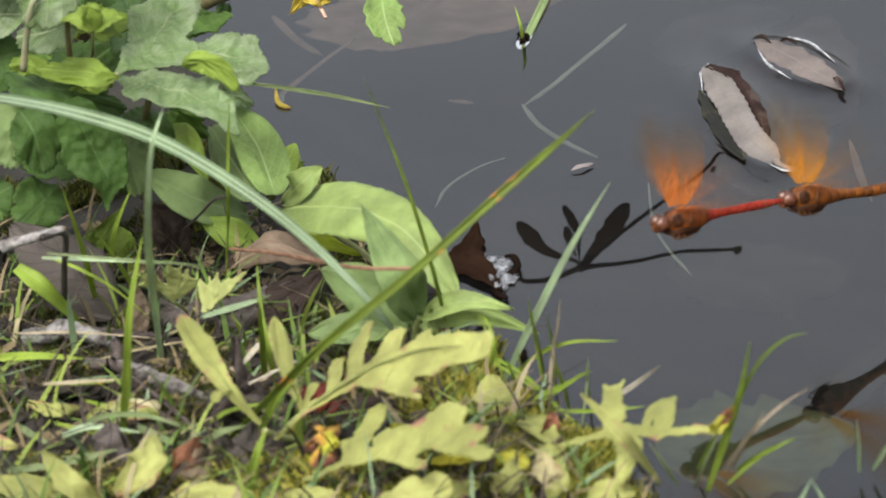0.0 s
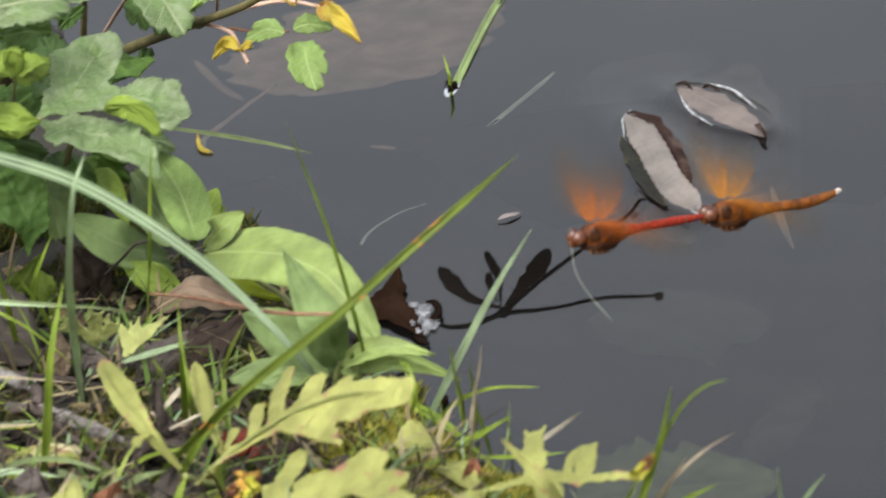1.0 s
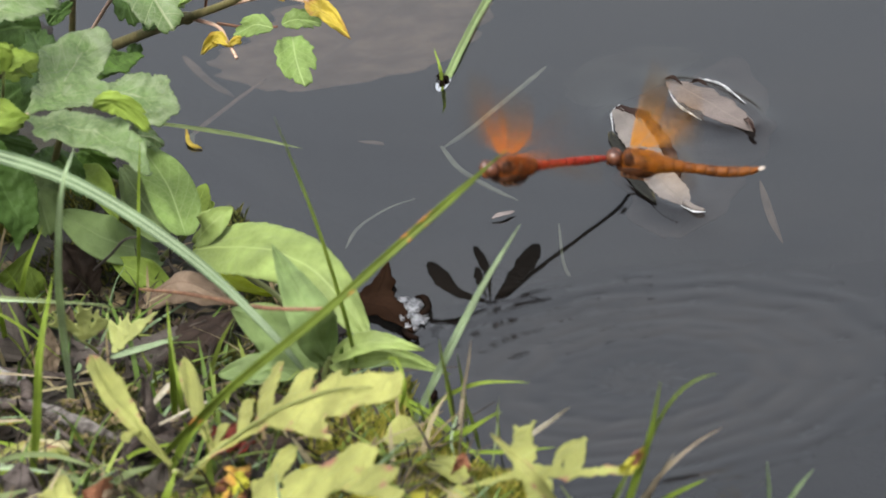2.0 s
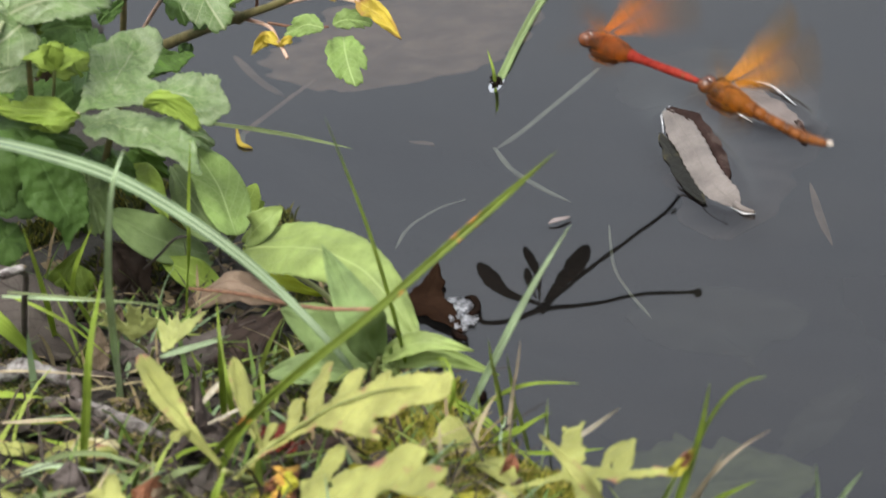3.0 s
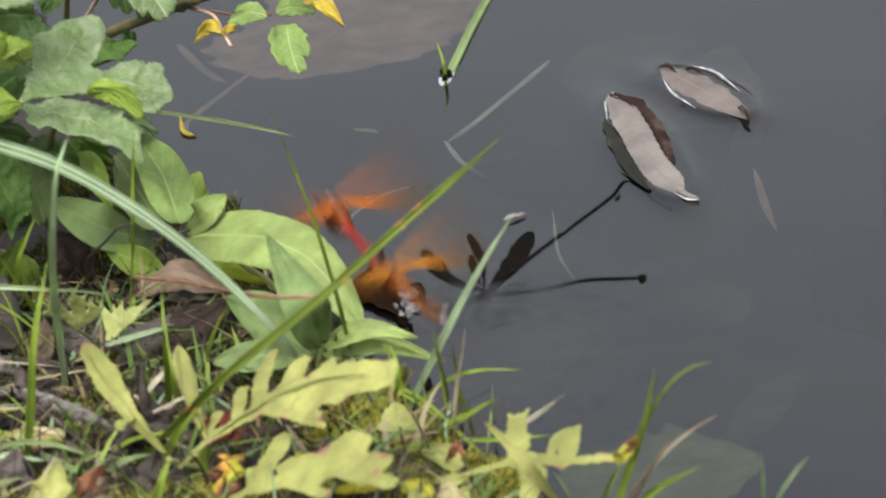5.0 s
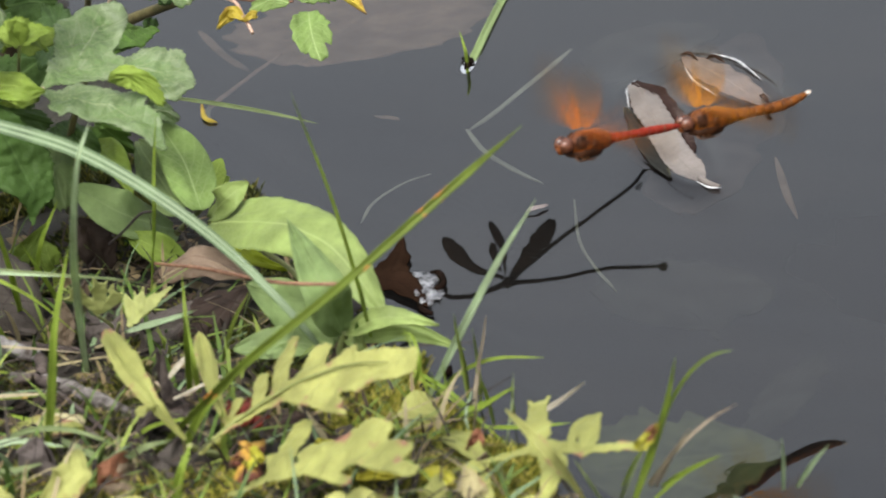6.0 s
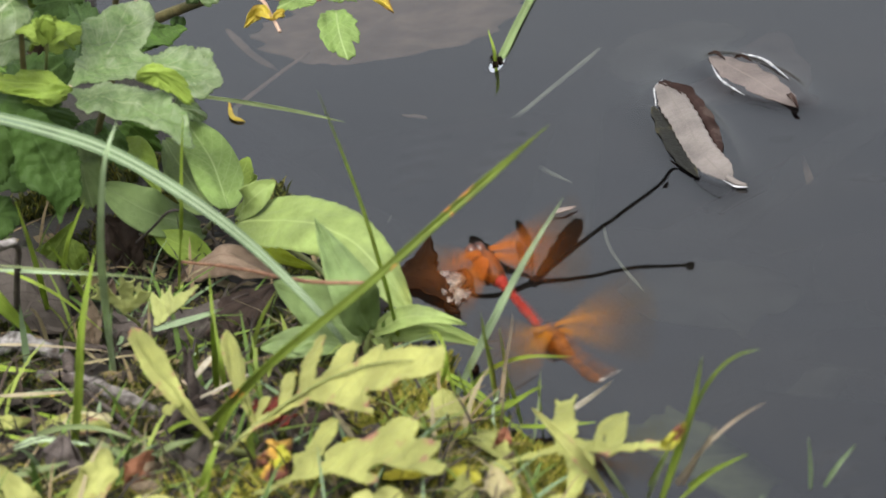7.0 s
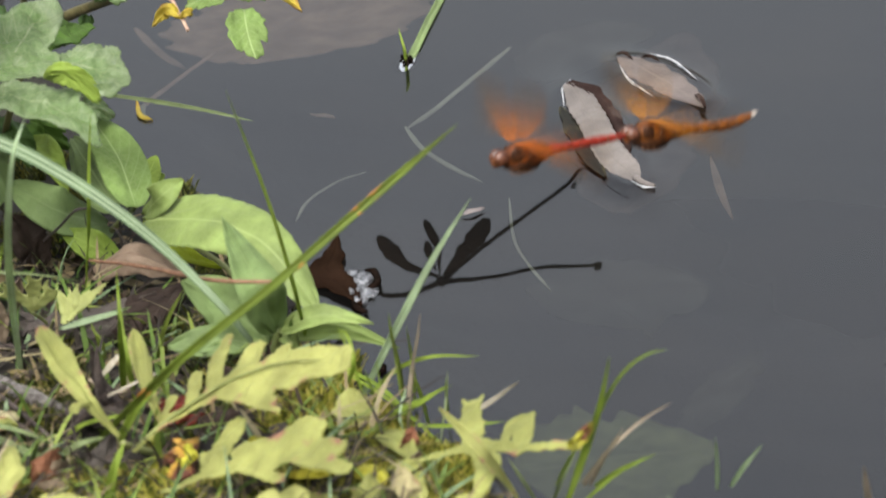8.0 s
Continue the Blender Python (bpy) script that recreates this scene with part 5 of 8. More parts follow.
def corner_leaves():
    """Rounded pale leaves at the near edge of the bank."""
    def add_pale_leaf(pts, half, label):
        root = thing("pale_leaf", pts[0], label, "leaf", "pale leaves")
        part("blade", leaf(pts, half, (0.05, -0.7, 0.7), kind="oval", wave=1.0, fold=0.12, ragged=0.2, nu=36, teeth=4, bite=0.1, seed=int(half * 11)), "lobed", root)
        a = Vector(pts[0])
        stalk(root, [a - Vector((2, 2, 6)), a - Vector((1, 1, 3)), a], [0.6, 0.5, 0.4], "stem_green", n=6)

    add_pale_leaf(((-97.9, -187.7, 12.0), (-89.5, -195.6, 20.0), (-86.3, -186.4, 24.0)), 5.0, "rounded pale yellow-green leaf above the moss")
    add_pale_leaf(((-98.9, -195.2, 10.0), (-105.6, -197.7, 18.0), (-112.2, -188.1, 24.0)), 3.4, "pale leaf with browned tip")
    add_pale_leaf(((-107.2, -187.6, 8.0), (-115.5, -188.1, 14.0), (-125.9, -180.5, 16.0)), 4.4, "pale leaf with browned rim")
    add_pale_leaf(((-104.6, -139.3, 12.0), (-95.4, -146.4, 15.0), (-86.4, -145.9, 13.0)), 3.0, "faded buff leaf lying on moss")
    add_pale_leaf(((-118.4, -125.1, 12.0), (-111.4, -139.4, 15.0), (-105.6, -134.2, 13.0)), 2.2, "small pale green leaf on moss")
    add_pale_leaf(((-90.1, -193.3, 8.0), (-77.5, -202.8, 14.0), (-64.5, -205.1, 14.0)), 3.4, "flat pale lobed leaf on moss")
    add_pale_leaf(((-62.7, -202.4, 8.0), (-54.4, -206.3, 12.0), (-45.4, -208.0, 12.0)), 2.6, "narrow pale leaf on moss")
    add_pale_leaf(((-12.6, -212.4, 6.0), (-6.7, -212.0, 12.0), (-5.4, -206.8, 15.0)), 3.0, "yellow-green rounded leaf in moss")
    add_pale_leaf(((6.4, -218.0, 5.0), (3.9, -216.5, 11.0), (5.7, -208.5, 15.0)), 3.2, "pale leaf flushed with pink")
    add_pale_leaf(((-25.5, -209.9, 6.0), (-19.8, -215.1, 12.0), (-13.2, -214.4, 13.0)), 3.0, "pale rounded leaf low in moss")
    add_pale_leaf(((-135.3, -151.3, 12.0), (-127.8, -156.6, 16.0), (-119.7, -162.9, 16.0)), 3.0, "pale green leaf in short grass")


corner_leaves()


def cress():
    """Small pale divided leaflets."""
    root = thing("pale_leaflet_plant", (-80.3, -76.9, 8.0), "small plant with pale toothed leaflets", "plant")
    stalk(root, [(-80.3, -76.9, 8.0), (-79.8, -83.0, 14.0), (-82.8, -89.5, 20.0)], [0.5, 0.45, 0.4], "stem_green")
    stalk(root, [(-80.3, -76.9, 8.0), (-78.7, -85.4, 14.0), (-77.6, -91.6, 18.0)], [0.5, 0.45, 0.4], "stem_green")
    part("leaflet", lobed_blade((-81.7, -104.5, 26.0), (0.11, -0.55, 0.83), (-0.01, -0.83, -0.56), ((0.9, 0.0, 7.0, 5.1, 0.9, 1.9), (8.0, 5.5, 10.9, 7.1, 1.2, 0.3), (6.2, 5.8, 6.3, 7.7, 0.9, 0.3), (9.1, 4.4, 12.6, 4.9, 0.9, 0.1), (0.9, -0.1, 9.8, -0.3, 1.0, 1.9), (10.3, 0.0, 14.1, 1.1, 1.2, 0.3), (10.2, -0.8, 12.4, -2.2, 0.9, 0.1), (0.9, -0.4, 6.2, -4.1, 0.9, 1.8), (6.6, -4.4, 7.4, -5.9, 0.9, 0.1), (8.6, -3.3, 10.9, -3.6, 0.9, 0.1)), 5, step=0.32, wave=0.8, web=0.5), "cress", root)
    part("leaflet", lobed_blade((-75.0, -94.3, 18.0), (0.65, -0.38, 0.66), (-0.63, -0.76, 0.17), ((-0.1, 0.4, 3.3, 4.3, 0.7, 1.5), (3.3, 4.5, 4.1, 7.0, 1.0, 0.1), (0.7, 0.2, 7.2, 2.4, 0.9, 1.9), (7.4, 2.7, 9.8, 4.7, 1.2, 0.1), (5.5, 3.3, 6.7, 5.5, 0.9, 0.1), (1.7, 0.2, 10.2, 0.4, 0.9, 1.6), (10.2, 0.4, 18.4, -0.6, 1.3, 0.1), (8.7, 0.4, 12.1, -0.6, 0.9, 0.1)), 9, step=0.32, wave=0.8, web=0.5), "cress", root)

cress()


# ---- grass blades ----
def grass_blade(label, pts, half, nrm=CAM, mat="grass", name="grass_blade", fold=0.3, nu=44, kind="grass", group="grass blades", seed=3):
    ob = whole(name, leaf(pts, half, nrm, kind=kind, nu=nu, nv=3, fold=fold, wave=0.25, seed=seed, thick=0.18), mat, pts[0], label, "grass", group)
    return ob


def arching_blade():
    line = ((-142.3, -32.2, 62.0), (-117.2, -75.2, 72.0), (-94.0, -112.6, 77.0), (-76.7, -132.2, 75.0), (-59.2, -149.6, 67.0), (-45.0, -158.6, 55.0), (-31.0, -166.8, 38.0), (-23.5, -139.9, 10.0))
    root = thing("arching_grass", line[0], "long arching blue-green grass blade with pale stripes", "grass")
    part("blade", leaf(line, 1.85, (0.05, -0.8, 0.6), kind="grass", nu=60, nv=8, fold=0.25, wave=0.2, seed=3), "grooved", root)
    part("midrib", tube(bmesh.new(), [Vector(p) + Vector((0, 0.35, -0.2)) for p in line], [0.35, 0.35, 0.35, 0.35, 0.3, 0.25, 0.2, 0.1], n=60, sides=6), "grass_dim_rib", root, "dark raised midrib")



arching_blade()
grass_blade("upright blue-green blade beside the herb", ((-86.5, -104.2, 9.0), (-85.2, -124.1, 34.0), (-82.6, -154.2, 62.0), (-78.2, -173.9, 88.0), (-74.0, -173.4, 98.0)), 1.0, CAM, "striped", seed=4)
grass_blade("slanting blade, green with yellowing spots", ((-70.6, -165.0, 12.0), (-46.1, -187.1, 40.0), (-23.4, -189.8, 56.0), (0.8, -179.5, 70.0), (23.8, -172.5, 84.0)), 1.05, (0.4, -0.85, 0.35), "yellowing", "yellowing_blade", seed=5, kind="strap")
grass_blade("thin green blade leaning over the seedling", ((-17.1, -110.5, 12.0), (-18.7, -130.4, 36.0), (-22.2, -141.7, 62.0), (-28.3, -151.4, 92.0)), 0.55, CAM, "grass", seed=6)
grass_blade("thin green blade reaching out over the water", ((-61.4, 8.1, 40.0), (-46.9, -9.6, 42.0), (-34.3, -21.5, 42.0), (-24.6, -26.4, 40.0)), 0.6, (0, -0.9, 0.2), "grass_dim", seed=7)
grass_blade("pale green blade standing at the water's edge", ((-6.5, -129.9, 2.0), (5.2, -143.0, 26.0), (14.9, -150.7, 44.0), (25.2, -156.3, 60.0)), 1.0, CAM, "striped", seed=8)
grass_blade("thin upright green blade among herb leaves", ((-70.9, -52.5, 8.0), (-66.3, -84.3, 40.0), (-64.2, -88.9, 56.0), (-62.0, -92.5, 70.0)), 0.5, (0.15, -0.7, 0.7), "grass", seed=9)
grass_blade("upright blade in front of the bank", ((-95.9, -155.0, 10.0), (-92.0, -163.5, 30.0), (-88.7, -167.3, 48.0), (-83.4, -159.4, 64.0)), 1.15, (0.15, -0.7, 0.7), "grass", seed=10)
grass_blade("upright blade beside pale leaves", ((-59.1, -131.2, 10.0), (-59.6, -135.8, 22.0), (-60.1, -130.2, 30.0), (-59.8, -122.3, 40.0)), 0.8, (0.15, -0.7, 0.7), "grass", seed=11)
grass_blade("thin blade lying across the bank", ((-109.1, -116.6, 46.0), (-90.0, -128.2, 46.0), (-75.8, -125.8, 42.0), (-67.1, -117.5, 36.0)), 0.38, CAM, "grass_dim", seed=12)
grass_blade("short blue-green blade near dead leaves", ((-76.7, -86.8, 14.0), (-67.9, -94.3, 18.0), (-59.2, -101.0, 22.0)), 0.9, CAM, "striped", seed=13)
grass_blade("broad green blade on the bank", ((-118.8, -90.7, 34.0), (-112.0, -94.0, 28.0), (-105.3, -84.5, 14.0)), 2.4, (0.4, -0.8, 0.4), "grass", seed=14)
# the tuft at the water's edge

def add_blade(label, pts, half, mat):
    grass_blade(label, pts, half, CAM, mat, seed=int(half * 100) + len(label))


add_blade("green blade curving out over the water", ((-3.6, -124.6, 2.0), (3.8, -136.0, 12.0), (12.1, -146.3, 18.0), (22.8, -154.8, 20.0)), 0.55, "grass")
add_blade("green blade bent down to the water", ((-10.0, -128.2, 12.0), (-0.7, -142.3, 10.0), (6.2, -154.7, 6.0), (12.0, -161.4, 1.0)), 0.55, "grass")
add_blade("thin blade with an orange tip", ((4.3, -134.0, 1.0), (4.1, -141.3, 14.0), (3.2, -144.5, 24.0), (3.1, -145.2, 30.0)), 0.5, "yellowing")
add_blade("thin pinkish dry stalk", ((4.4, -137.0, 1.0), (7.0, -142.3, 14.0), (9.3, -146.7, 24.0), (10.4, -148.6, 30.0)), 0.42, "straw")
add_blade("thin green blade at the water's edge", ((6.8, -131.2, 1.0), (7.3, -137.2, 12.0), (6.9, -145.5, 26.0)), 0.5, "grass")
add_blade("thin green blade crossing the tuft", ((-1.8, -145.5, 2.0), (6.7, -155.9, 10.0), (14.8, -160.5, 16.0)), 0.8, "grass")
add_blade("thin green blade bent over", ((-11.8, -129.8, 3.0), (-6.7, -147.8, 18.0), (-7.3, -146.0, 26.0), (-10.1, -143.5, 26.0)), 0.55, "grass")
add_blade("blue-green blade at the water's edge", ((-22.8, -136.0, 4.0), (-17.2, -144.4, 8.0), (-13.6, -160.9, 4.0)), 0.9, "striped")
add_blade("fine green blade in the tuft", ((-1.4, -139.4, 1.0), (-2.7, -145.3, 10.0), (-4.1, -148.7, 18.0)), 0.4, "grass")
add_blade("fine green blade over water", ((9.4, -146.8, 1.0), (8.3, -154.2, 12.0), (6.3, -159.0, 22.0)), 0.5, "grass")
add_blade("pale dry stalk pointing over the water", ((20.3, -154.4, 6.0), (25.4, -162.7, 12.0), (31.1, -178.7, 22.0)), 0.65, "pale_straw")
add_blade("thin dark green blade by the water", ((14.2, -144.8, 1.0), (14.3, -150.5, 9.0), (14.6, -153.4, 15.0)), 0.3, "grass")
add_blade("green blade lying on moss", ((4.8, -152.8, 4.0), (16.5, -166.9, 8.0), (27.0, -172.6, 10.0)), 0.5, "grass")
add_blade("fine blade, orange at its foot, in the tuft", ((4.4, -145.6, 1.0), (3.6, -143.5, 14.0), (3.2, -142.0, 26.0)), 0.36, "yellowing")
add_blade("fine pinkish dry blade in the tuft", ((3.9, -145.4, 1.0), (7.1, -142.8, 14.0), (10.5, -144.6, 28.0)), 0.34, "straw")
add_blade("dark green blade bent to the water", ((-10.7, -134.8, 14.0), (0.9, -145.6, 8.0), (13.9, -164.9, 1.0)), 0.40, "grass")
add_blade("green blade crossing the tuft low", ((-10.1, -152.3, 2.0), (3.3, -151.9, 8.0), (15.8, -153.6, 13.0)), 0.55, "grass")
add_blade("fine green blade leaning back in the tuft", ((-3.8, -145.3, 2.0), (-6.6, -144.7, 18.0), (-9.4, -133.1, 24.0)), 0.34, "grass")
add_blade("fine green blade upright in the tuft", ((-3.3, -149.1, 2.0), (-1.1, -142.7, 10.0), (-1.1, -142.9, 18.0)), 0.30, "grass")
add_blade("short dark blade beside the lobed leaf", ((11.5, -161.3, 2.0), (14.2, -150.9, 9.0), (15.3, -148.2, 15.0)), 0.30, "grass_dim")
add_blade("pale curved thread of grass on the moss", ((-3.2, -161.8, 2.0), (-3.1, -155.6, 6.0), (-5.4, -155.2, 9.0)), 0.36, "striped")
add_blade("dark green blade by the near tuft", ((31.4, -203.6, 2.0), (28.5, -202.9, 8.0), (26.0, -199.8, 12.0)), 0.50, "grass_dim")
add_blade("dark green blade by the near tuft", ((34.9, -206.1, 2.0), (37.6, -210.1, 9.0), (41.5, -209.0, 15.0)), 0.45, "grass_dim")
add_blade("green blade leaning low from the near tuft", ((42.6, -206.6, 2.0), (49.9, -208.2, 8.0), (58.1, -212.0, 13.0)), 0.50, "grass")
add_blade("tan dry blade of the near tuft", ((42.2, -201.0, 4.0), (49.1, -212.3, 16.0), (52.9, -217.5, 22.0)), 0.40, "straw")
add_blade("upright green blade at the near water's edge", ((37.6, -209.9, 2.0), (43.3, -216.9, 18.0), (47.3, -226.4, 32.0), (50.5, -234.5, 47.0)), 0.95, "grass")
add_blade("green blade of the near tuft bent over the water", ((43.9, -218.6, 20.0), (49.1, -226.2, 34.0), (53.9, -230.8, 42.0), (58.7, -233.3, 46.0), (63.4, -234.0, 47.0)), 0.42, "near_tip")
add_blade("tan dry stalk leaning out over water", ((42.8, -197.9, 2.0), (48.4, -209.1, 14.0), (56.6, -217.4, 24.0), (63.6, -223.6, 30.0)), 0.5, "straw")
add_blade("thin tan stalk of the near tuft", ((44.0, -198.3, 2.0), (47.7, -207.3, 12.0), (52.7, -214.6, 22.0)), 0.5, "straw")
add_blade("green blade low over the water", ((45.3, -198.7, 2.0), (51.8, -210.0, 10.0), (59.1, -215.9, 15.0)), 0.6, "grass")
add_blade("thin pale blade low over the water", ((36.4, -195.7, 2.0), (39.7, -201.7, 10.0), (42.7, -204.0, 15.0)), 0.4, "grass")
add_blade("pale green blade at the near water's edge", ((72.5, -209.6, 2.0), (72.9, -214.0, 10.0), (72.9, -217.7, 18.0)), 0.5, "striped")
add_blade("blue-green blade at the near water's edge", ((75.7, -209.0, 2.0), (79.1, -216.5, 10.0), (83.2, -220.4, 16.0)), 0.6, "striped")
add_blade("tan dry stem at the near water's edge", ((104.9, -237.4, 2.0), (104.0, -244.7, 12.0), (103.4, -250.2, 20.0)), 0.9, "straw")
# upright blades on the bank among litter

def add_blade_b(label, pts, half, mat):
    grass_blade(label, pts, half, CAM, mat, seed=int(half * 90) + int(pts[0][0]))


add_blade_b("green blade leaning on the bank", ((-102.5, -62.4, 10.0), (-102.4, -86.8, 34.0), (-104.6, -98.1, 56.0)), 0.8, "grass")
add_blade_b("green blade leaning on the bank", ((-89.3, -72.4, 9.0), (-93.1, -84.5, 26.0), (-98.8, -95.3, 44.0)), 0.7, "grass")
add_blade_b("green blade among dead leaves", ((-77.1, -14.7, 10.0), (-73.9, -21.0, 18.0), (-70.5, -24.9, 22.0)), 0.5, "grass")
add_blade_b("yellow-green blade among dead leaves", ((-54.1, -107.9, 9.0), (-49.6, -118.1, 24.0), (-44.5, -118.1, 32.0)), 0.6, "yellowing")
add_blade_b("green blade over the moss", ((-77.6, -151.5, 9.0), (-70.0, -157.3, 16.0), (-56.4, -159.8, 18.0)), 0.6, "grass")
add_blade_b("green blade over the moss", ((-105.9, -122.4, 10.0), (-94.3, -143.9, 14.0), (-81.2, -152.8, 12.0)), 0.6, "grass")
add_blade_b("pale straw lying on the bank", ((-70.3, -117.6, 12.0), (-63.5, -131.8, 13.0), (-57.9, -130.0, 14.0)), 0.5, "straw")
add_blade_b("pale straw lying on the bank", ((-112.2, -120.0, 14.0), (-102.5, -124.5, 15.0), (-94.3, -125.8, 15.0)), 0.7, "yellowing")
add_blade_b("green blade beside dead leaf", ((-98.9, -55.7, 16.0), (-94.9, -73.5, 34.0), (-89.0, -76.2, 46.0)), 0.7, "grass")
add_blade_b("green blade rising from the moss", ((-64.3, -159.7, 9.0), (-57.1, -171.1, 24.0), (-49.6, -176.1, 32.0)), 1.1, "grass")
add_blade_b("thin orange-yellow blade among litter", ((-66.4, -99.8, 9.0), (-67.2, -102.4, 16.0), (-68.5, -100.9, 20.0)), 0.5, "yellowing")
add_blade_b("pale grey-green blade lying over litter", ((-109.1, -159.4, 16.0), (-102.1, -161.0, 18.0), (-90.4, -163.6, 16.0)), 0.9, "striped")
add_blade_b("green blade bent over litter", ((-92.1, -153.7, 14.0), (-85.2, -167.1, 15.0), (-78.4, -167.7, 12.0)), 1.0, "grass_dim")
add_blade_b("green blade lying low in moss", ((-124.2, -167.1, 12.0), (-111.6, -174.4, 15.0), (-98.6, -170.7, 14.0)), 0.9, "grass_dim")
add_blade_b("green blade lying beside the stick", ((-129.7, -97.0, 14.0), (-116.8, -104.4, 16.0), (-104.7, -105.7, 14.0)), 1.1, "grass")
add_blade_b("tan straw lying behind the stick", ((-121.3, -87.5, 16.0), (-104.4, -96.0, 17.0), (-84.0, -102.7, 15.0)), 0.36, "straw")
add_blade_b("green blade curved over the moss", ((-77.7, -167.2, 12.0), (-71.6, -175.0, 18.0), (-65.5, -172.8, 18.0)), 0.9, "grass_dim")
add_blade_b("dull green blade in the moss", ((-122.2, -135.9, 12.0), (-116.2, -152.0, 14.0), (-111.0, -156.6, 12.0)), 0.9, "grass_dim")
add_blade_b("green blade standing in moss", ((-66.4, -195.0, 9.0), (-63.4, -198.9, 20.0), (-60.3, -197.4, 26.0)), 1.2, "grass")
add_blade_b("green blade standing by the sticks", ((-61.7, -125.2, 9.0), (-60.4, -139.6, 26.0), (-59.5, -150.3, 40.0)), 0.9, "grass")
add_blade_b("green blade in front of litter", ((-111.8, -145.1, 14.0), (-100.9, -155.3, 14.0), (-86.5, -154.2, 12.0)), 0.7, "grass")

add_blade_b("yellow-green blade curved across the grey leaf", ((-111.3, -85.7, 34.0), (-103.2, -92.7, 32.0), (-95.8, -93.0, 26.0), (-87.7, -91.6, 16.0)), 0.45, "grass")
add_blade_b("grey-green blade lying level over the bank", ((-111.9, -97.1, 38.0), (-94.0, -105.4, 38.0), (-76.8, -103.4, 34.0)), 0.55, "striped")
add_blade_b("short grey-green blade over dead leaves", ((-75.2, -103.7, 20.0), (-66.7, -104.2, 22.0), (-58.3, -99.7, 22.0)), 0.60, "striped")
add_blade_b("green blade arched over the moss", ((-109.4, -155.9, 14.0), (-101.5, -156.7, 18.0), (-91.9, -161.6, 20.0), (-82.9, -165.4, 18.0), (-74.1, -165.4, 12.0)), 0.75, "grass_dim")
add_blade_b("dull green blade lying in the moss", ((-110.2, -163.8, 12.0), (-101.7, -171.5, 15.0), (-93.3, -166.2, 14.0)), 0.70, "grass_dim")
add_blade_b("yellow straw lying beside the stick", ((-114.4, -124.2, 16.0), (-103.4, -128.7, 17.0), (-94.0, -127.8, 16.0)), 0.50, "straw")
add_blade_b("pale grey straw leaning in the litter", ((-66.3, -127.8, 16.0), (-62.7, -128.9, 20.0), (-59.2, -127.0, 22.0)), 0.75, "pale_straw")
add_blade_b("thin orange blade among litter", ((-65.7, -107.2, 12.0), (-66.0, -109.3, 18.0), (-68.8, -104.0, 20.0)), 0.30, "yellowing")
add_blade_b("pale thread of grass on the wet moss", ((5.0, -139.6, 8.0), (2.9, -155.3, 8.0), (3.4, -158.1, 4.0)), 0.40, "striped")
add_blade_b("upright thin pale stalk in the tuft", ((4.0, -158.3, 4.0), (6.0, -164.0, 16.0), (9.0, -171.3, 34.0)), 0.30, "straw")

# ---- dead leaves, sticks and litter on the bank ----

def add_lay(name, label, pts, half, nrm, mat, given):
    root = thing(name, pts[0], label, "leaf", "dead leaves")
    part("blade", leaf(pts, half, nrm, kind="oval", ragged=0.18, nu=36, nv=9, seed=int(half * 31 + pts[0][0]), thick=0.35, **given), mat, root)
    a, b = Vector(pts[0]), Vector(pts[1])
    part("leaf_stalk", tube(bmesh.new(), [a + (a - b) * 0.12 - Vector((0, 0, 2)), a + (a - b) * 0.05, a], [0.35, 0.35, 0.3], n=6), "stem_red", root)


add_lay("dead_leaf", "large curled grey dead leaf on the bank", ((-97.9, -68.8, 10.0), (-107.5, -65.3, 24.0), (-121.2, -53.6, 32.0)), 10.0, (0.2, -0.65, 0.75), "dead_grey", dict(cup=-0.35, wave=1.5))
add_lay("dead_leaf", "folded tan dead leaf on the bank", ((-69.8, -47.5, 12.0), (-59.0, -56.8, 20.0), (-44.3, -60.1, 14.0)), 4.6, (0.0, -0.6, 0.8), "dead_brown", dict(cup=-0.4, wave=1.5))
add_lay("dead_leaf", "crumpled dark brown dead leaf on the bank", ((-70.5, -76.5, 8.0), (-57.2, -84.0, 15.0), (-44.4, -66.1, 14.0)), 6.0, (0.1, -0.6, 0.8), "dead_dark", dict(cup=-0.4, wave=2.2))
add_lay("dead_leaf", "dark brown dead leaf standing in litter", ((-81.8, -32.6, 9.0), (-84.3, -32.6, 18.0), (-87.5, -29.1, 24.0)), 5.2, (0.3, -0.8, 0.4), "dead_dark", dict(cup=0.3, wave=1.5))
add_lay("dead_leaf", "brown dead leaf under grass", ((-88.4, -63.5, 10.0), (-80.9, -80.7, 14.0), (-71.7, -81.3, 10.0)), 5.0, (0.1, -0.5, 0.85), "dead_grey", dict(cup=-0.3, wave=2.0))
add_lay("dead_leaf", "small dark red dead leaf", ((-51.3, -146.8, 10.0), (-48.5, -149.9, 14.0), (-47.2, -141.5, 14.0)), 2.6, (0.1, -0.7, 0.7), "dead_red", dict(cup=-0.4, wave=0.8))
add_lay("dead_leaf", "orange and yellow curled dead leaf", ((-52.0, -176.3, 9.0), (-48.4, -187.1, 16.0), (-45.6, -175.7, 15.0)), 3.8, (0.1, -0.7, 0.7), "dead_orange", dict(cup=-0.5, wave=1.2))
add_lay("dead_leaf", "crumpled brown dead leaf", ((-83.9, -174.6, 9.0), (-79.2, -183.3, 15.0), (-74.8, -171.7, 12.0)), 4.6, (0.1, -0.7, 0.7), "dead_brown", dict(cup=-0.3, wave=2.0))
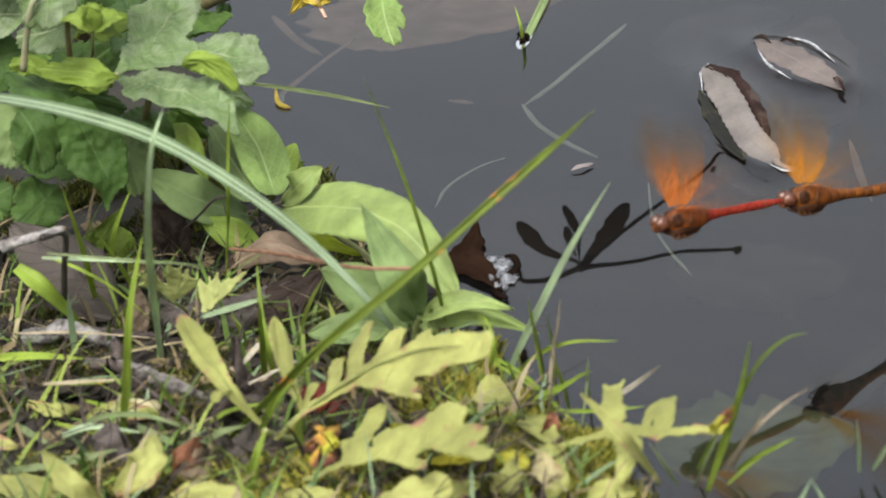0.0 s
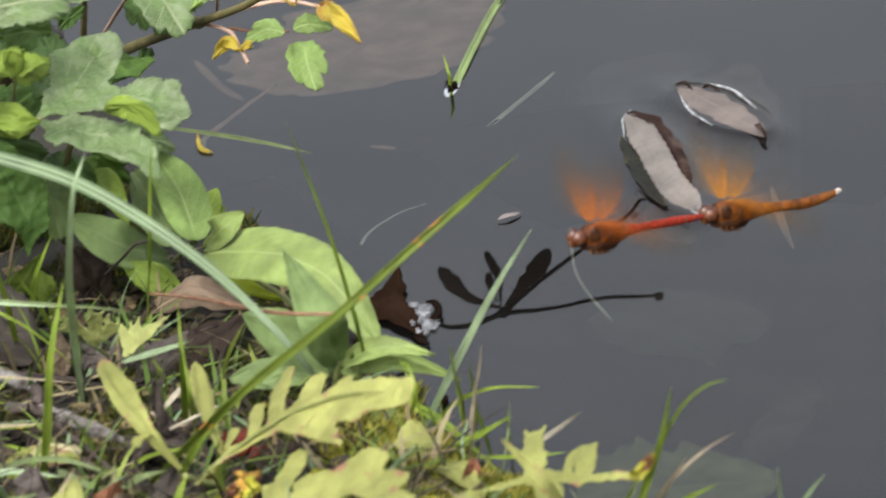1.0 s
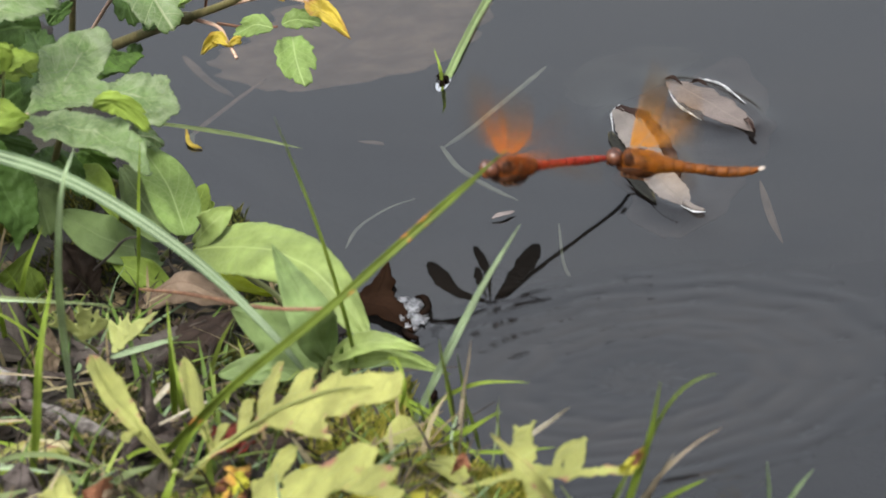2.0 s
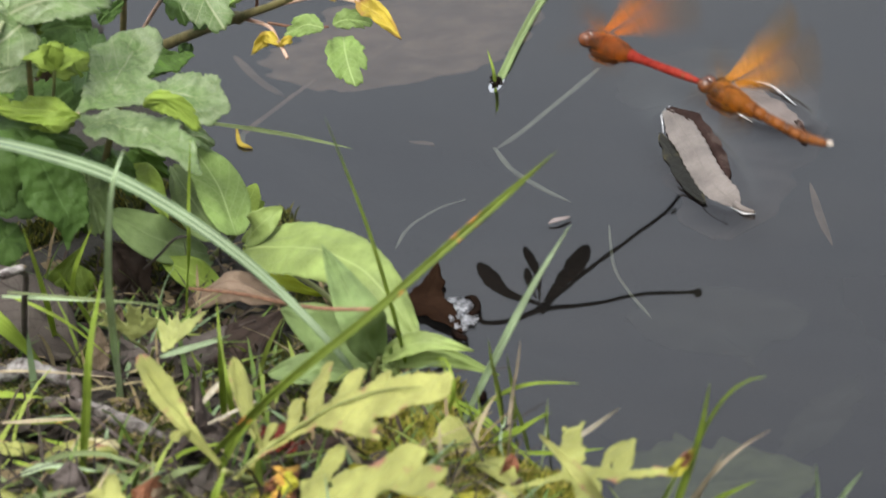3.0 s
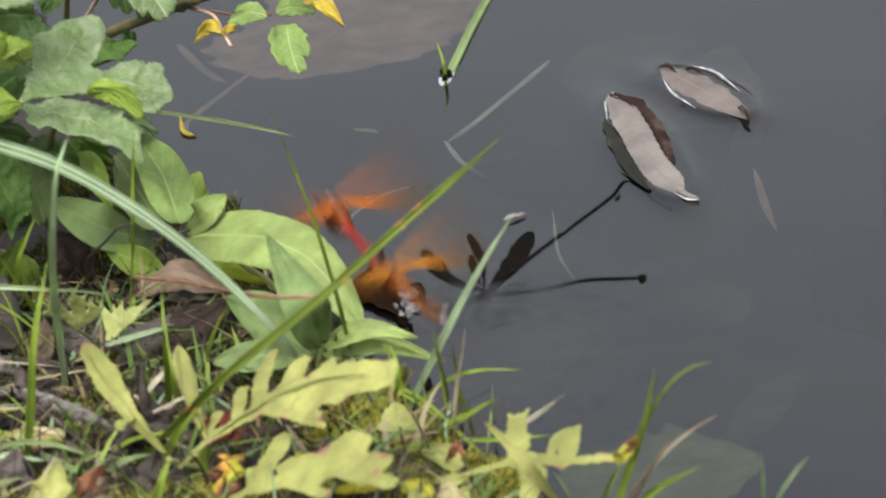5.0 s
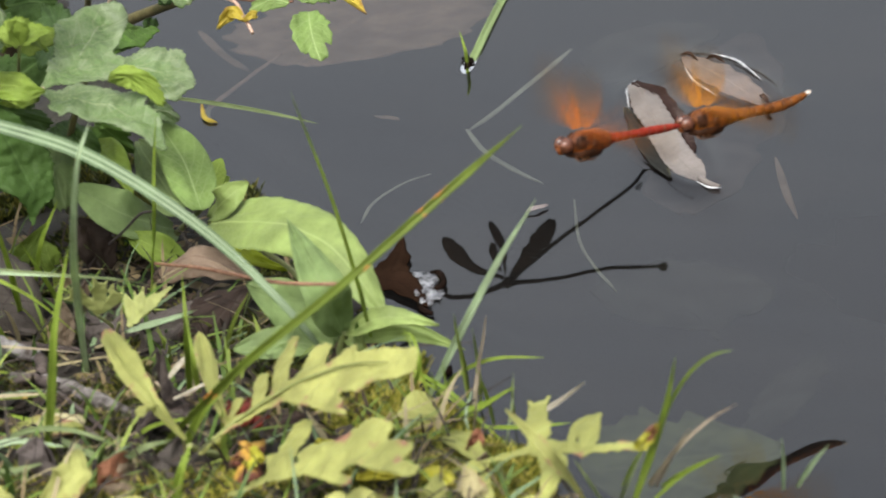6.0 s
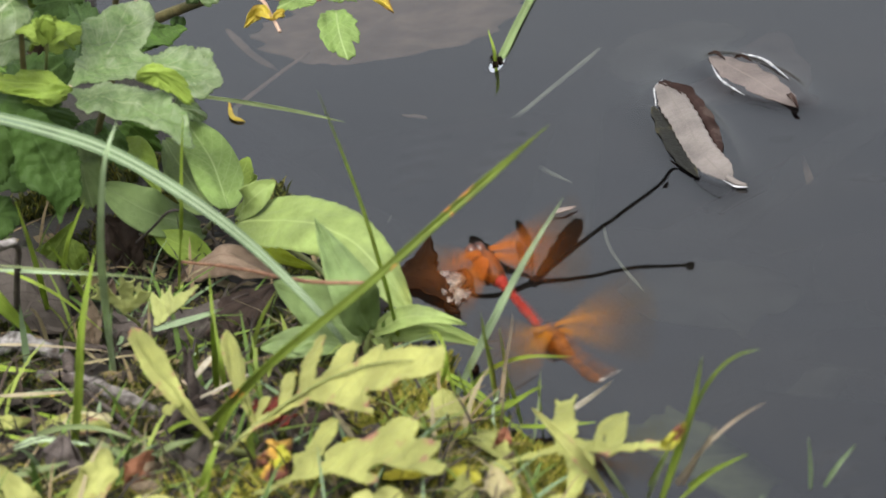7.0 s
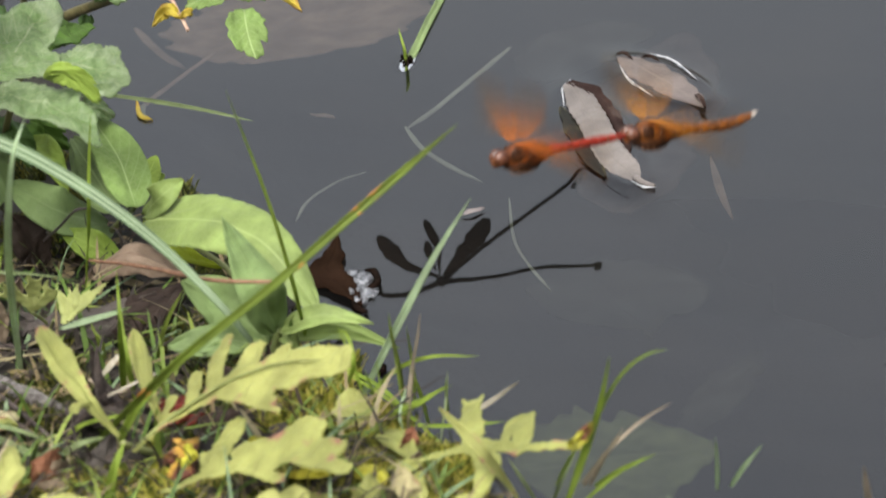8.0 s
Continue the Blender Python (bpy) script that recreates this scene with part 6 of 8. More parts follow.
add_lay("dead_leaf", "brown dead leaf under the pale leaves", ((-46.7, -147.7, 9.0), (-38.4, -157.0, 13.0), (-32.0, -155.2, 10.0)), 4.0, (0.1, -0.6, 0.8), "dead_dark", dict(cup=-0.3, wave=1.5))
add_lay("dead_leaf", "dark upright withered leaf", ((3.8, -188.0, 4.0), (4.5, -192.6, 10.0), (6.5, -194.8, 14.0)), 1.8, (0.3, -0.9, 0.2), "dead_brown", dict(cup=0.4, wave=1.2))
add_lay("dead_leaf", "grey dead leaf at the near edge", ((-105.5, -151.7, 10.0), (-99.5, -158.7, 14.0), (-94.8, -158.9, 10.0)), 4.0, (0.1, -0.6, 0.8), "dead_grey", dict(cup=-0.3, wave=1.5))
add_lay("dead_leaf", "brown dead leaf behind the herb", ((-105.9, 81.5, 30.0), (-101.9, 69.1, 40.0), (-100.4, 64.7, 46.0)), 4.0, (0.2, -0.9, 0.2), "dead_brown", dict(cup=0.2, wave=1.5))


add_lay("dead_leaf", "dark red dead leaf under the pale lobed leaf", ((-55.3, -141.3, 10.0), (-51.3, -144.3, 13.0), (-47.3, -137.3, 12.0)), 2.6, (0.1, -0.7, 0.7), "dead_red", dict(cup=-0.4, wave=1.0))
add_lay("dead_leaf", "reddish dead leaf lying in moss", ((-51.4, -145.9, 9.0), (-46.6, -149.6, 11.0), (-42.6, -145.5, 10.0)), 1.6, (0.0, -0.6, 0.8), "dead_red", dict(cup=-0.3, wave=0.8))
add_lay("dead_leaf", "yellow dead leaf with orange rim", ((-52.2, -175.3, 12.0), (-48.0, -182.8, 17.0), (-44.1, -172.0, 15.0)), 3.2, (0.1, -0.7, 0.7), "dead_orange", dict(cup=-0.3, wave=1.2))
add_lay("dead_leaf", "crumpled rust-brown dead leaf", ((-83.3, -182.6, 12.0), (-79.5, -182.9, 17.0), (-76.3, -169.8, 15.0)), 3.4, (0.2, -0.75, 0.6), "dead_rust", dict(cup=-0.5, wave=1.8))
add_lay("dead_leaf", "buff dry leaf lying on the moss", ((-103.9, -139.5, 12.0), (-94.9, -145.3, 15.0), (-86.5, -137.6, 13.0)), 3.2, (0.0, -0.6, 0.8), "dead_buff", dict(cup=-0.2, wave=1.2))
add_lay("dead_leaf", "tan dead leaf standing by the pale leaflets", ((-89.7, -67.9, 10.0), (-87.2, -74.2, 18.0), (-85.3, -75.0, 24.0)), 2.0, (0.4, -0.8, 0.3), "dead_brown", dict(cup=0.5, wave=1.0))
add_lay("dead_leaf", "dark brown dead leaf in the shade of the seedling", ((-33.2, -135.6, 8.0), (-36.6, -129.8, 12.0), (-41.6, -122.0, 14.0)), 3.6, (0.1, -0.7, 0.7), "dead_dark", dict(cup=-0.3, wave=1.6))
add_lay("dead_leaf", "rusty dead leaf among the pale leaves", ((2.4, -183.5, 8.0), (4.1, -186.0, 13.0), (5.4, -184.0, 16.0)), 2.2, (0.3, -0.85, 0.3), "dead_rust", dict(cup=0.4, wave=1.2))
add_lay("dead_leaf", "pink-flushed dying leaf in the moss", ((5.6, -215.4, 10.0), (2.8, -215.8, 14.0), (1.9, -209.8, 17.0)), 3.0, (0.1, -0.75, 0.6), "dead_pink", dict(cup=-0.2, wave=1.0))

add_lay("dead_leaf", "small yellow fallen leaf in the moss", ((-34.9, -169.4, 10.0), (-31.4, -174.5, 13.0), (-28.1, -172.0, 12.0)), 2.0, (0.1, -0.7, 0.7), "yellowed", dict(cup=-0.2, wave=1.2))
add_lay("dead_leaf", "bright yellow fallen leaf beside the orange one", ((-50.6, -181.2, 13.0), (-47.3, -186.6, 17.0), (-44.4, -187.2, 16.0)), 3.0, (0.1, -0.7, 0.7), "yellowed", dict(cup=-0.2, wave=1.2))
add_lay("dead_leaf", "yellow fallen leaf under the pale lobed leaf", ((-26.3, -189.8, 10.0), (-19.6, -197.0, 13.0), (-13.2, -197.3, 12.0)), 1.4, (0.1, -0.7, 0.7), "yellowed", dict(cup=-0.2, wave=1.2))
add_lay("dead_leaf", "folded yellow-green fallen leaf in the moss", ((-9.1, -186.7, 10.0), (-5.1, -202.1, 14.0), (-2.2, -208.9, 13.0)), 3.0, (0.1, -0.7, 0.7), "yellowed", dict(cup=-0.5, wave=1.0))
add_lay("dead_leaf", "small yellow fallen leaf at the near edge", ((-53.0, -176.9, 9.0), (-50.1, -182.4, 12.0), (-47.6, -182.2, 11.0)), 1.6, (0.1, -0.7, 0.7), "yellowed", dict(cup=-0.2, wave=1.2))
add_lay("dead_leaf", "grey dead leaf propped in the moss", ((-101.1, -167.1, 10.0), (-97.9, -168.9, 16.0), (-96.9, -165.0, 20.0)), 5.0, (0.1, -0.7, 0.7), "dead_grey", dict(cup=-0.3, wave=1.5))
add_lay("dead_leaf", "buff dry leaf under the curved blade", ((-102.6, -139.4, 12.0), (-94.0, -145.4, 15.0), (-86.1, -143.4, 14.0)), 3.2, (0.1, -0.7, 0.7), "dead_buff", dict(cup=-0.2, wave=1.2))
add_lay("dead_leaf", "purple-grey dead leaf behind the pale leaf", ((-72.1, -174.1, 9.0), (-67.0, -173.4, 13.0), (-63.9, -165.9, 16.0)), 3.4, (0.1, -0.7, 0.7), "dead_grey", dict(cup=-0.3, wave=1.6))
add_lay("dead_leaf", "tan dead leaf standing beside the striped blade", ((-91.8, -85.4, 10.0), (-91.4, -83.8, 16.0), (-91.1, -82.1, 22.0)), 2.6, (0.1, -0.7, 0.7), "dead_brown", dict(cup=-0.4, wave=1.2))
add_lay("dead_leaf", "grey dead leaf lying under the tan one", ((-80.1, -79.0, 9.0), (-68.5, -83.8, 13.0), (-52.7, -75.6, 16.0)), 4.6, (0.1, -0.7, 0.7), "dead_grey", dict(cup=-0.3, wave=2.0))
add_lay("dead_leaf", "small ochre curled leaf end on the water", ((-57.3, 116.4, 0.6), (-56.4, 103.1, 1.0), (-53.4, 99.0, 0.6)), 0.7, (0.1, -0.7, 0.7), "withered", dict(cup=-0.5, wave=0.4))


def add_stick(label, pts, radii, mat, rough):
    whole("stick", tube(bmesh.new(), pts, radii, n=40, sides=10, rough=rough, seed=len(label)), mat, pts[0], label, "stick", "sticks on the bank")


add_stick("pale grey weathered stick on the bank", ((-119.7, -85.5, 14.0), (-114.0, -88.6, 15.0), (-110.0, -88.8, 16.0), (-104.2, -92.1, 15.0), (-98.1, -94.4, 13.0)), [2.0, 2.0, 2.4, 2.0, 1.8], "bark", 0.3)
add_stick("thin brown stick lying behind the grey one", ((-110.4, -76.6, 12.0), (-97.8, -85.0, 12.0), (-85.4, -89.9, 11.0)), [0.9, 0.9, 0.8], "bark_dark", 0.25)
add_stick("mottled grey stick half buried in litter", ((-104.5, -104.1, 12.0), (-93.7, -111.6, 12.0), (-83.9, -125.5, 12.0), (-70.7, -140.5, 10.0)), [1.6, 2.0, 1.9, 1.5], "bark_mid", 0.35)
add_stick("dark stub joining two grey sticks", ((-97.6, -95.4, 13.0), (-97.0, -103.2, 13.0), (-97.9, -109.4, 12.0)), [1.5, 1.6, 1.5], "bark_dark", 0.35)
add_stick("short dark forked stick", ((-62.6, -138.1, 12.0), (-66.6, -137.2, 18.0), (-67.2, -142.0, 24.0), (-67.0, -145.0, 30.0)), [1.6, 1.4, 1.0, 0.5], "bark_dark", 0.3)
add_stick("dark broken stick in the litter", ((-75.8, -153.2, 10.0), (-71.5, -151.7, 14.0), (-67.2, -147.3, 16.0)), [1.4, 1.6, 1.4], "bark_dark", 0.35)
add_stick("white straw stalk lying in the litter", ((-64.8, -146.7, 18.0), (-57.8, -145.4, 20.0), (-53.0, -146.3, 22.0)), [0.35, 0.4, 0.35], "pale_straw", 0.2)
add_stick("thin reddish stem lying over the seedling", ((-68.4, -69.0, 24.0), (-54.6, -99.6, 32.0), (-36.8, -152.6, 46.0), (-20.9, -170.2, 50.0)), [0.4, 0.45, 0.5, 0.45], "stem_red", 0.2)
add_stick("thin black bent stalk", ((-109.9, -78.2, 14.0), (-106.7, -98.4, 36.0), (-105.2, -104.7, 46.0), (-109.9, -116.2, 50.0)), [0.8, 0.8, 0.8, 0.8], "black_stalk", 0.2)
add_stick("pale grey bent stalk end leaning over the dead leaf", ((-120.0, -107.9, 46.0), (-112.0, -112.6, 49.0), (-104.7, -111.7, 50.0)), [1.5, 1.2, 0.8], "bark", 0.25)
add_stick("thin dark stalk by the ovate leaf", ((-79.8, -40.1, 20.0), (-74.5, -58.7, 30.0), (-70.1, -65.8, 36.0), (-66.7, -65.0, 36.0)), [0.35, 0.35, 0.35, 0.3], "black_stalk", 0.2)
add_stick("thin brown twig in the litter", ((-92.0, -132.3, 12.0), (-85.1, -148.2, 13.0), (-78.8, -155.8, 10.0)), [0.5, 0.5, 0.4], "bark_dark", 0.2)

add_stick("dark torn stick end standing in the litter", ((-63.3, -143.4, 12.0), (-66.1, -144.8, 18.0), (-66.3, -145.4, 24.0), (-65.8, -145.5, 30.0)), [2.2, 1.6, 0.9, 0.4], "bark_dark", 0.35)
add_stick("dark rotten wood in the litter", ((-74.3, -139.7, 12.0), (-68.0, -147.9, 14.0), (-61.6, -147.6, 12.0)), [1.8, 3.0, 2.0], "bark_dark", 0.45)
add_stick("thin dark twig crossing the moss", ((-93.2, -119.3, 13.0), (-85.5, -141.0, 14.0), (-79.3, -155.1, 13.0), (-75.8, -160.2, 11.0)), [0.4, 0.6, 0.5, 0.4], "bark_dark", 0.25)
add_stick("short grey twig in the litter", ((-102.8, -107.7, 13.0), (-97.5, -112.9, 14.0), (-93.2, -116.3, 13.0)), [1.2, 1.5, 1.2], "bark_dark", 0.30)

# ---- on and in the water ----
def floating_leaf_boat():
    """A dead leaf folded like a boat: a pale dry strip, a dark strip for its shadow and reflection, one half under
    water.
    """
    root = thing("floating_leaf", (65.5, 44.2, -0.45), "boat-shaped dead leaf floating, pale grey top, olive half and painted shadow strip", "leaf", "floating leaves")
    dry = ((58.8, 83.8, 1.7), (62.3, 52.6, 2.1), (65.7, 22.8, 1.7), (71.3, 2.2, 1.1))
    part("dry_top", leaf(dry, 4.2, (-0.12, -0.3, 0.95), kind="strap", ragged=0.08, wave=0.5, nu=64, nv=8, teeth=17, bite=0.12, seed=81, thick=0.3), "float_top", root)
    # dark sheet standing in for shadow and reflection beside the dry top
    part("turned_up_side", leaf(((58.6, 84.7, 1.7), (64.7, 67.4, 2.0), (67.8, 45.4, 1.6), (69.4, 17.9, 1.0)), 2.9, (-0.2, -0.4, 0.9), kind="strap", ragged=0.4, wave=1.0, nu=48, nv=6, teeth=12, bite=0.1, seed=82, thick=0.3), "float_dark", root, "dark strip painted as the leaf's shadow and reflection")
    part("sunken_side", leaf(((55.2, 67.5, 1.0), (57.6, 45.9, 1.2), (60.1, 23.8, 1.1), (62.8, 9.0, 1.0)), 2.7, (0.1, -0.1, 1), kind="oval", ragged=0.45, wave=0.3, nu=40, nv=6, seed=83, thick=0.2), "float_olive", root, "dark olive half lying in the water")
    part("leaf_stalk", tube(bmesh.new(), [(70.3, 4.1, 1.5), (72.5, -0.6, 1.3), (74.7, -2.0, 0.9)], [0.9, 0.8, 0.5], n=8), "float_top", root)
    # pale tubes painted as the bright glint along the rim
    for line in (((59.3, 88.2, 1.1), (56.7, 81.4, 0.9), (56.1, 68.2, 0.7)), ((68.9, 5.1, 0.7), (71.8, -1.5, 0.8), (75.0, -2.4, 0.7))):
        part("wet_rim", tube(bmesh.new(), line, [0.1, 0.38, 0.1], n=12, sides=6, rough=0.9, seed=5), "wet_rim", root, "pale tube standing in for the glint along the rim")
    root.location.z = 0.0


floating_leaf_boat()


def floating_leaf_flat():
    root = thing("floating_leaf", (83.1, 81.1, -0.45), "small flat grey dead leaf floating, pale painted glint along its edge", "leaf", "floating leaves")
    part("blade", leaf(((73.5, 102.6, 1.1), (83.0, 79.6, 1.2), (92.5, 53.8, 1.1)), 5.4, (0, -0.15, 1), kind="oval", ragged=0.3, wave=0.3, nu=48, nv=8, teeth=11, bite=0.08, seed=84, thick=0.3), "float_flat", root)
    for a, b, h in (((72.7, 103.2, 1.5), (76.8, 96.1, 1.9), 0.5), ((79.0, 96.7, 1.7), (83.7, 91.4, 1.9), 0.5), ((90.6, 62.0, 1.7), (92.6, 51.4, 1.6), 0.7)):
        mid = (Vector(a) + Vector(b)) / 2 + Vector((0, 0, 1.2))
        part("curled_rim", leaf((a, mid, b), h, (0.1, -0.9, 0.4), kind="oval", ragged=0.4, wave=0.5, nu=16, nv=3, seed=int(a[0])), "float_dark", root, "dark curled edge")
    # glint on the far and near edges, added as pale tubes
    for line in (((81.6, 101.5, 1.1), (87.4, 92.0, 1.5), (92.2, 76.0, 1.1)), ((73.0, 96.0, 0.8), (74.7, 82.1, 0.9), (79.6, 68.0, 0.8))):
        part("wet_rim", tube(bmesh.new(), line, [0.1, 0.3, 0.42, 0.3, 0.1], n=20, sides=8, rough=0.9, seed=6), "wet_rim", root, "pale tube standing in for the glint along the rim")
    root.location.z = 0.0


floating_leaf_flat()

sprout = thing("water_sprout", (15.1, 127.2, 0.0), "pale green blade floating half sunk, with a side shoot", "plant")
part("blade", leaf(((15.0, 127.2, -1.0), (17.8, 133.8, 0.9), (22.8, 156.5, 1.2), (30.1, 188.2, 0.9), (35.5, 205.8, 0.5)), 1.1, (0.3, -0.8, 0.4), kind="strap", nu=40, nv=3, fold=0.3, seed=85), "sprout", sprout)
part("side_shoot", leaf(((15.0, 127.2, -1.0), (14.9, 124.0, 5.0), (14.0, 128.5, 9.5)), 0.5, CAM, kind="grass", nu=20, nv=2, fold=0.2, seed=86), "grass", sprout)
# near-black strokes standing in for the dark reflection round the sprout's base
for k in range(9):
    way = Vector((math.cos(k * 2.4), 2.6 * math.sin(k * 2.4), 0)) * (1.6 + 0.25 * (k % 4))
    stroke_at = Vector((15.3, 129.0, 0.2))
    part("rootlet", tube(bmesh.new(), [stroke_at, stroke_at + way * 0.6 + Vector((0, 0, 0.4)), stroke_at + way * 1.2 - Vector((0, 0, 0.3))], [0.45, 0.4, 0.12], n=8, sides=6, rough=0.5, seed=k), "wet_black", sprout)
# shorter strokes painting the dark reflection by the blade's far end
for k in range(5):
    knot = Vector((31.5 + 0.8 * (k % 3), 193.0 + 2.5 * k, 0.4))
    part("rootlet", tube(bmesh.new(), [knot, knot + Vector((1.6 - 0.7 * k, 3.0 - k, 0.3))], [0.35, 0.1], n=4, sides=5, rough=0.4, seed=k), "wet_black", sprout)


def raised_film(line, reach, height):
    """Water drawn up along a floating stalk: a low skirt that ends just under the surface."""
    bm = bmesh.new()
    pts = curve(line, 30)
    rows = []
    for i, p in enumerate(pts):
        tan = (pts[min(30, i + 1)] - pts[max(0, i - 1)]).normalized()
        side = tan.cross(Vector((0, 0, 1))).normalized()
        grow = math.sin(math.pi * (0.06 + 0.88 * i / 30)) ** 0.5
        rows.append([bm.verts.new(Vector((p.x, p.y, 0)) + side * (j / 12 * reach * grow) + Vector((0, 0, height * grow * math.exp(-abs(j) / 12 * 3.2) - 0.045 * height - 0.01))) for j in range(-12, 13)])
    for a, b in zip(rows, rows[1:]):
        for j in range(24):
            bm.faces.new((a[j], b[j], b[j + 1], a[j + 1]))
    return bm


part("raised_water", raised_film(((14.0, 119.5, 0), (15.2, 126.0, 0), (17.5, 135.0, 0)), 3.2, 0.09), "ripple", sprout, "bright water drawn up along the blade")
# the things afloat drift slowly towards the bank
DRIFT_ROWS = [(0.0, -4.0, 5.0), (0.5, -3.5, 3.8), (1.0, -2.5, 2.6), (2.5, -1.6, 2.8), (3.5, -0.5, 0.9), (4.5, 0.3, -1.6), (5.0, 0.4, -3.6), (6.5, 0.6, -4.2), (8.0, 1.4, -4.0)]
ADRIFT = [sprout]

scrap = whole("floating_scrap", leaf(((23.0, 3.9, 0.8), (26.0, 5.1, 1.2), (29.0, 6.9, 0.8)), 0.9, (0, -0.2, 1), kind="oval", wave=0.4, nu=16, nv=3, seed=87), "float_top", (26.0, 7.1, 0.5), "tiny pale scrap of leaf floating on the water", "leaf")
SCRAP_ROWS = [(0.0, (21.5, 23.6, 0.5)), (2.5, (24.5, 15.5, 0.5)), (5.0, (27.5, 5.2, 0.5)), (6.5, (27.7, 0.8, 0.5)), (8.0, (27.9, -1.4, 0.5))]

# thin things lying just under the surface

def add_lay_b(name, label, pts, half, mat, kind):
    ob = whole(name, leaf(pts, half, UP, kind=kind, nu=30, nv=3, wave=0.3, seed=int(half * 40) + len(label), thick=0.15), mat, pts[0], label, "grass", "things in the water")
    if "pale bent" in label:
        ADRIFT.append(ob)


add_lay_b("drowned_grass", "pale bent grass blade just under the surface", ((43.8, 130.5, -0.4), (34.3, 112.0, -0.4), (21.5, 87.7, -0.4), (12.5, 73.6, -0.4)), 0.85, "sunk_pale", "strap")
add_lay_b("drowned_grass", "pale bent end of a blade under the surface", ((12.3, 75.8, -0.5), (16.2, 59.8, -1.5), (22.8, 47.1, -3.0), (30.3, 38.3, -5.0)), 0.75, "sunk_pale", "strap")
add_lay_b("drowned_grass", "curved pale thread of grass on the surface", ((1.9, 39.4, -0.3), (-5.7, 34.3, -0.3), (-13.5, 23.8, -0.5), (-17.6, 10.3, -1.0)), 0.5, "sunk_pale", "strap")
add_lay_b("drowned_twig", "brownish stalk slanting under the surface", ((-34.8, 153.6, -0.6), (-43.8, 138.2, -0.8), (-53.4, 119.9, -0.8), (-55.7, 113.6, -0.6)), 0.8, "sunk_brown", "strap")
add_lay_b("drowned_grass", "pale curled tip under the surface", ((-55.3, 116.3, -0.6), (-56.3, 108.5, -0.4), (-54.9, 100.5, -0.4)), 1.1, "sunk_pale", "oval")
add_lay_b("drowned_grass", "faint pale blade deep in the water", ((-58.5, 223.3, -14.0), (-52.4, 200.4, -14.0), (-44.7, 181.3, -14.0)), 1.2, "sunk_brown", "strap")
add_lay_b("drowned_straw", "thin pale thread under the surface", ((37.6, 7.2, -0.5), (37.1, -22.7, -1.0), (40.1, -41.7, -2.0), (44.1, -54.1, -4.0)), 0.4, "sunk_pale", "strap")
add_lay_b("drowned_grass", "short pale sliver under the surface", ((91.6, 35.6, -6.0), (91.9, 9.1, -6.0), (93.2, -10.1, -7.0)), 1.1, "sunk_brown", "oval")
add_lay_b("drowned_grass", "faint pale sliver in the deep water", ((-11.1, 94.2, -1.5), (-7.4, 91.8, -1.5), (-4.5, 88.8, -1.5)), 1.2, "sunk_brown", "oval")

for label, pts, half, mat in (
    ("large brown leaf lying under the surface", ((-29.9, 157.8, -6.0), (-9.7, 201.0, -8.0), (22.1, 259.8, -9.0)), 38, "sunk_brown"),
    ("round greenish leaf under the surface", ((28.4, -162.1, -7.0), (49.8, -159.7, -8.0), (75.5, -155.2, -9.0)), 34, "sunk_green"),
    ("pale drowned leaf in the deep water", ((43.7, -46.2, -13.0), (61.3, -37.7, -14.0), (84.0, -39.2, -15.0)), 30, "sunk_faint"),
    ("long brown leaf under the surface", ((65.6, 10.0, -9.0), (78.9, 86.7, -11.0), (94.0, 156.1, -12.0)), 20, "sunk_purple"),
    ("drowned leaf in the deep water", ((69.6, -142.1, -12.0), (80.3, -113.6, -13.0), (92.6, -84.7, -14.0)), 7, "sunk_faint"),
    ("faint drowned leaf in the deep water", ((52.8, 134.1, -14.0), (69.1, 165.0, -15.0), (86.7, 168.0, -15.0)), 18, "sunk_faint"),
):
    whole("sunken_leaf", leaf(pts, half, UP, kind="oval", nu=36, nv=8, wave=0.9, ragged=0.4, teeth=5, bite=0.08, seed=int(half * 7), thick=0.3), mat, pts[1], label, "leaf", "drowned leaves")


TWIG_Y = 150.0


def hung(x, y):
    """The place, on the upright plane of the overhanging twig, whose mirror image lies at x, y of the water."""
    k = (TWIG_Y - EYE[1] * 1000) / (y - EYE[1] * 1000)
    return Vector((EYE[0] * 1000 + (x - EYE[0] * 1000) * k, TWIG_Y + 2.0 * math.sin(x * 0.2), EYE[2] * 1000 * (k - 1)))


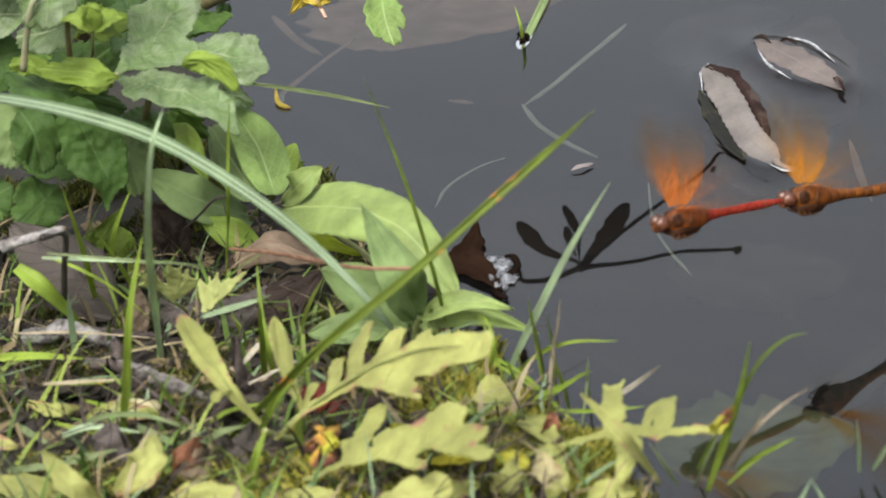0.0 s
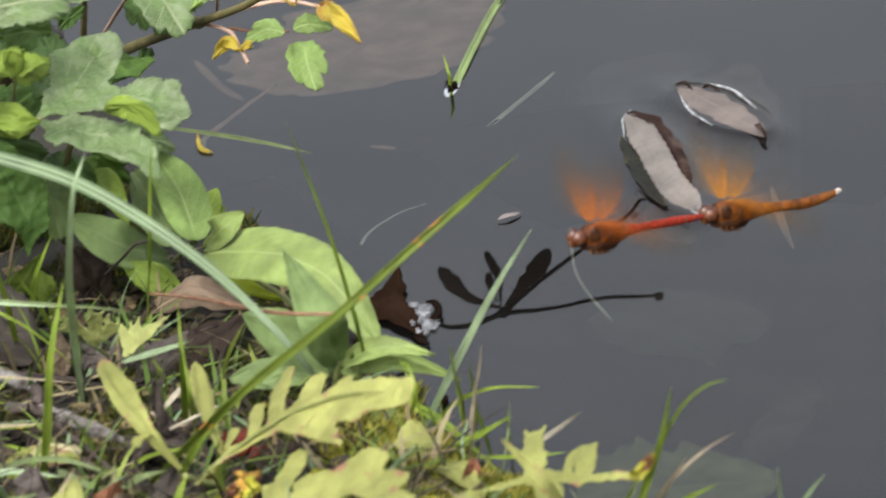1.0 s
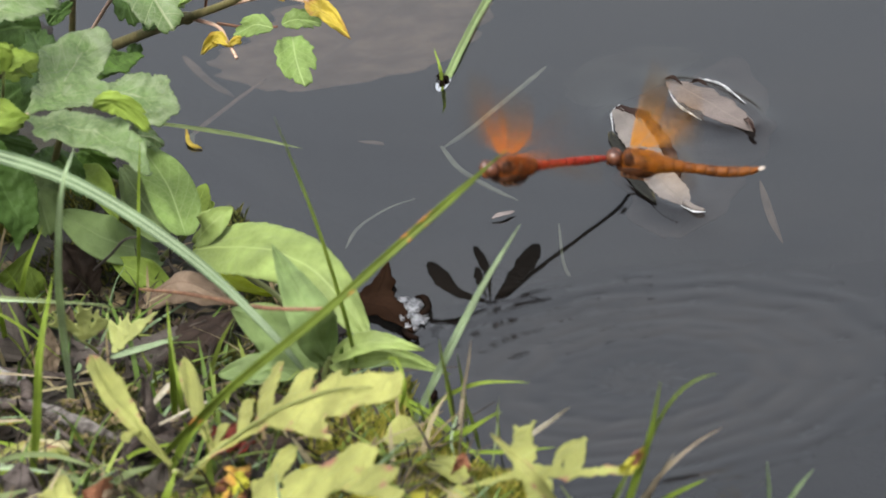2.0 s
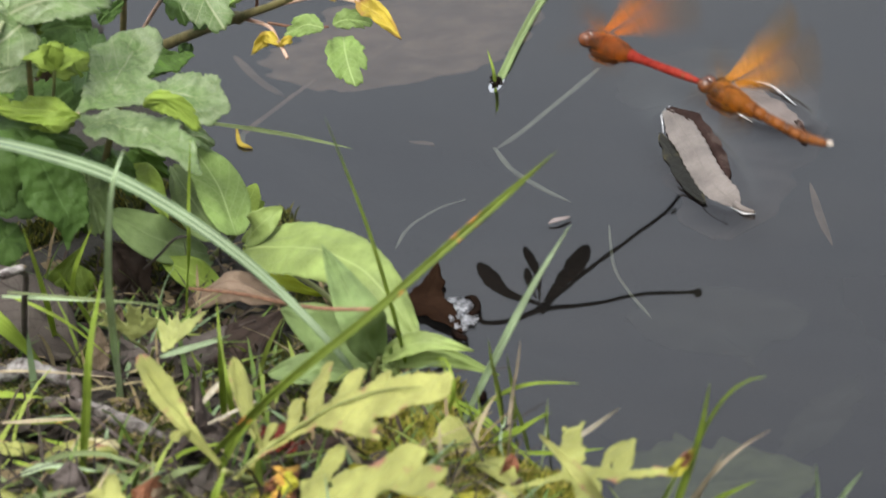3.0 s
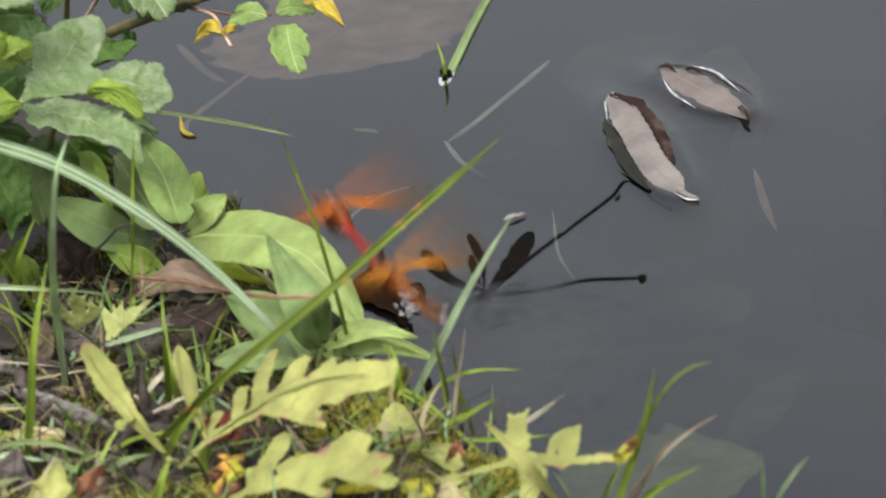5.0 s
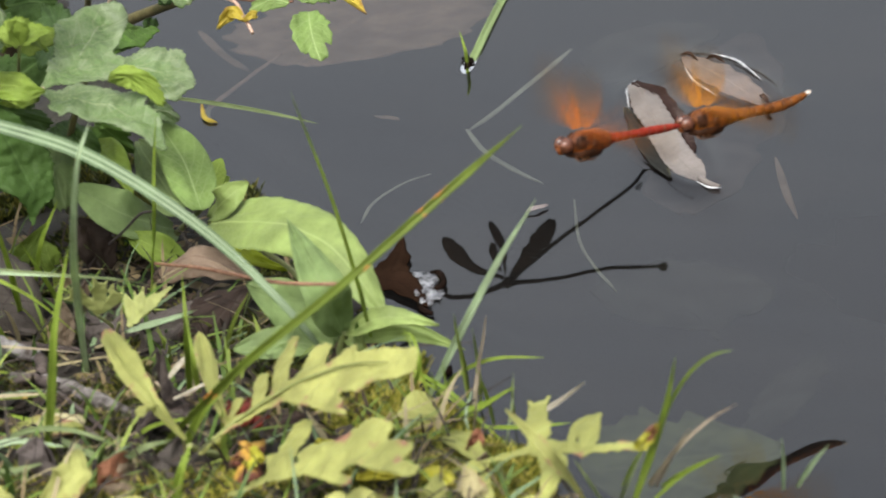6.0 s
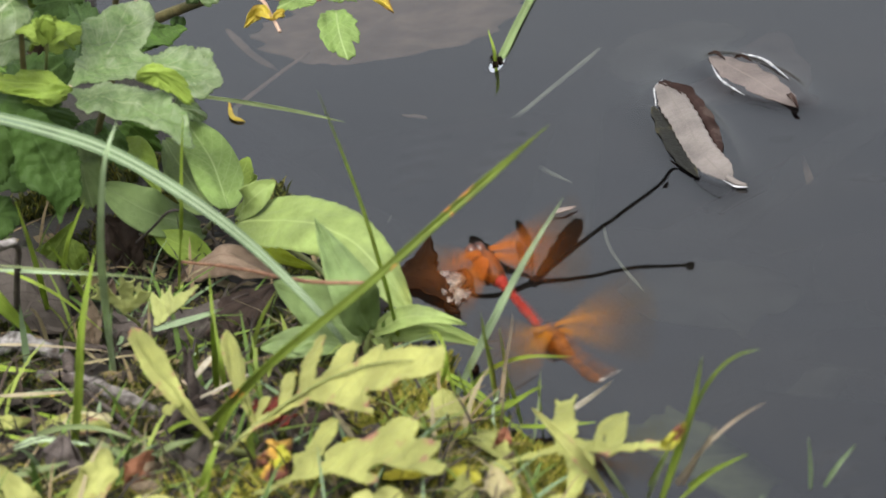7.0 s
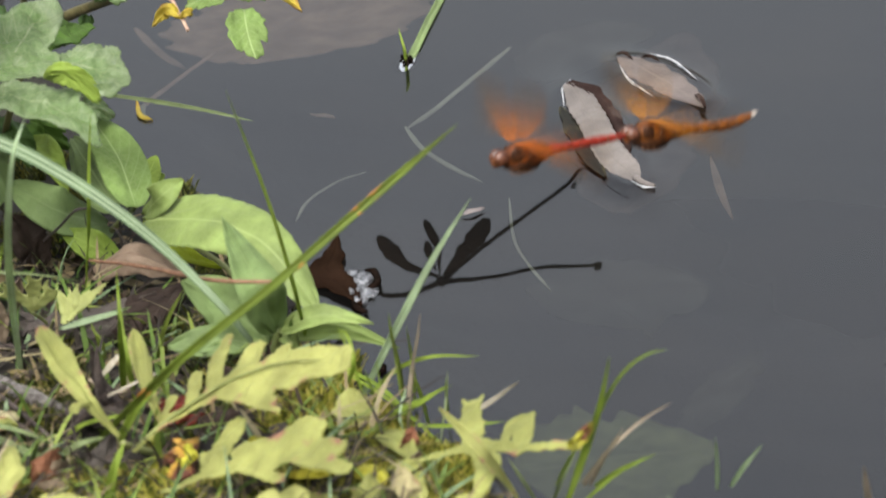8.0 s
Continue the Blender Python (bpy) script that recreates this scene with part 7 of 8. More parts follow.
def overhanging_twig():
    """A leafy twig that hangs over the pond, seen only as its dark mirror image in the water."""
    root = thing("overhanging_twig", (-150.0, 176.0, 14.0), "dark leafy twig hanging over the pond, mirrored in the water", "twig")
    base = hung(-0.1, -50.0)
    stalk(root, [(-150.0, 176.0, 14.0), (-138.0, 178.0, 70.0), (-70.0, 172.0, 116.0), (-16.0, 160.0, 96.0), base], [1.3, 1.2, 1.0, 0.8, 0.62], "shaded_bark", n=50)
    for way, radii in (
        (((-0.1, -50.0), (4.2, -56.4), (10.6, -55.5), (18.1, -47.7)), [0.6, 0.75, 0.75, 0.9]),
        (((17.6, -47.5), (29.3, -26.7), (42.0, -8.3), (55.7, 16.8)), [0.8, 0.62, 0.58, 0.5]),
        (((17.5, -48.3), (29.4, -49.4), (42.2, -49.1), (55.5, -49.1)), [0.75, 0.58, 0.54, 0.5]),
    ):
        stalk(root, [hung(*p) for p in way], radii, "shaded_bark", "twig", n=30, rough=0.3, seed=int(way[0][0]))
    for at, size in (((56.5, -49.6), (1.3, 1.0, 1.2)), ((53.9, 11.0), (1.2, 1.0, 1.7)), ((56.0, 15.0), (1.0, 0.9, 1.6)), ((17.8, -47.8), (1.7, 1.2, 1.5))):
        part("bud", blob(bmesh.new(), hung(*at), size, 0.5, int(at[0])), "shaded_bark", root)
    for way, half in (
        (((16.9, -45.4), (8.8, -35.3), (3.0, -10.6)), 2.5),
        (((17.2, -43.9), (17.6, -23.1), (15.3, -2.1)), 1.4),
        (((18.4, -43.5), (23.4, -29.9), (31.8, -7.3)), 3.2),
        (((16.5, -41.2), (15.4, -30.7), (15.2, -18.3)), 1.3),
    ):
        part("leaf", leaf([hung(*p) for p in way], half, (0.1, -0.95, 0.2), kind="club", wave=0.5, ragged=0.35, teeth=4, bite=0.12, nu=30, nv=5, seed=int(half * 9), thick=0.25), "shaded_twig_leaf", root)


overhanging_twig()

wet = thing("wet_dead_leaf", (-9.9, -28.9, 0.0), "dark brown dead leaf lying wet at the water's edge", "leaf")
part("blade", leaf(((-15.6, -40.3, 1.2), (-10.7, -32.6, 1.5), (-7.0, -8.5, 1.0)), 4.8, (0, -0.2, 1), kind="ovate", wave=0.8, ragged=0.3, nu=30, nv=6, seed=91), "wet_brown", wet)
part("blade", leaf(((-15.6, -38.2, 1.2), (-9.3, -43.4, 1.5), (-2.9, -61.1, 0.8)), 5.2, (0, -0.2, 1), kind="ovate", wave=0.8, ragged=0.3, nu=30, nv=6, seed=92), "wet_brown", wet)


def foam_scrap():
    root = thing("bubbly_scrap", (-2.6, -47.9, 0.0), "silvery wet scrap with trapped air bubbles on the water", "scrap")
    for n, (at, wide, high) in enumerate((((-4.6, -37.8, 0.3), 1.29, 1.00), ((-2.0, -43.2, 0.3), 2.43, 1.57), ((-3.7, -49.1, 0.3), 2.00, 1.43), ((-1.3, -52.4, 0.3), 1.71, 1.29), ((-3.4, -56.1, 0.3), 1.29, 1.14), ((-4.6, -43.9, 0.3), 1.14, 1.00), ((-0.2, -47.9, 0.3), 1.14, 0.86))):
        part("bubble", blob(bmesh.new(), at, (wide * 1.1, wide * 2.4, high * 0.7), 0.9, n, 10, 14), "foam", root)
    stalk(root, [(-0.7, -50.1, 0.6), (1.5, -46.5, 1.2), (0.9, -40.2, 1.5), (-1.0, -37.7, 1.0)], [0.9, 1.0, 0.9, 0.5], "wet_black", "curl")
    stalk(root, [(-5.1, -58.6, 0.6), (-4.1, -64.5, 1.2), (-1.9, -65.8, 0.6)], [0.7, 0.9, 0.6], "wet_black", "curl")


foam_scrap()
for n, (at, size) in enumerate((((-0.1, -105.0, 0.5), (1.2, 2.5, 1.2)), ((-12.0, -110.5, 1.0), (2.0, 4.0, 1.0)))):
    whole("wet_pebble", blob(bmesh.new(), at, size, 0.3, n), "wet_black", at, "small wet black pebble at the water's edge", "pebble")


# ---- rings that spread where the dragonflies dip into the pond ----
WAVE_R, WAVE_WIDE, CREST = 110.0, 0.31, 15.0
DIPS = [(0.08, 58.0, -112.0, 0.02), (1.85, 50.0, -110.0, -0.02), (4.06, 78.0, -158.0, 0.03), (4.92, 8.0, -92.0, -0.09), (6.48, 14.0, -86.0, -0.11), (7.06, 21.0, -118.0, -0.062)]


def wave_arc():
    """A stretch of a ring: fine crests one behind the other, its borders under the surface."""
    ni, nj = 96, 16
    verts = []
    for i in range(ni + 1):
        u = i / ni
        r = WAVE_R - 80.0 + 92.0 * u
        fall = min(1.0, (1 - u) / 0.1, u / 0.45)
        for j in range(nj + 1):
            v = j / nj * 2 - 1
            border = max(0.0, abs(v) - 0.8) / 0.2
            crest = CREST * (1.25 - 0.4 * u)
            z = 0.064 * fall * (1 + 0.5 * math.sin(v * 7 + u * 9)) * math.cos(2 * math.pi * (r + 3.4 * math.sin(v * 4.6 + u * 6)) / crest) + 0.05 * fall - 0.16 * (1 - fall) - 0.2 * border
            a = v * WAVE_WIDE
            verts.append((0.001 * r * math.cos(a), 0.001 * r * math.sin(a), 0.001 * z))
    faces = [(i * (nj + 1) + j, (i + 1) * (nj + 1) + j, (i + 1) * (nj + 1) + j + 1, i * (nj + 1) + j + 1) for i in range(ni) for j in range(nj)]
    me = bpy.data.meshes.new("ripple")
    me.from_pydata(verts, [], faces)
    me.polygons.foreach_set("use_smooth", [True] * len(faces))
    me.materials.append(M["ripple"])
    return me


ARC = wave_arc()
RIPPLES = []
for t0, x, y, rise in DIPS:
    for k in range(12):
        ob = tagged(new("ripple", ARC), "low wave of a ring spreading over the pond", "ripple", "spreading rings", "structure")
        RIPPLES.append((ob, t0, x, y, rise, 30.0 * k + 7.0))


def spread(t0, x, y, rise, turn):
    """A wave's way outward from where the ring began, rising at once and dying away."""
    rows = []
    for t, run, z in ((0.0, 0.0, -60.0), (t0 - 0.06, 0.0, -60.0), (t0, 4.0, -0.2), (t0 + 0.06, 26.0, 0.05 + rise), (t0 + 0.2, 70.0, 0.04 + rise), (t0 + 0.42, 130.0, 0.03 + rise), (t0 + 0.7, 185.0, -0.07 + rise), (t0 + 0.95, 205.0, -0.3), (t0 + 1.05, 212.0, -60.0), (8.0, 240.0, -60.0)):
        if 0 <= t <= 8 and (not rows or t > rows[-1][0] + 0.02):
            d = run - WAVE_R
            rows.append((t, pose(0.001 * (x + d * math.cos(radians(turn))), 0.001 * (y + d * math.sin(radians(turn))), 0.001 * z, 0, 0, turn)))
    return rows


# ---- growth too fine to count ----
def scatter(name, label, category, count, make, seed, material, lo=0.0, hi=0.15, bare=-1.0, far=0.06):
    """Many small pieces on the bank, lo to hi metres from the water's edge, as one object."""
    rng = random.Random(seed)
    verts, faces = [], []
    n = 0
    while n < count:
        y = rng.uniform(-0.275, far)
        d = lo + (hi - lo) * rng.random() ** 0.85
        x = shore(y) - d
        if x < -0.165 or x > 0.1:
            if rng.random() < 0.9:
                n += 1
            continue
        if noise.noise((x * 42, y * 30, seed * 3.1)) < bare:
            n += 1
            continue
        vs, fs = make(rng, Vector((x, y, ground_z(x, y))))
        faces += [tuple(len(verts) + i for i in f) for f in fs]
        verts += vs
        n += 1
    me = bpy.data.meshes.new(name)
    me.from_pydata([tuple(v) for v in verts], [], faces)
    me.materials.append(M[material])
    return tagged(new(name, me), label, category, kind="stuff")


def moss_piece(rng, p):
    """A tiny shoot with three leaflets."""
    h = rng.uniform(0.0012, 0.0045)
    a = rng.uniform(0, 6.3)
    vs, fs = [], []
    for k in range(3):
        d = Vector((math.cos(a + k * 2.1), math.sin(a + k * 2.1), 0))
        s = Vector((-d.y, d.x, 0)) * 0.00035
        vs += [p - s, p + s, p + d * h * 0.35 + s + Vector((0, 0, h * 0.7)), p + d * h * 0.7 + Vector((0, 0, h)), p + d * h * 0.35 - s + Vector((0, 0, h * 0.7))]
        fs.append(tuple(range(k * 5, k * 5 + 5)))
    return vs, fs


def blade_piece(rng, p, lo=0.006, hi=0.024, lie=0.9, wide=0.0006):
    """A short bent blade."""
    length, a = rng.uniform(lo, hi), rng.uniform(0, 6.3)
    d = Vector((math.cos(a), math.sin(a), 0))
    s = Vector((-d.y, d.x, 0)) * wide * rng.uniform(0.5, 1.2)
    lean = rng.uniform(0.2, lie)
    vs = []
    for k in range(5):
        t = k / 4
        c = p + d * length * lean * t ** 1.3 + Vector((0, 0, length * (1 - lean * 0.8) * (t - 0.35 * t * t)))
        w = 1 - t ** 2 * 0.95
        vs += [c - s * w, c + s * w + Vector((0, 0, 0.0002))]
    return vs, [(2 * k, 2 * k + 1, 2 * k + 3, 2 * k + 2) for k in range(4)]


def litter_piece(rng, p):
    """A curled fragment of a leaf, or a bit of straw."""
    if rng.random() < 0.5:
        vs, fs = blade_piece(rng, p + Vector((0, 0, 0.001)), 0.008, 0.03, 1.0, 0.0005)
        return [v + Vector((0, 0, 0.001)) for v in vs], fs
    r, a, tilt = rng.uniform(0.0015, 0.0045), rng.uniform(0, 6.3), rng.uniform(-0.5, 0.5)
    vs = [p + Vector((0, 0, 0.002))]
    k = 8
    for i in range(k):
        t = a + 6.283 * i / k
        rr = r * rng.uniform(0.6, 1.1)
        vs.append(p + Vector((math.cos(t) * rr * 1.5, math.sin(t) * rr, 0.0018 + math.cos(t) * rr * tilt + rng.uniform(0, 0.0012))))
    return vs, [(0, i + 1, (i + 1) % k + 1) for i in range(k)]


def long_piece(rng, p):
    return blade_piece(rng, p, 0.01, 0.04, 0.95, 0.0008)


scatter("moss", "yellow-green moss cushions on the bank", "moss", 27000, moss_piece, 11, "moss", 0.001, bare=0.08)
scatter("moss", "bright yellow-green moss by the water", "moss", 6500, moss_piece, 14, "moss_bright", 0.0, 0.035, bare=-0.3, far=-0.1)
scatter("moss", "olive and yellow moss on the near bank", "moss", 8000, moss_piece, 15, "moss_bright", 0.0, 0.13, bare=0.02, far=-0.16)
scatter("short_grass", "short green and straw-coloured grass on the bank", "grass", 850, long_piece, 12, "sward", 0.006, bare=-0.15, far=-0.02)
scatter("leaf_litter", "brown leaf fragments and straw on the bank", "litter", 2400, litter_piece, 13, "litter", 0.008, far=0.0)


# ---- two dragonflies flying in tandem ----
RED = plain_material("rust_thorax", (0.095, 0.024, 0.003), (0.2, 0.052, 0.006), 220, 0.5, 0.0001, spec=0.2, patch=(0.03, 0.01, 0.004))
SCARLET = plain_material("red_abdomen", (0.15, 0.014, 0.01), (0.22, 0.028, 0.018), 400, 0.45, 0.0001, spec=0.05)
ORANGE = plain_material("orange_body", (0.09, 0.026, 0.003), (0.18, 0.056, 0.005), 220, 0.5, 0.0001, spec=0.2, patch=(0.025, 0.009, 0.004))
BROWN = plain_material("brown_marks", (0.06, 0.025, 0.012), (0.14, 0.06, 0.02), 500, 0.45, 0.0001)
DARK = plain_material("dark_underside", (0.02, 0.009, 0.005), (0.06, 0.022, 0.009), 400, 0.5, 0.0001, spec=0.1)
EYE_BROWN = plain_material("eye", (0.035, 0.011, 0.005), (0.12, 0.042, 0.02), 500, 0.22, 0.00003, spec=0.5)
FACE = plain_material("pale_face", (0.08, 0.02, 0.005), (0.18, 0.06, 0.015), 600, 0.35, 0.0001)
PALE = plain_material("pale_tip", (0.42, 0.36, 0.3), (0.55, 0.5, 0.44), 600, 0.5, 0.0001)
WING_RED = wing_material("amber_wing", (0.66, 0.17, 0.008), 0.3)
WING_GOLD = wing_material("golden_wing", (0.7, 0.27, 0.008), 0.31)


def lathe(bm, rows, sides=14):
    """Rings along x: (x, z, half height, half width)."""
    rings = []
    for x, z, h, w in rows:
        rings.append([bm.verts.new((x, w * math.cos(2 * math.pi * q / sides), z + h * math.sin(2 * math.pi * q / sides))) for q in range(sides)])
    for a, b in zip(rings, rings[1:]):
        for q in range(sides):
            bm.faces.new((a[q], a[(q + 1) % sides], b[(q + 1) % sides], b[q]))
    bm.faces.new(rings[0][::-1])
    bm.faces.new(rings[-1])
    return bm


def wing(bm, length, chord, side):
    """A long rounded wing from its root at the origin, out along y."""
    uv = bm.loops.layers.uv.verify()
    n, m = 22, 4
    rows = []
    for i in range(n + 1):
        u = i / n
        lead = 0.35 + 0.25 * math.sin(u * 2.6) - 0.45 * max(0, u - 0.86) / 0.14 * (u - 0.86)
        w = chord * (0.28 + 0.72 * math.sin(min(1, u * 1.7) * math.pi / 2)) * math.sqrt(max(0.02, 1 - max(0, (u - 0.72) / 0.28) ** 2.4))
        rows.append([bm.verts.new((lead * chord * 0.5 - w * j / m, side * u * length, 0.12 * math.sin(j * 2.1) + 0.02 * i * 0)) for j in range(m + 1)])
    for i in range(n):
        for j in range(m):
            f = bm.faces.new((rows[i][j], rows[i][j + 1], rows[i + 1][j + 1], rows[i + 1][j]))
            for loop, (a, b) in zip(f.loops, ((0, 0), (0, 1), (1, 1), (1, 0))):
                loop[uv].uv = ((i + a) / n, (j + b) / m * 0.3)
    return bm


GIRTH = (1.9, 1.7, 1.3, 1.05, 1.0, 1.05, 1.1, 1.1, 1.0, 0.8, 0.55)


def dragonfly(name, label, body, belly, wings, tail_up, front, total, stout=1.0):
    """Its own x axis points to the head; front: how far the head reaches past the origin."""
    root = new(name)
    root.empty_display_size = 0.01
    ORIGIN[root] = Vector((0, 0, 0))
    tagged(root, label, "dragonfly", "dragonflies in tandem")
    x0 = front
    head = part("head", lathe(bmesh.new(), [(x0 - 3.4, 0, 0.5, 0.6), (x0 - 3.0, 0.0, 1.2, 1.3), (x0 - 1.9, -0.2, 1.5, 1.6), (x0 - 0.9, -0.4, 1.4, 1.4), (x0 - 0.2, -0.6, 0.9, 1.0), (x0, -0.7, 0.4, 0.5)]), FACE, root, "pale face")
    for s in (-1, 1):
        part("eye", blob(bmesh.new(), (x0 - 1.9, s * 1.1, 0.5), (2.0, 1.6, 2.0), 0, 0), EYE_BROWN, head, "large brown compound eye")
    thorax = part("thorax", lathe(bmesh.new(), [(x0 - 3.3, 0, 0.9, 0.9), (x0 - 4.0, 0.1, 2.0, 1.8), (x0 - 5.2, 0.2, 3.0, 2.6), (x0 - 7.6, 0.1, 3.5, 2.9), (x0 - 10.0, 0.1, 3.3, 2.8), (x0 - 12.4, 0.2, 2.7, 2.3), (x0 - 14.6, 0.2, 1.9, 1.7)], 16), belly, root)
    part("thorax_underside", blob(bmesh.new(), (x0 - 8.0, 0, -1.35), (4.8, 2.95, 2.45), 0.25, 3), DARK, thorax, "dark brown underside")
    for s in (-1, 1):
        part("shoulder_patch", blob(bmesh.new(), (x0 - 5.6, s * 1.9, 0.9), (1.5, 1.2, 1.9), 0.3, 5), DARK, thorax, "dark brown patch")
        for k in range(2):
            x = x0 - 6.2 - k * 2.4
            part("side_stripe", tube(bmesh.new(), [(x - 0.8, s * 1.85, 2.8), (x - 0.2, s * 2.65, 0.7), (x + 0.4, s * 2.0, -1.8)], [0.15, 0.34, 0.2], n=10, sides=6), BROWN, thorax, "dark brown stripe")
    # ten segments of the abdomen
    x, z = x0 - 12.0, 0.2
    length = total - 12.0 - 1.0
    for k in range(10):
        seg = length / 10 * (0.75 if k in (0, 9) else 1.05)
        r0 = GIRTH[k] * stout
        r1 = GIRTH[k + 1] * stout
        rise = tail_up * max(0, k - 5) * 0.16 * seg
        part("abdomen_segment", lathe(bmesh.new(), [(x, z, r0 * 0.97, r0 * 0.97), (x - 0.25, z, r0, r0), (x - seg * 0.6, z + rise * 0.6, (r0 + r1) / 2 * 1.02, (r0 + r1) / 2), (x - seg + 0.05, z + rise, r1, r1)], 12), body, root)
        if k in (7, 8):
            part("segment_band", lathe(bmesh.new(), [(x - seg + 0.5, z + rise * 0.9, r1 * 1.02, r1 * 1.04), (x - seg + 0.1, z + rise, r1 * 1.02, r1 * 1.04)], 12), BROWN, root, "dark ring")
        x, z = x - seg, z + rise
    for s in (-1, 1):
        part("tail_clasper", tube(bmesh.new(), [(x + 0.1, s * 0.25, z), (x - 0.8, s * 0.45, z + 0.1 + tail_up * 0.6), (x - 1.4, s * 0.3, z + tail_up * 1.3)], [0.4, 0.42, 0.2], n=6, sides=6), PALE if tail_up else body, root, "pale tail tip" if tail_up else "")
    for s in (-1, 1):
        for k in range(3):
            xx = x0 - 4.6 - k * 1.5
            part("leg", tube(bmesh.new(), [(xx, s * 1.1, -2.0), (xx + 0.5, s * 2.4, -2.9), (xx - 1.6, s * 1.9, -3.7), (xx - 3.4, s * 1.3, -3.5)], [0.24, 0.2, 0.15, 0.08], n=14, sides=6), BROWN, thorax)
    made = []
    for s in (-1, 1):
        for fore in (0, 1):
            w = part("forewing" if fore else "hindwing", wing(bmesh.new(), 25 if fore else 23.5, 6.4 if fore else 8.2, s), wings, root)
            w.location = (0.001 * (x0 - (6.4 if fore else 9.0)), s * 0.0012, 0.0036)
            made.append((w, s, fore))
    return root, made


MALE_ROWS = [
    (0, 67.3, -96.6, 28.0, -6, -153), (0.034, 64.6, -97.6, 27.0, -7, -156), (0.1, 40.4, -112.7, 13.0, -25, -243),
    (0.2, 50.0, -106.6, 18.0, -11, -227), (0.3, 55.1, -101.3, 28.0, -18, -147),
    (0.4, 58.1, -115.2, 36.4, -19, -148), (0.5, 57.5, -122.9, 42.8, -10, -156),
    (0.6, 63.0, -112.8, 46.0, -9, -161), (0.7, 66.6, -112.3, 48.0, -7, -153),
    (0.8, 62.3, -119.8, 48.0, -4, -161), (0.9, 58.1, -131.7, 48.0, -17, -148),
    (1, 66.5, -135.4, 50.0, -6, -154), (1.1, 65.5, -112.4, 39.6, -8, -153),
    (1.2, 42.7, -101.9, 24.0, -7, -154), (1.7, 53.0, -97.8, 46.0, -6, -148),
    (2.3, 45.8, -88.1, 51.0, -16, -153), (2.4, 44.7, -89.2, 46.0, -4, -154),
    (2.5, -11.5, -71.0, 20.0, -9, -237), (2.6, -19.0, -48.1, 22.0, -5, -249),
    (2.7, 18.8, -76.9, 39.6, -22, -230), (2.8, 53.9, -60.8, 56.0, -9, -216),
    (2.9, 63.6, -50.3, 60.0, -12, -206), (3, 62.7, -71.4, 61.0, -13, -219),
    (3.1, 71.8, -71.7, 61.0, -14, -211), (3.2, 78.1, -90.6, 61.0, -17, -212),
    (3.3, 80.6, -100.3, 61.0, -15, -221), (3.4, 92.2, -115.9, 58.0, -8, -222),
    (3.5, 95.9, -123.3, 56.0, -10, -215), (3.6, 93.9, -135.1, 52.0, -22, -213),
    (3.7, 102.7, -136.1, 42.8, -21, -151), (3.8, 111.0, -162.6, 26.0, -19, -150),
    (3.9, 85.3, -196.2, 20.0, -21, -147), (4, 57.2, -194.9, 16.0, -12, -247),
    (4.1, 71.5, -148.6, 13.0, -7, -223), (4.2, 74.0, -106.1, 22.0, -15, -150),
    (4.3, 81.0, -91.7, 33.2, -8, -152), (4.4, 71.8, -118.0, 46.0, -13, -144),
    (4.5, 65.4, -117.6, 48.0, -14, -151), (4.6, 64.0, -122.5, 50.0, -16, -146),
    (4.7, 72.7, -114.1, 51.0, -6, -161), (4.8, 59.1, -94.9, 33.2, -0, -167),
    (4.9, -2.1, -97.3, 17.0, -10, -243), (5, -7.8, -72.5, 19.0, -12, -251),
    (5.1, 28.7, -54.0, 39.6, -23, -138), (5.2, 54.6, -36.7, 39.6, -2, -146),
    (5.7, 61.6, -86.2, 48.0, -8, -149), (6.3, 65.0, -82.7, 48.0, -5, -148),
    (6.4, 50.2, -86.7, 33.2, 3, -146), (6.5, -3.3, -88.7, 17.0, -15, -251),
    (6.6, 4.0, -75.5, 20.0, -14, -257), (6.7, 37.0, -78.3, 42.8, -0, -220),
    (6.8, 59.7, -74.2, 46.0, -3, -147), (6.9, 55.0, -86.9, 28.0, -1, -150),
    (7, 17.1, -121.4, 14.0, -19, -246), (7.1, 26.7, -101.2, 13.0, -6, -236),
    (7.2, 49.7, -91.3, 24.0, -22, -144), (7.3, 57.2, -82.2, 39.6, -6, -142),
    (7.4, 54.6, -78.5, 44.4, -7, -140), (7.5, 58.0, -81.7, 46.0, -10, -146),
    (7.6, 59.0, -82.0, 48.0, -8, -145), (7.7, 63.6, -94.8, 53.0, -4, -152),
    (7.8, 62.4, -101.5, 54.0, -10, -146), (7.9, 65.1, -106.7, 56.0, -7, -148),
    (8, 64.5, -115.6, 56.0, -5, -155),
]
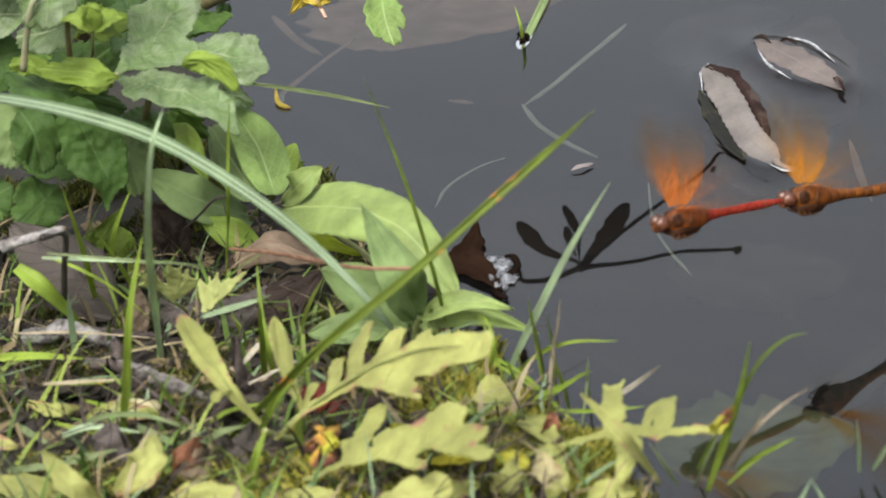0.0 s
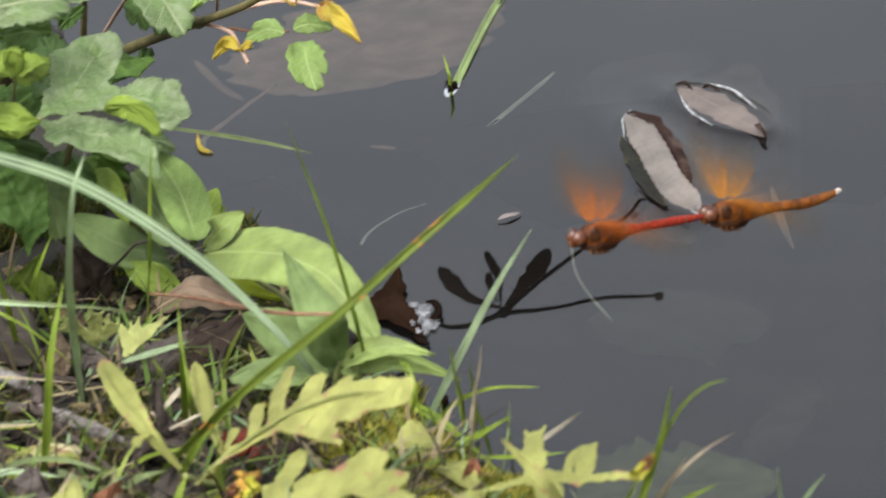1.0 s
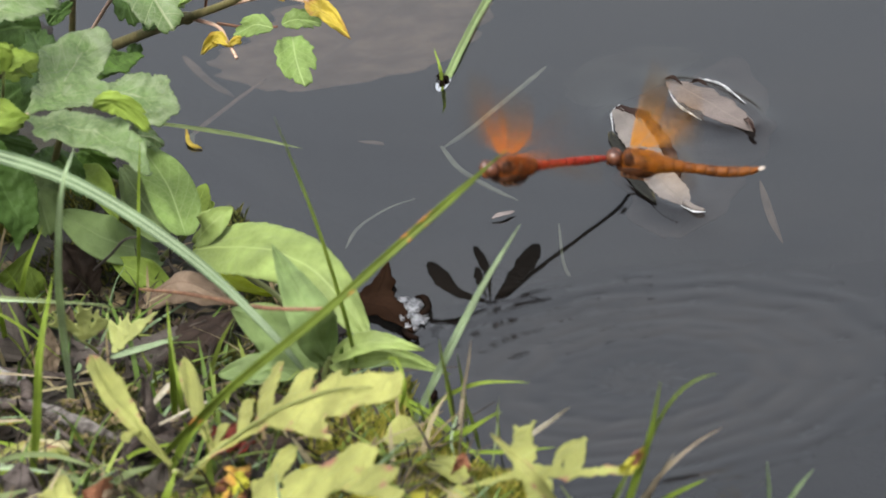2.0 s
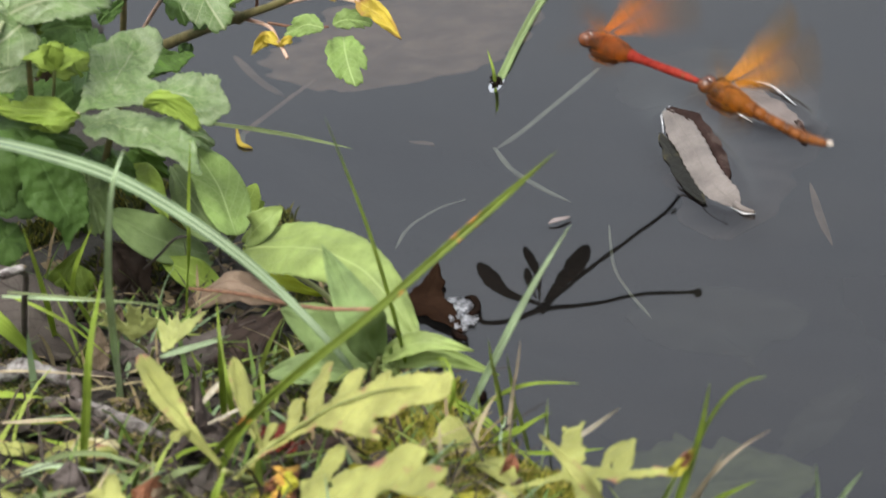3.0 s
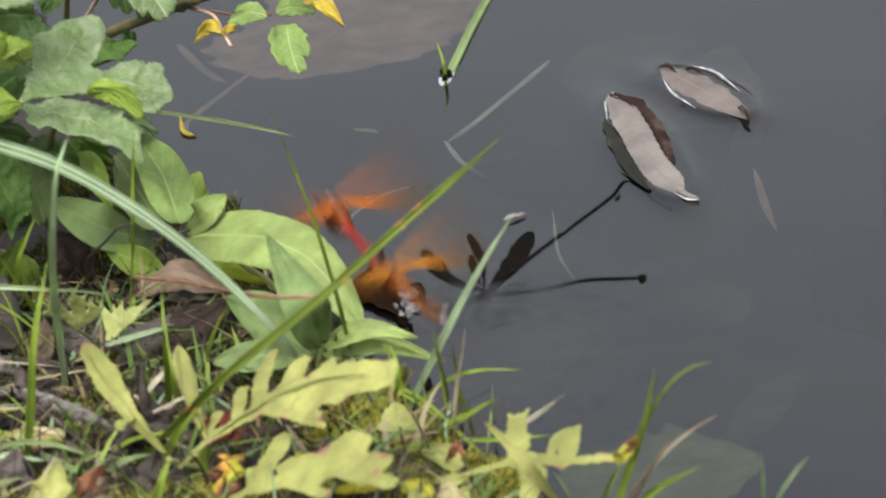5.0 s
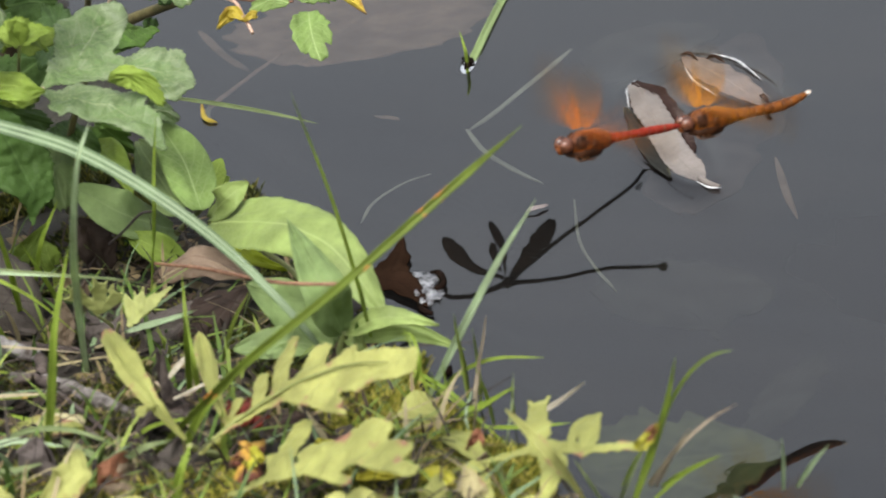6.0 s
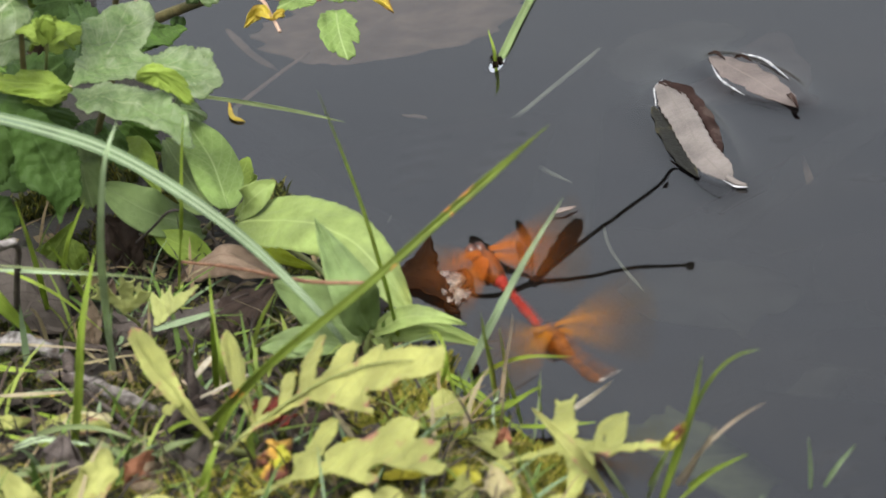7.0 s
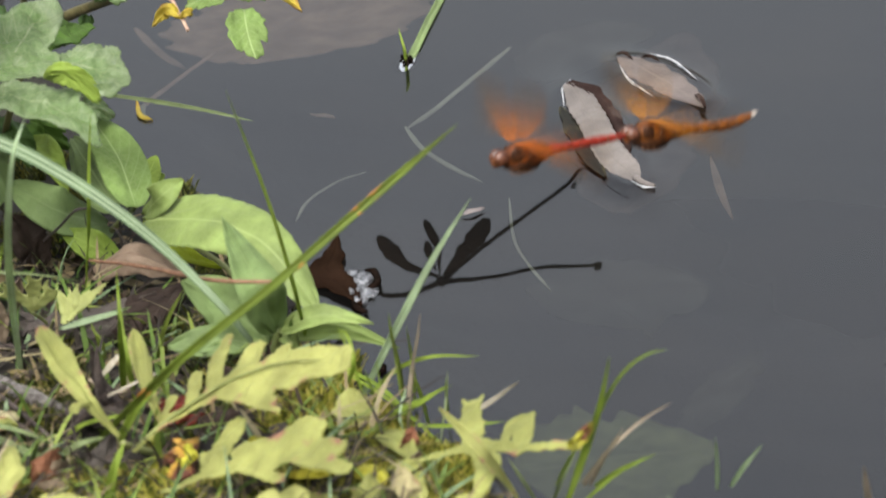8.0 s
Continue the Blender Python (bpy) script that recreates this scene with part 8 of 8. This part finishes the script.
FEMALE_ROWS = [
    (0, 67.3, -96.6, 28.0, -12, -149), (0.034, 64.6, -97.6, 27.0, -13, -153), (0.1, 40.4, -112.7, 13.0, -29, -252),
    (0.2, 50.0, -106.6, 18.0, 0, -243), (0.3, 55.1, -101.3, 28.0, -21, -149),
    (0.4, 58.1, -115.2, 36.4, -21, -157), (0.5, 57.5, -122.9, 42.8, -17, -162),
    (0.6, 63.0, -112.8, 46.0, -16, -150), (0.7, 66.6, -112.3, 48.0, -8, -156),
    (0.8, 62.3, -119.8, 48.0, -7, -152), (0.9, 58.1, -131.7, 48.0, -26, -145),
    (1, 66.5, -135.4, 50.0, -9, -154), (1.1, 65.5, -112.4, 39.6, -14, -155),
    (1.2, 42.7, -101.9, 24.0, 1, -147), (1.7, 53.0, -97.8, 46.0, -14, -149),
    (2.3, 45.8, -88.1, 51.0, -9, -220), (2.4, 44.7, -89.2, 46.0, -3, -153),
    (2.5, -11.5, -71.0, 20.0, 2, -230), (2.6, -19.0, -48.1, 22.0, -1, -250),
    (2.7, 18.8, -76.9, 39.6, -21, -134), (2.8, 53.9, -60.8, 56.0, -25, -165),
    (2.9, 63.6, -50.3, 60.0, -18, -211), (3, 62.7, -71.4, 61.0, -23, -216),
    (3.1, 71.8, -71.7, 61.0, -27, -209), (3.2, 78.1, -90.6, 61.0, -19, -221),
    (3.3, 80.6, -100.3, 61.0, -16, -227), (3.4, 92.2, -115.9, 58.0, -8, -224),
    (3.5, 95.9, -123.3, 56.0, -5, -224), (3.6, 93.9, -135.1, 52.0, -7, -229),
    (3.7, 102.7, -136.1, 42.8, -1, -221), (3.8, 111.0, -162.6, 26.0, 3, -225),
    (3.9, 85.3, -196.2, 20.0, -1, -242), (4, 57.2, -194.9, 16.0, -8, -260),
    (4.1, 71.5, -148.6, 13.0, -10, -252), (4.2, 74.0, -106.1, 22.0, -23, -142),
    (4.3, 81.0, -91.7, 33.2, -15, -149), (4.4, 71.8, -118.0, 46.0, -16, -151),
    (4.5, 65.4, -117.6, 48.0, -21, -146), (4.6, 64.0, -122.5, 50.0, -21, -158),
    (4.7, 72.7, -114.1, 51.0, -10, -161), (4.8, 59.1, -94.9, 33.2, 5, -167),
    (4.9, -2.1, -97.3, 17.0, -6, -247), (5, -7.8, -72.5, 19.0, -6, -248),
    (5.1, 28.7, -54.0, 39.6, -4, -221), (5.2, 54.6, -36.7, 39.6, -3, -138),
    (5.7, 61.6, -86.2, 48.0, -7, -149), (6.3, 65.0, -82.7, 48.0, -2, -152),
    (6.4, 50.2, -86.7, 33.2, -0, -154), (6.5, -3.3, -88.7, 17.0, -7, -242),
    (6.6, 4.0, -75.5, 20.0, -13, -262), (6.7, 37.0, -78.3, 42.8, -15, -143),
    (6.8, 59.7, -74.2, 46.0, -8, -148), (6.9, 55.0, -86.9, 28.0, -3, -150),
    (7, 17.1, -121.4, 14.0, -4, -250), (7.1, 26.7, -101.2, 13.0, -9, -254),
    (7.2, 49.7, -91.3, 24.0, 5, -235), (7.3, 57.2, -82.2, 39.6, -12, -146),
    (7.4, 54.6, -78.5, 44.4, -14, -151), (7.5, 58.0, -81.7, 46.0, -13, -154),
    (7.6, 59.0, -82.0, 48.0, -6, -159), (7.7, 63.6, -94.8, 53.0, -12, -151),
    (7.8, 62.4, -101.5, 54.0, -5, -162), (7.9, 65.1, -106.7, 56.0, -7, -158),
    (8, 64.5, -115.6, 56.0, -11, -150),
]
male, male_wings = dragonfly("dragonfly", "bright red male dragonfly with amber wings, flying ahead", SCARLET, RED, WING_RED, 0.0, 36.5, 36.5)
female, female_wings = dragonfly("dragonfly", "orange-brown female dragonfly with golden wings, held in tandem", ORANGE, ORANGE, WING_GOLD, 0.5, 1.0, 38.0, 1.25)


STROKE = (0, 43, -43)
# how high the wings are held on the whole, from time to time, in degrees
HELD = [(0.0, 28), (0.25, 10), (1.2, 9), (2.3, 18), (3.0, 26), (3.5, 28), (4.0, 32), (4.3, 14), (5.0, 14), (6.3, 10), (6.8, 0), (7.1, 8), (8.0, 4)]


def held(t):
    for (t0, a), (t1, b) in zip(HELD, HELD[1:]):
        if t <= t1:
            return a + (b - a) * (t - t0) / (t1 - t0)
    return HELD[-1][1]


def motions():
    for ob, rows in ((male, MALE_ROWS), (female, FEMALE_ROWS)):
        walk(ob, [(t, pose(x * 0.001, y * 0.001, z * 0.001, 0, ry, rz)) for t, x, y, z, ry, rz in rows])
    for ob in ADRIFT:
        x0, y0, z0 = ob.location
        walk(ob, [(t, pose(x0 + x * 0.001, y0 + y * 0.001, z0)) for t, x, y in DRIFT_ROWS])
    for ob, *given in RIPPLES:
        walk(ob, spread(*given))
    walk(scrap, [(t, pose(x * 0.001, y * 0.001, z * 0.001)) for t, (x, y, z) in SCRAP_ROWS])
    for wings in (male_wings, female_wings):
        for w, s, fore in wings:
            rows = []
            for n in range(241):
                beat = held(n / 30) + (5 if fore else -5) + (1 if fore else -1) * STROKE[n % 3]
                rows.append((n / 30, pose(*w.location, s * beat, 0, s * (8 if fore else 28))))
            walk(w, rows)


motions()
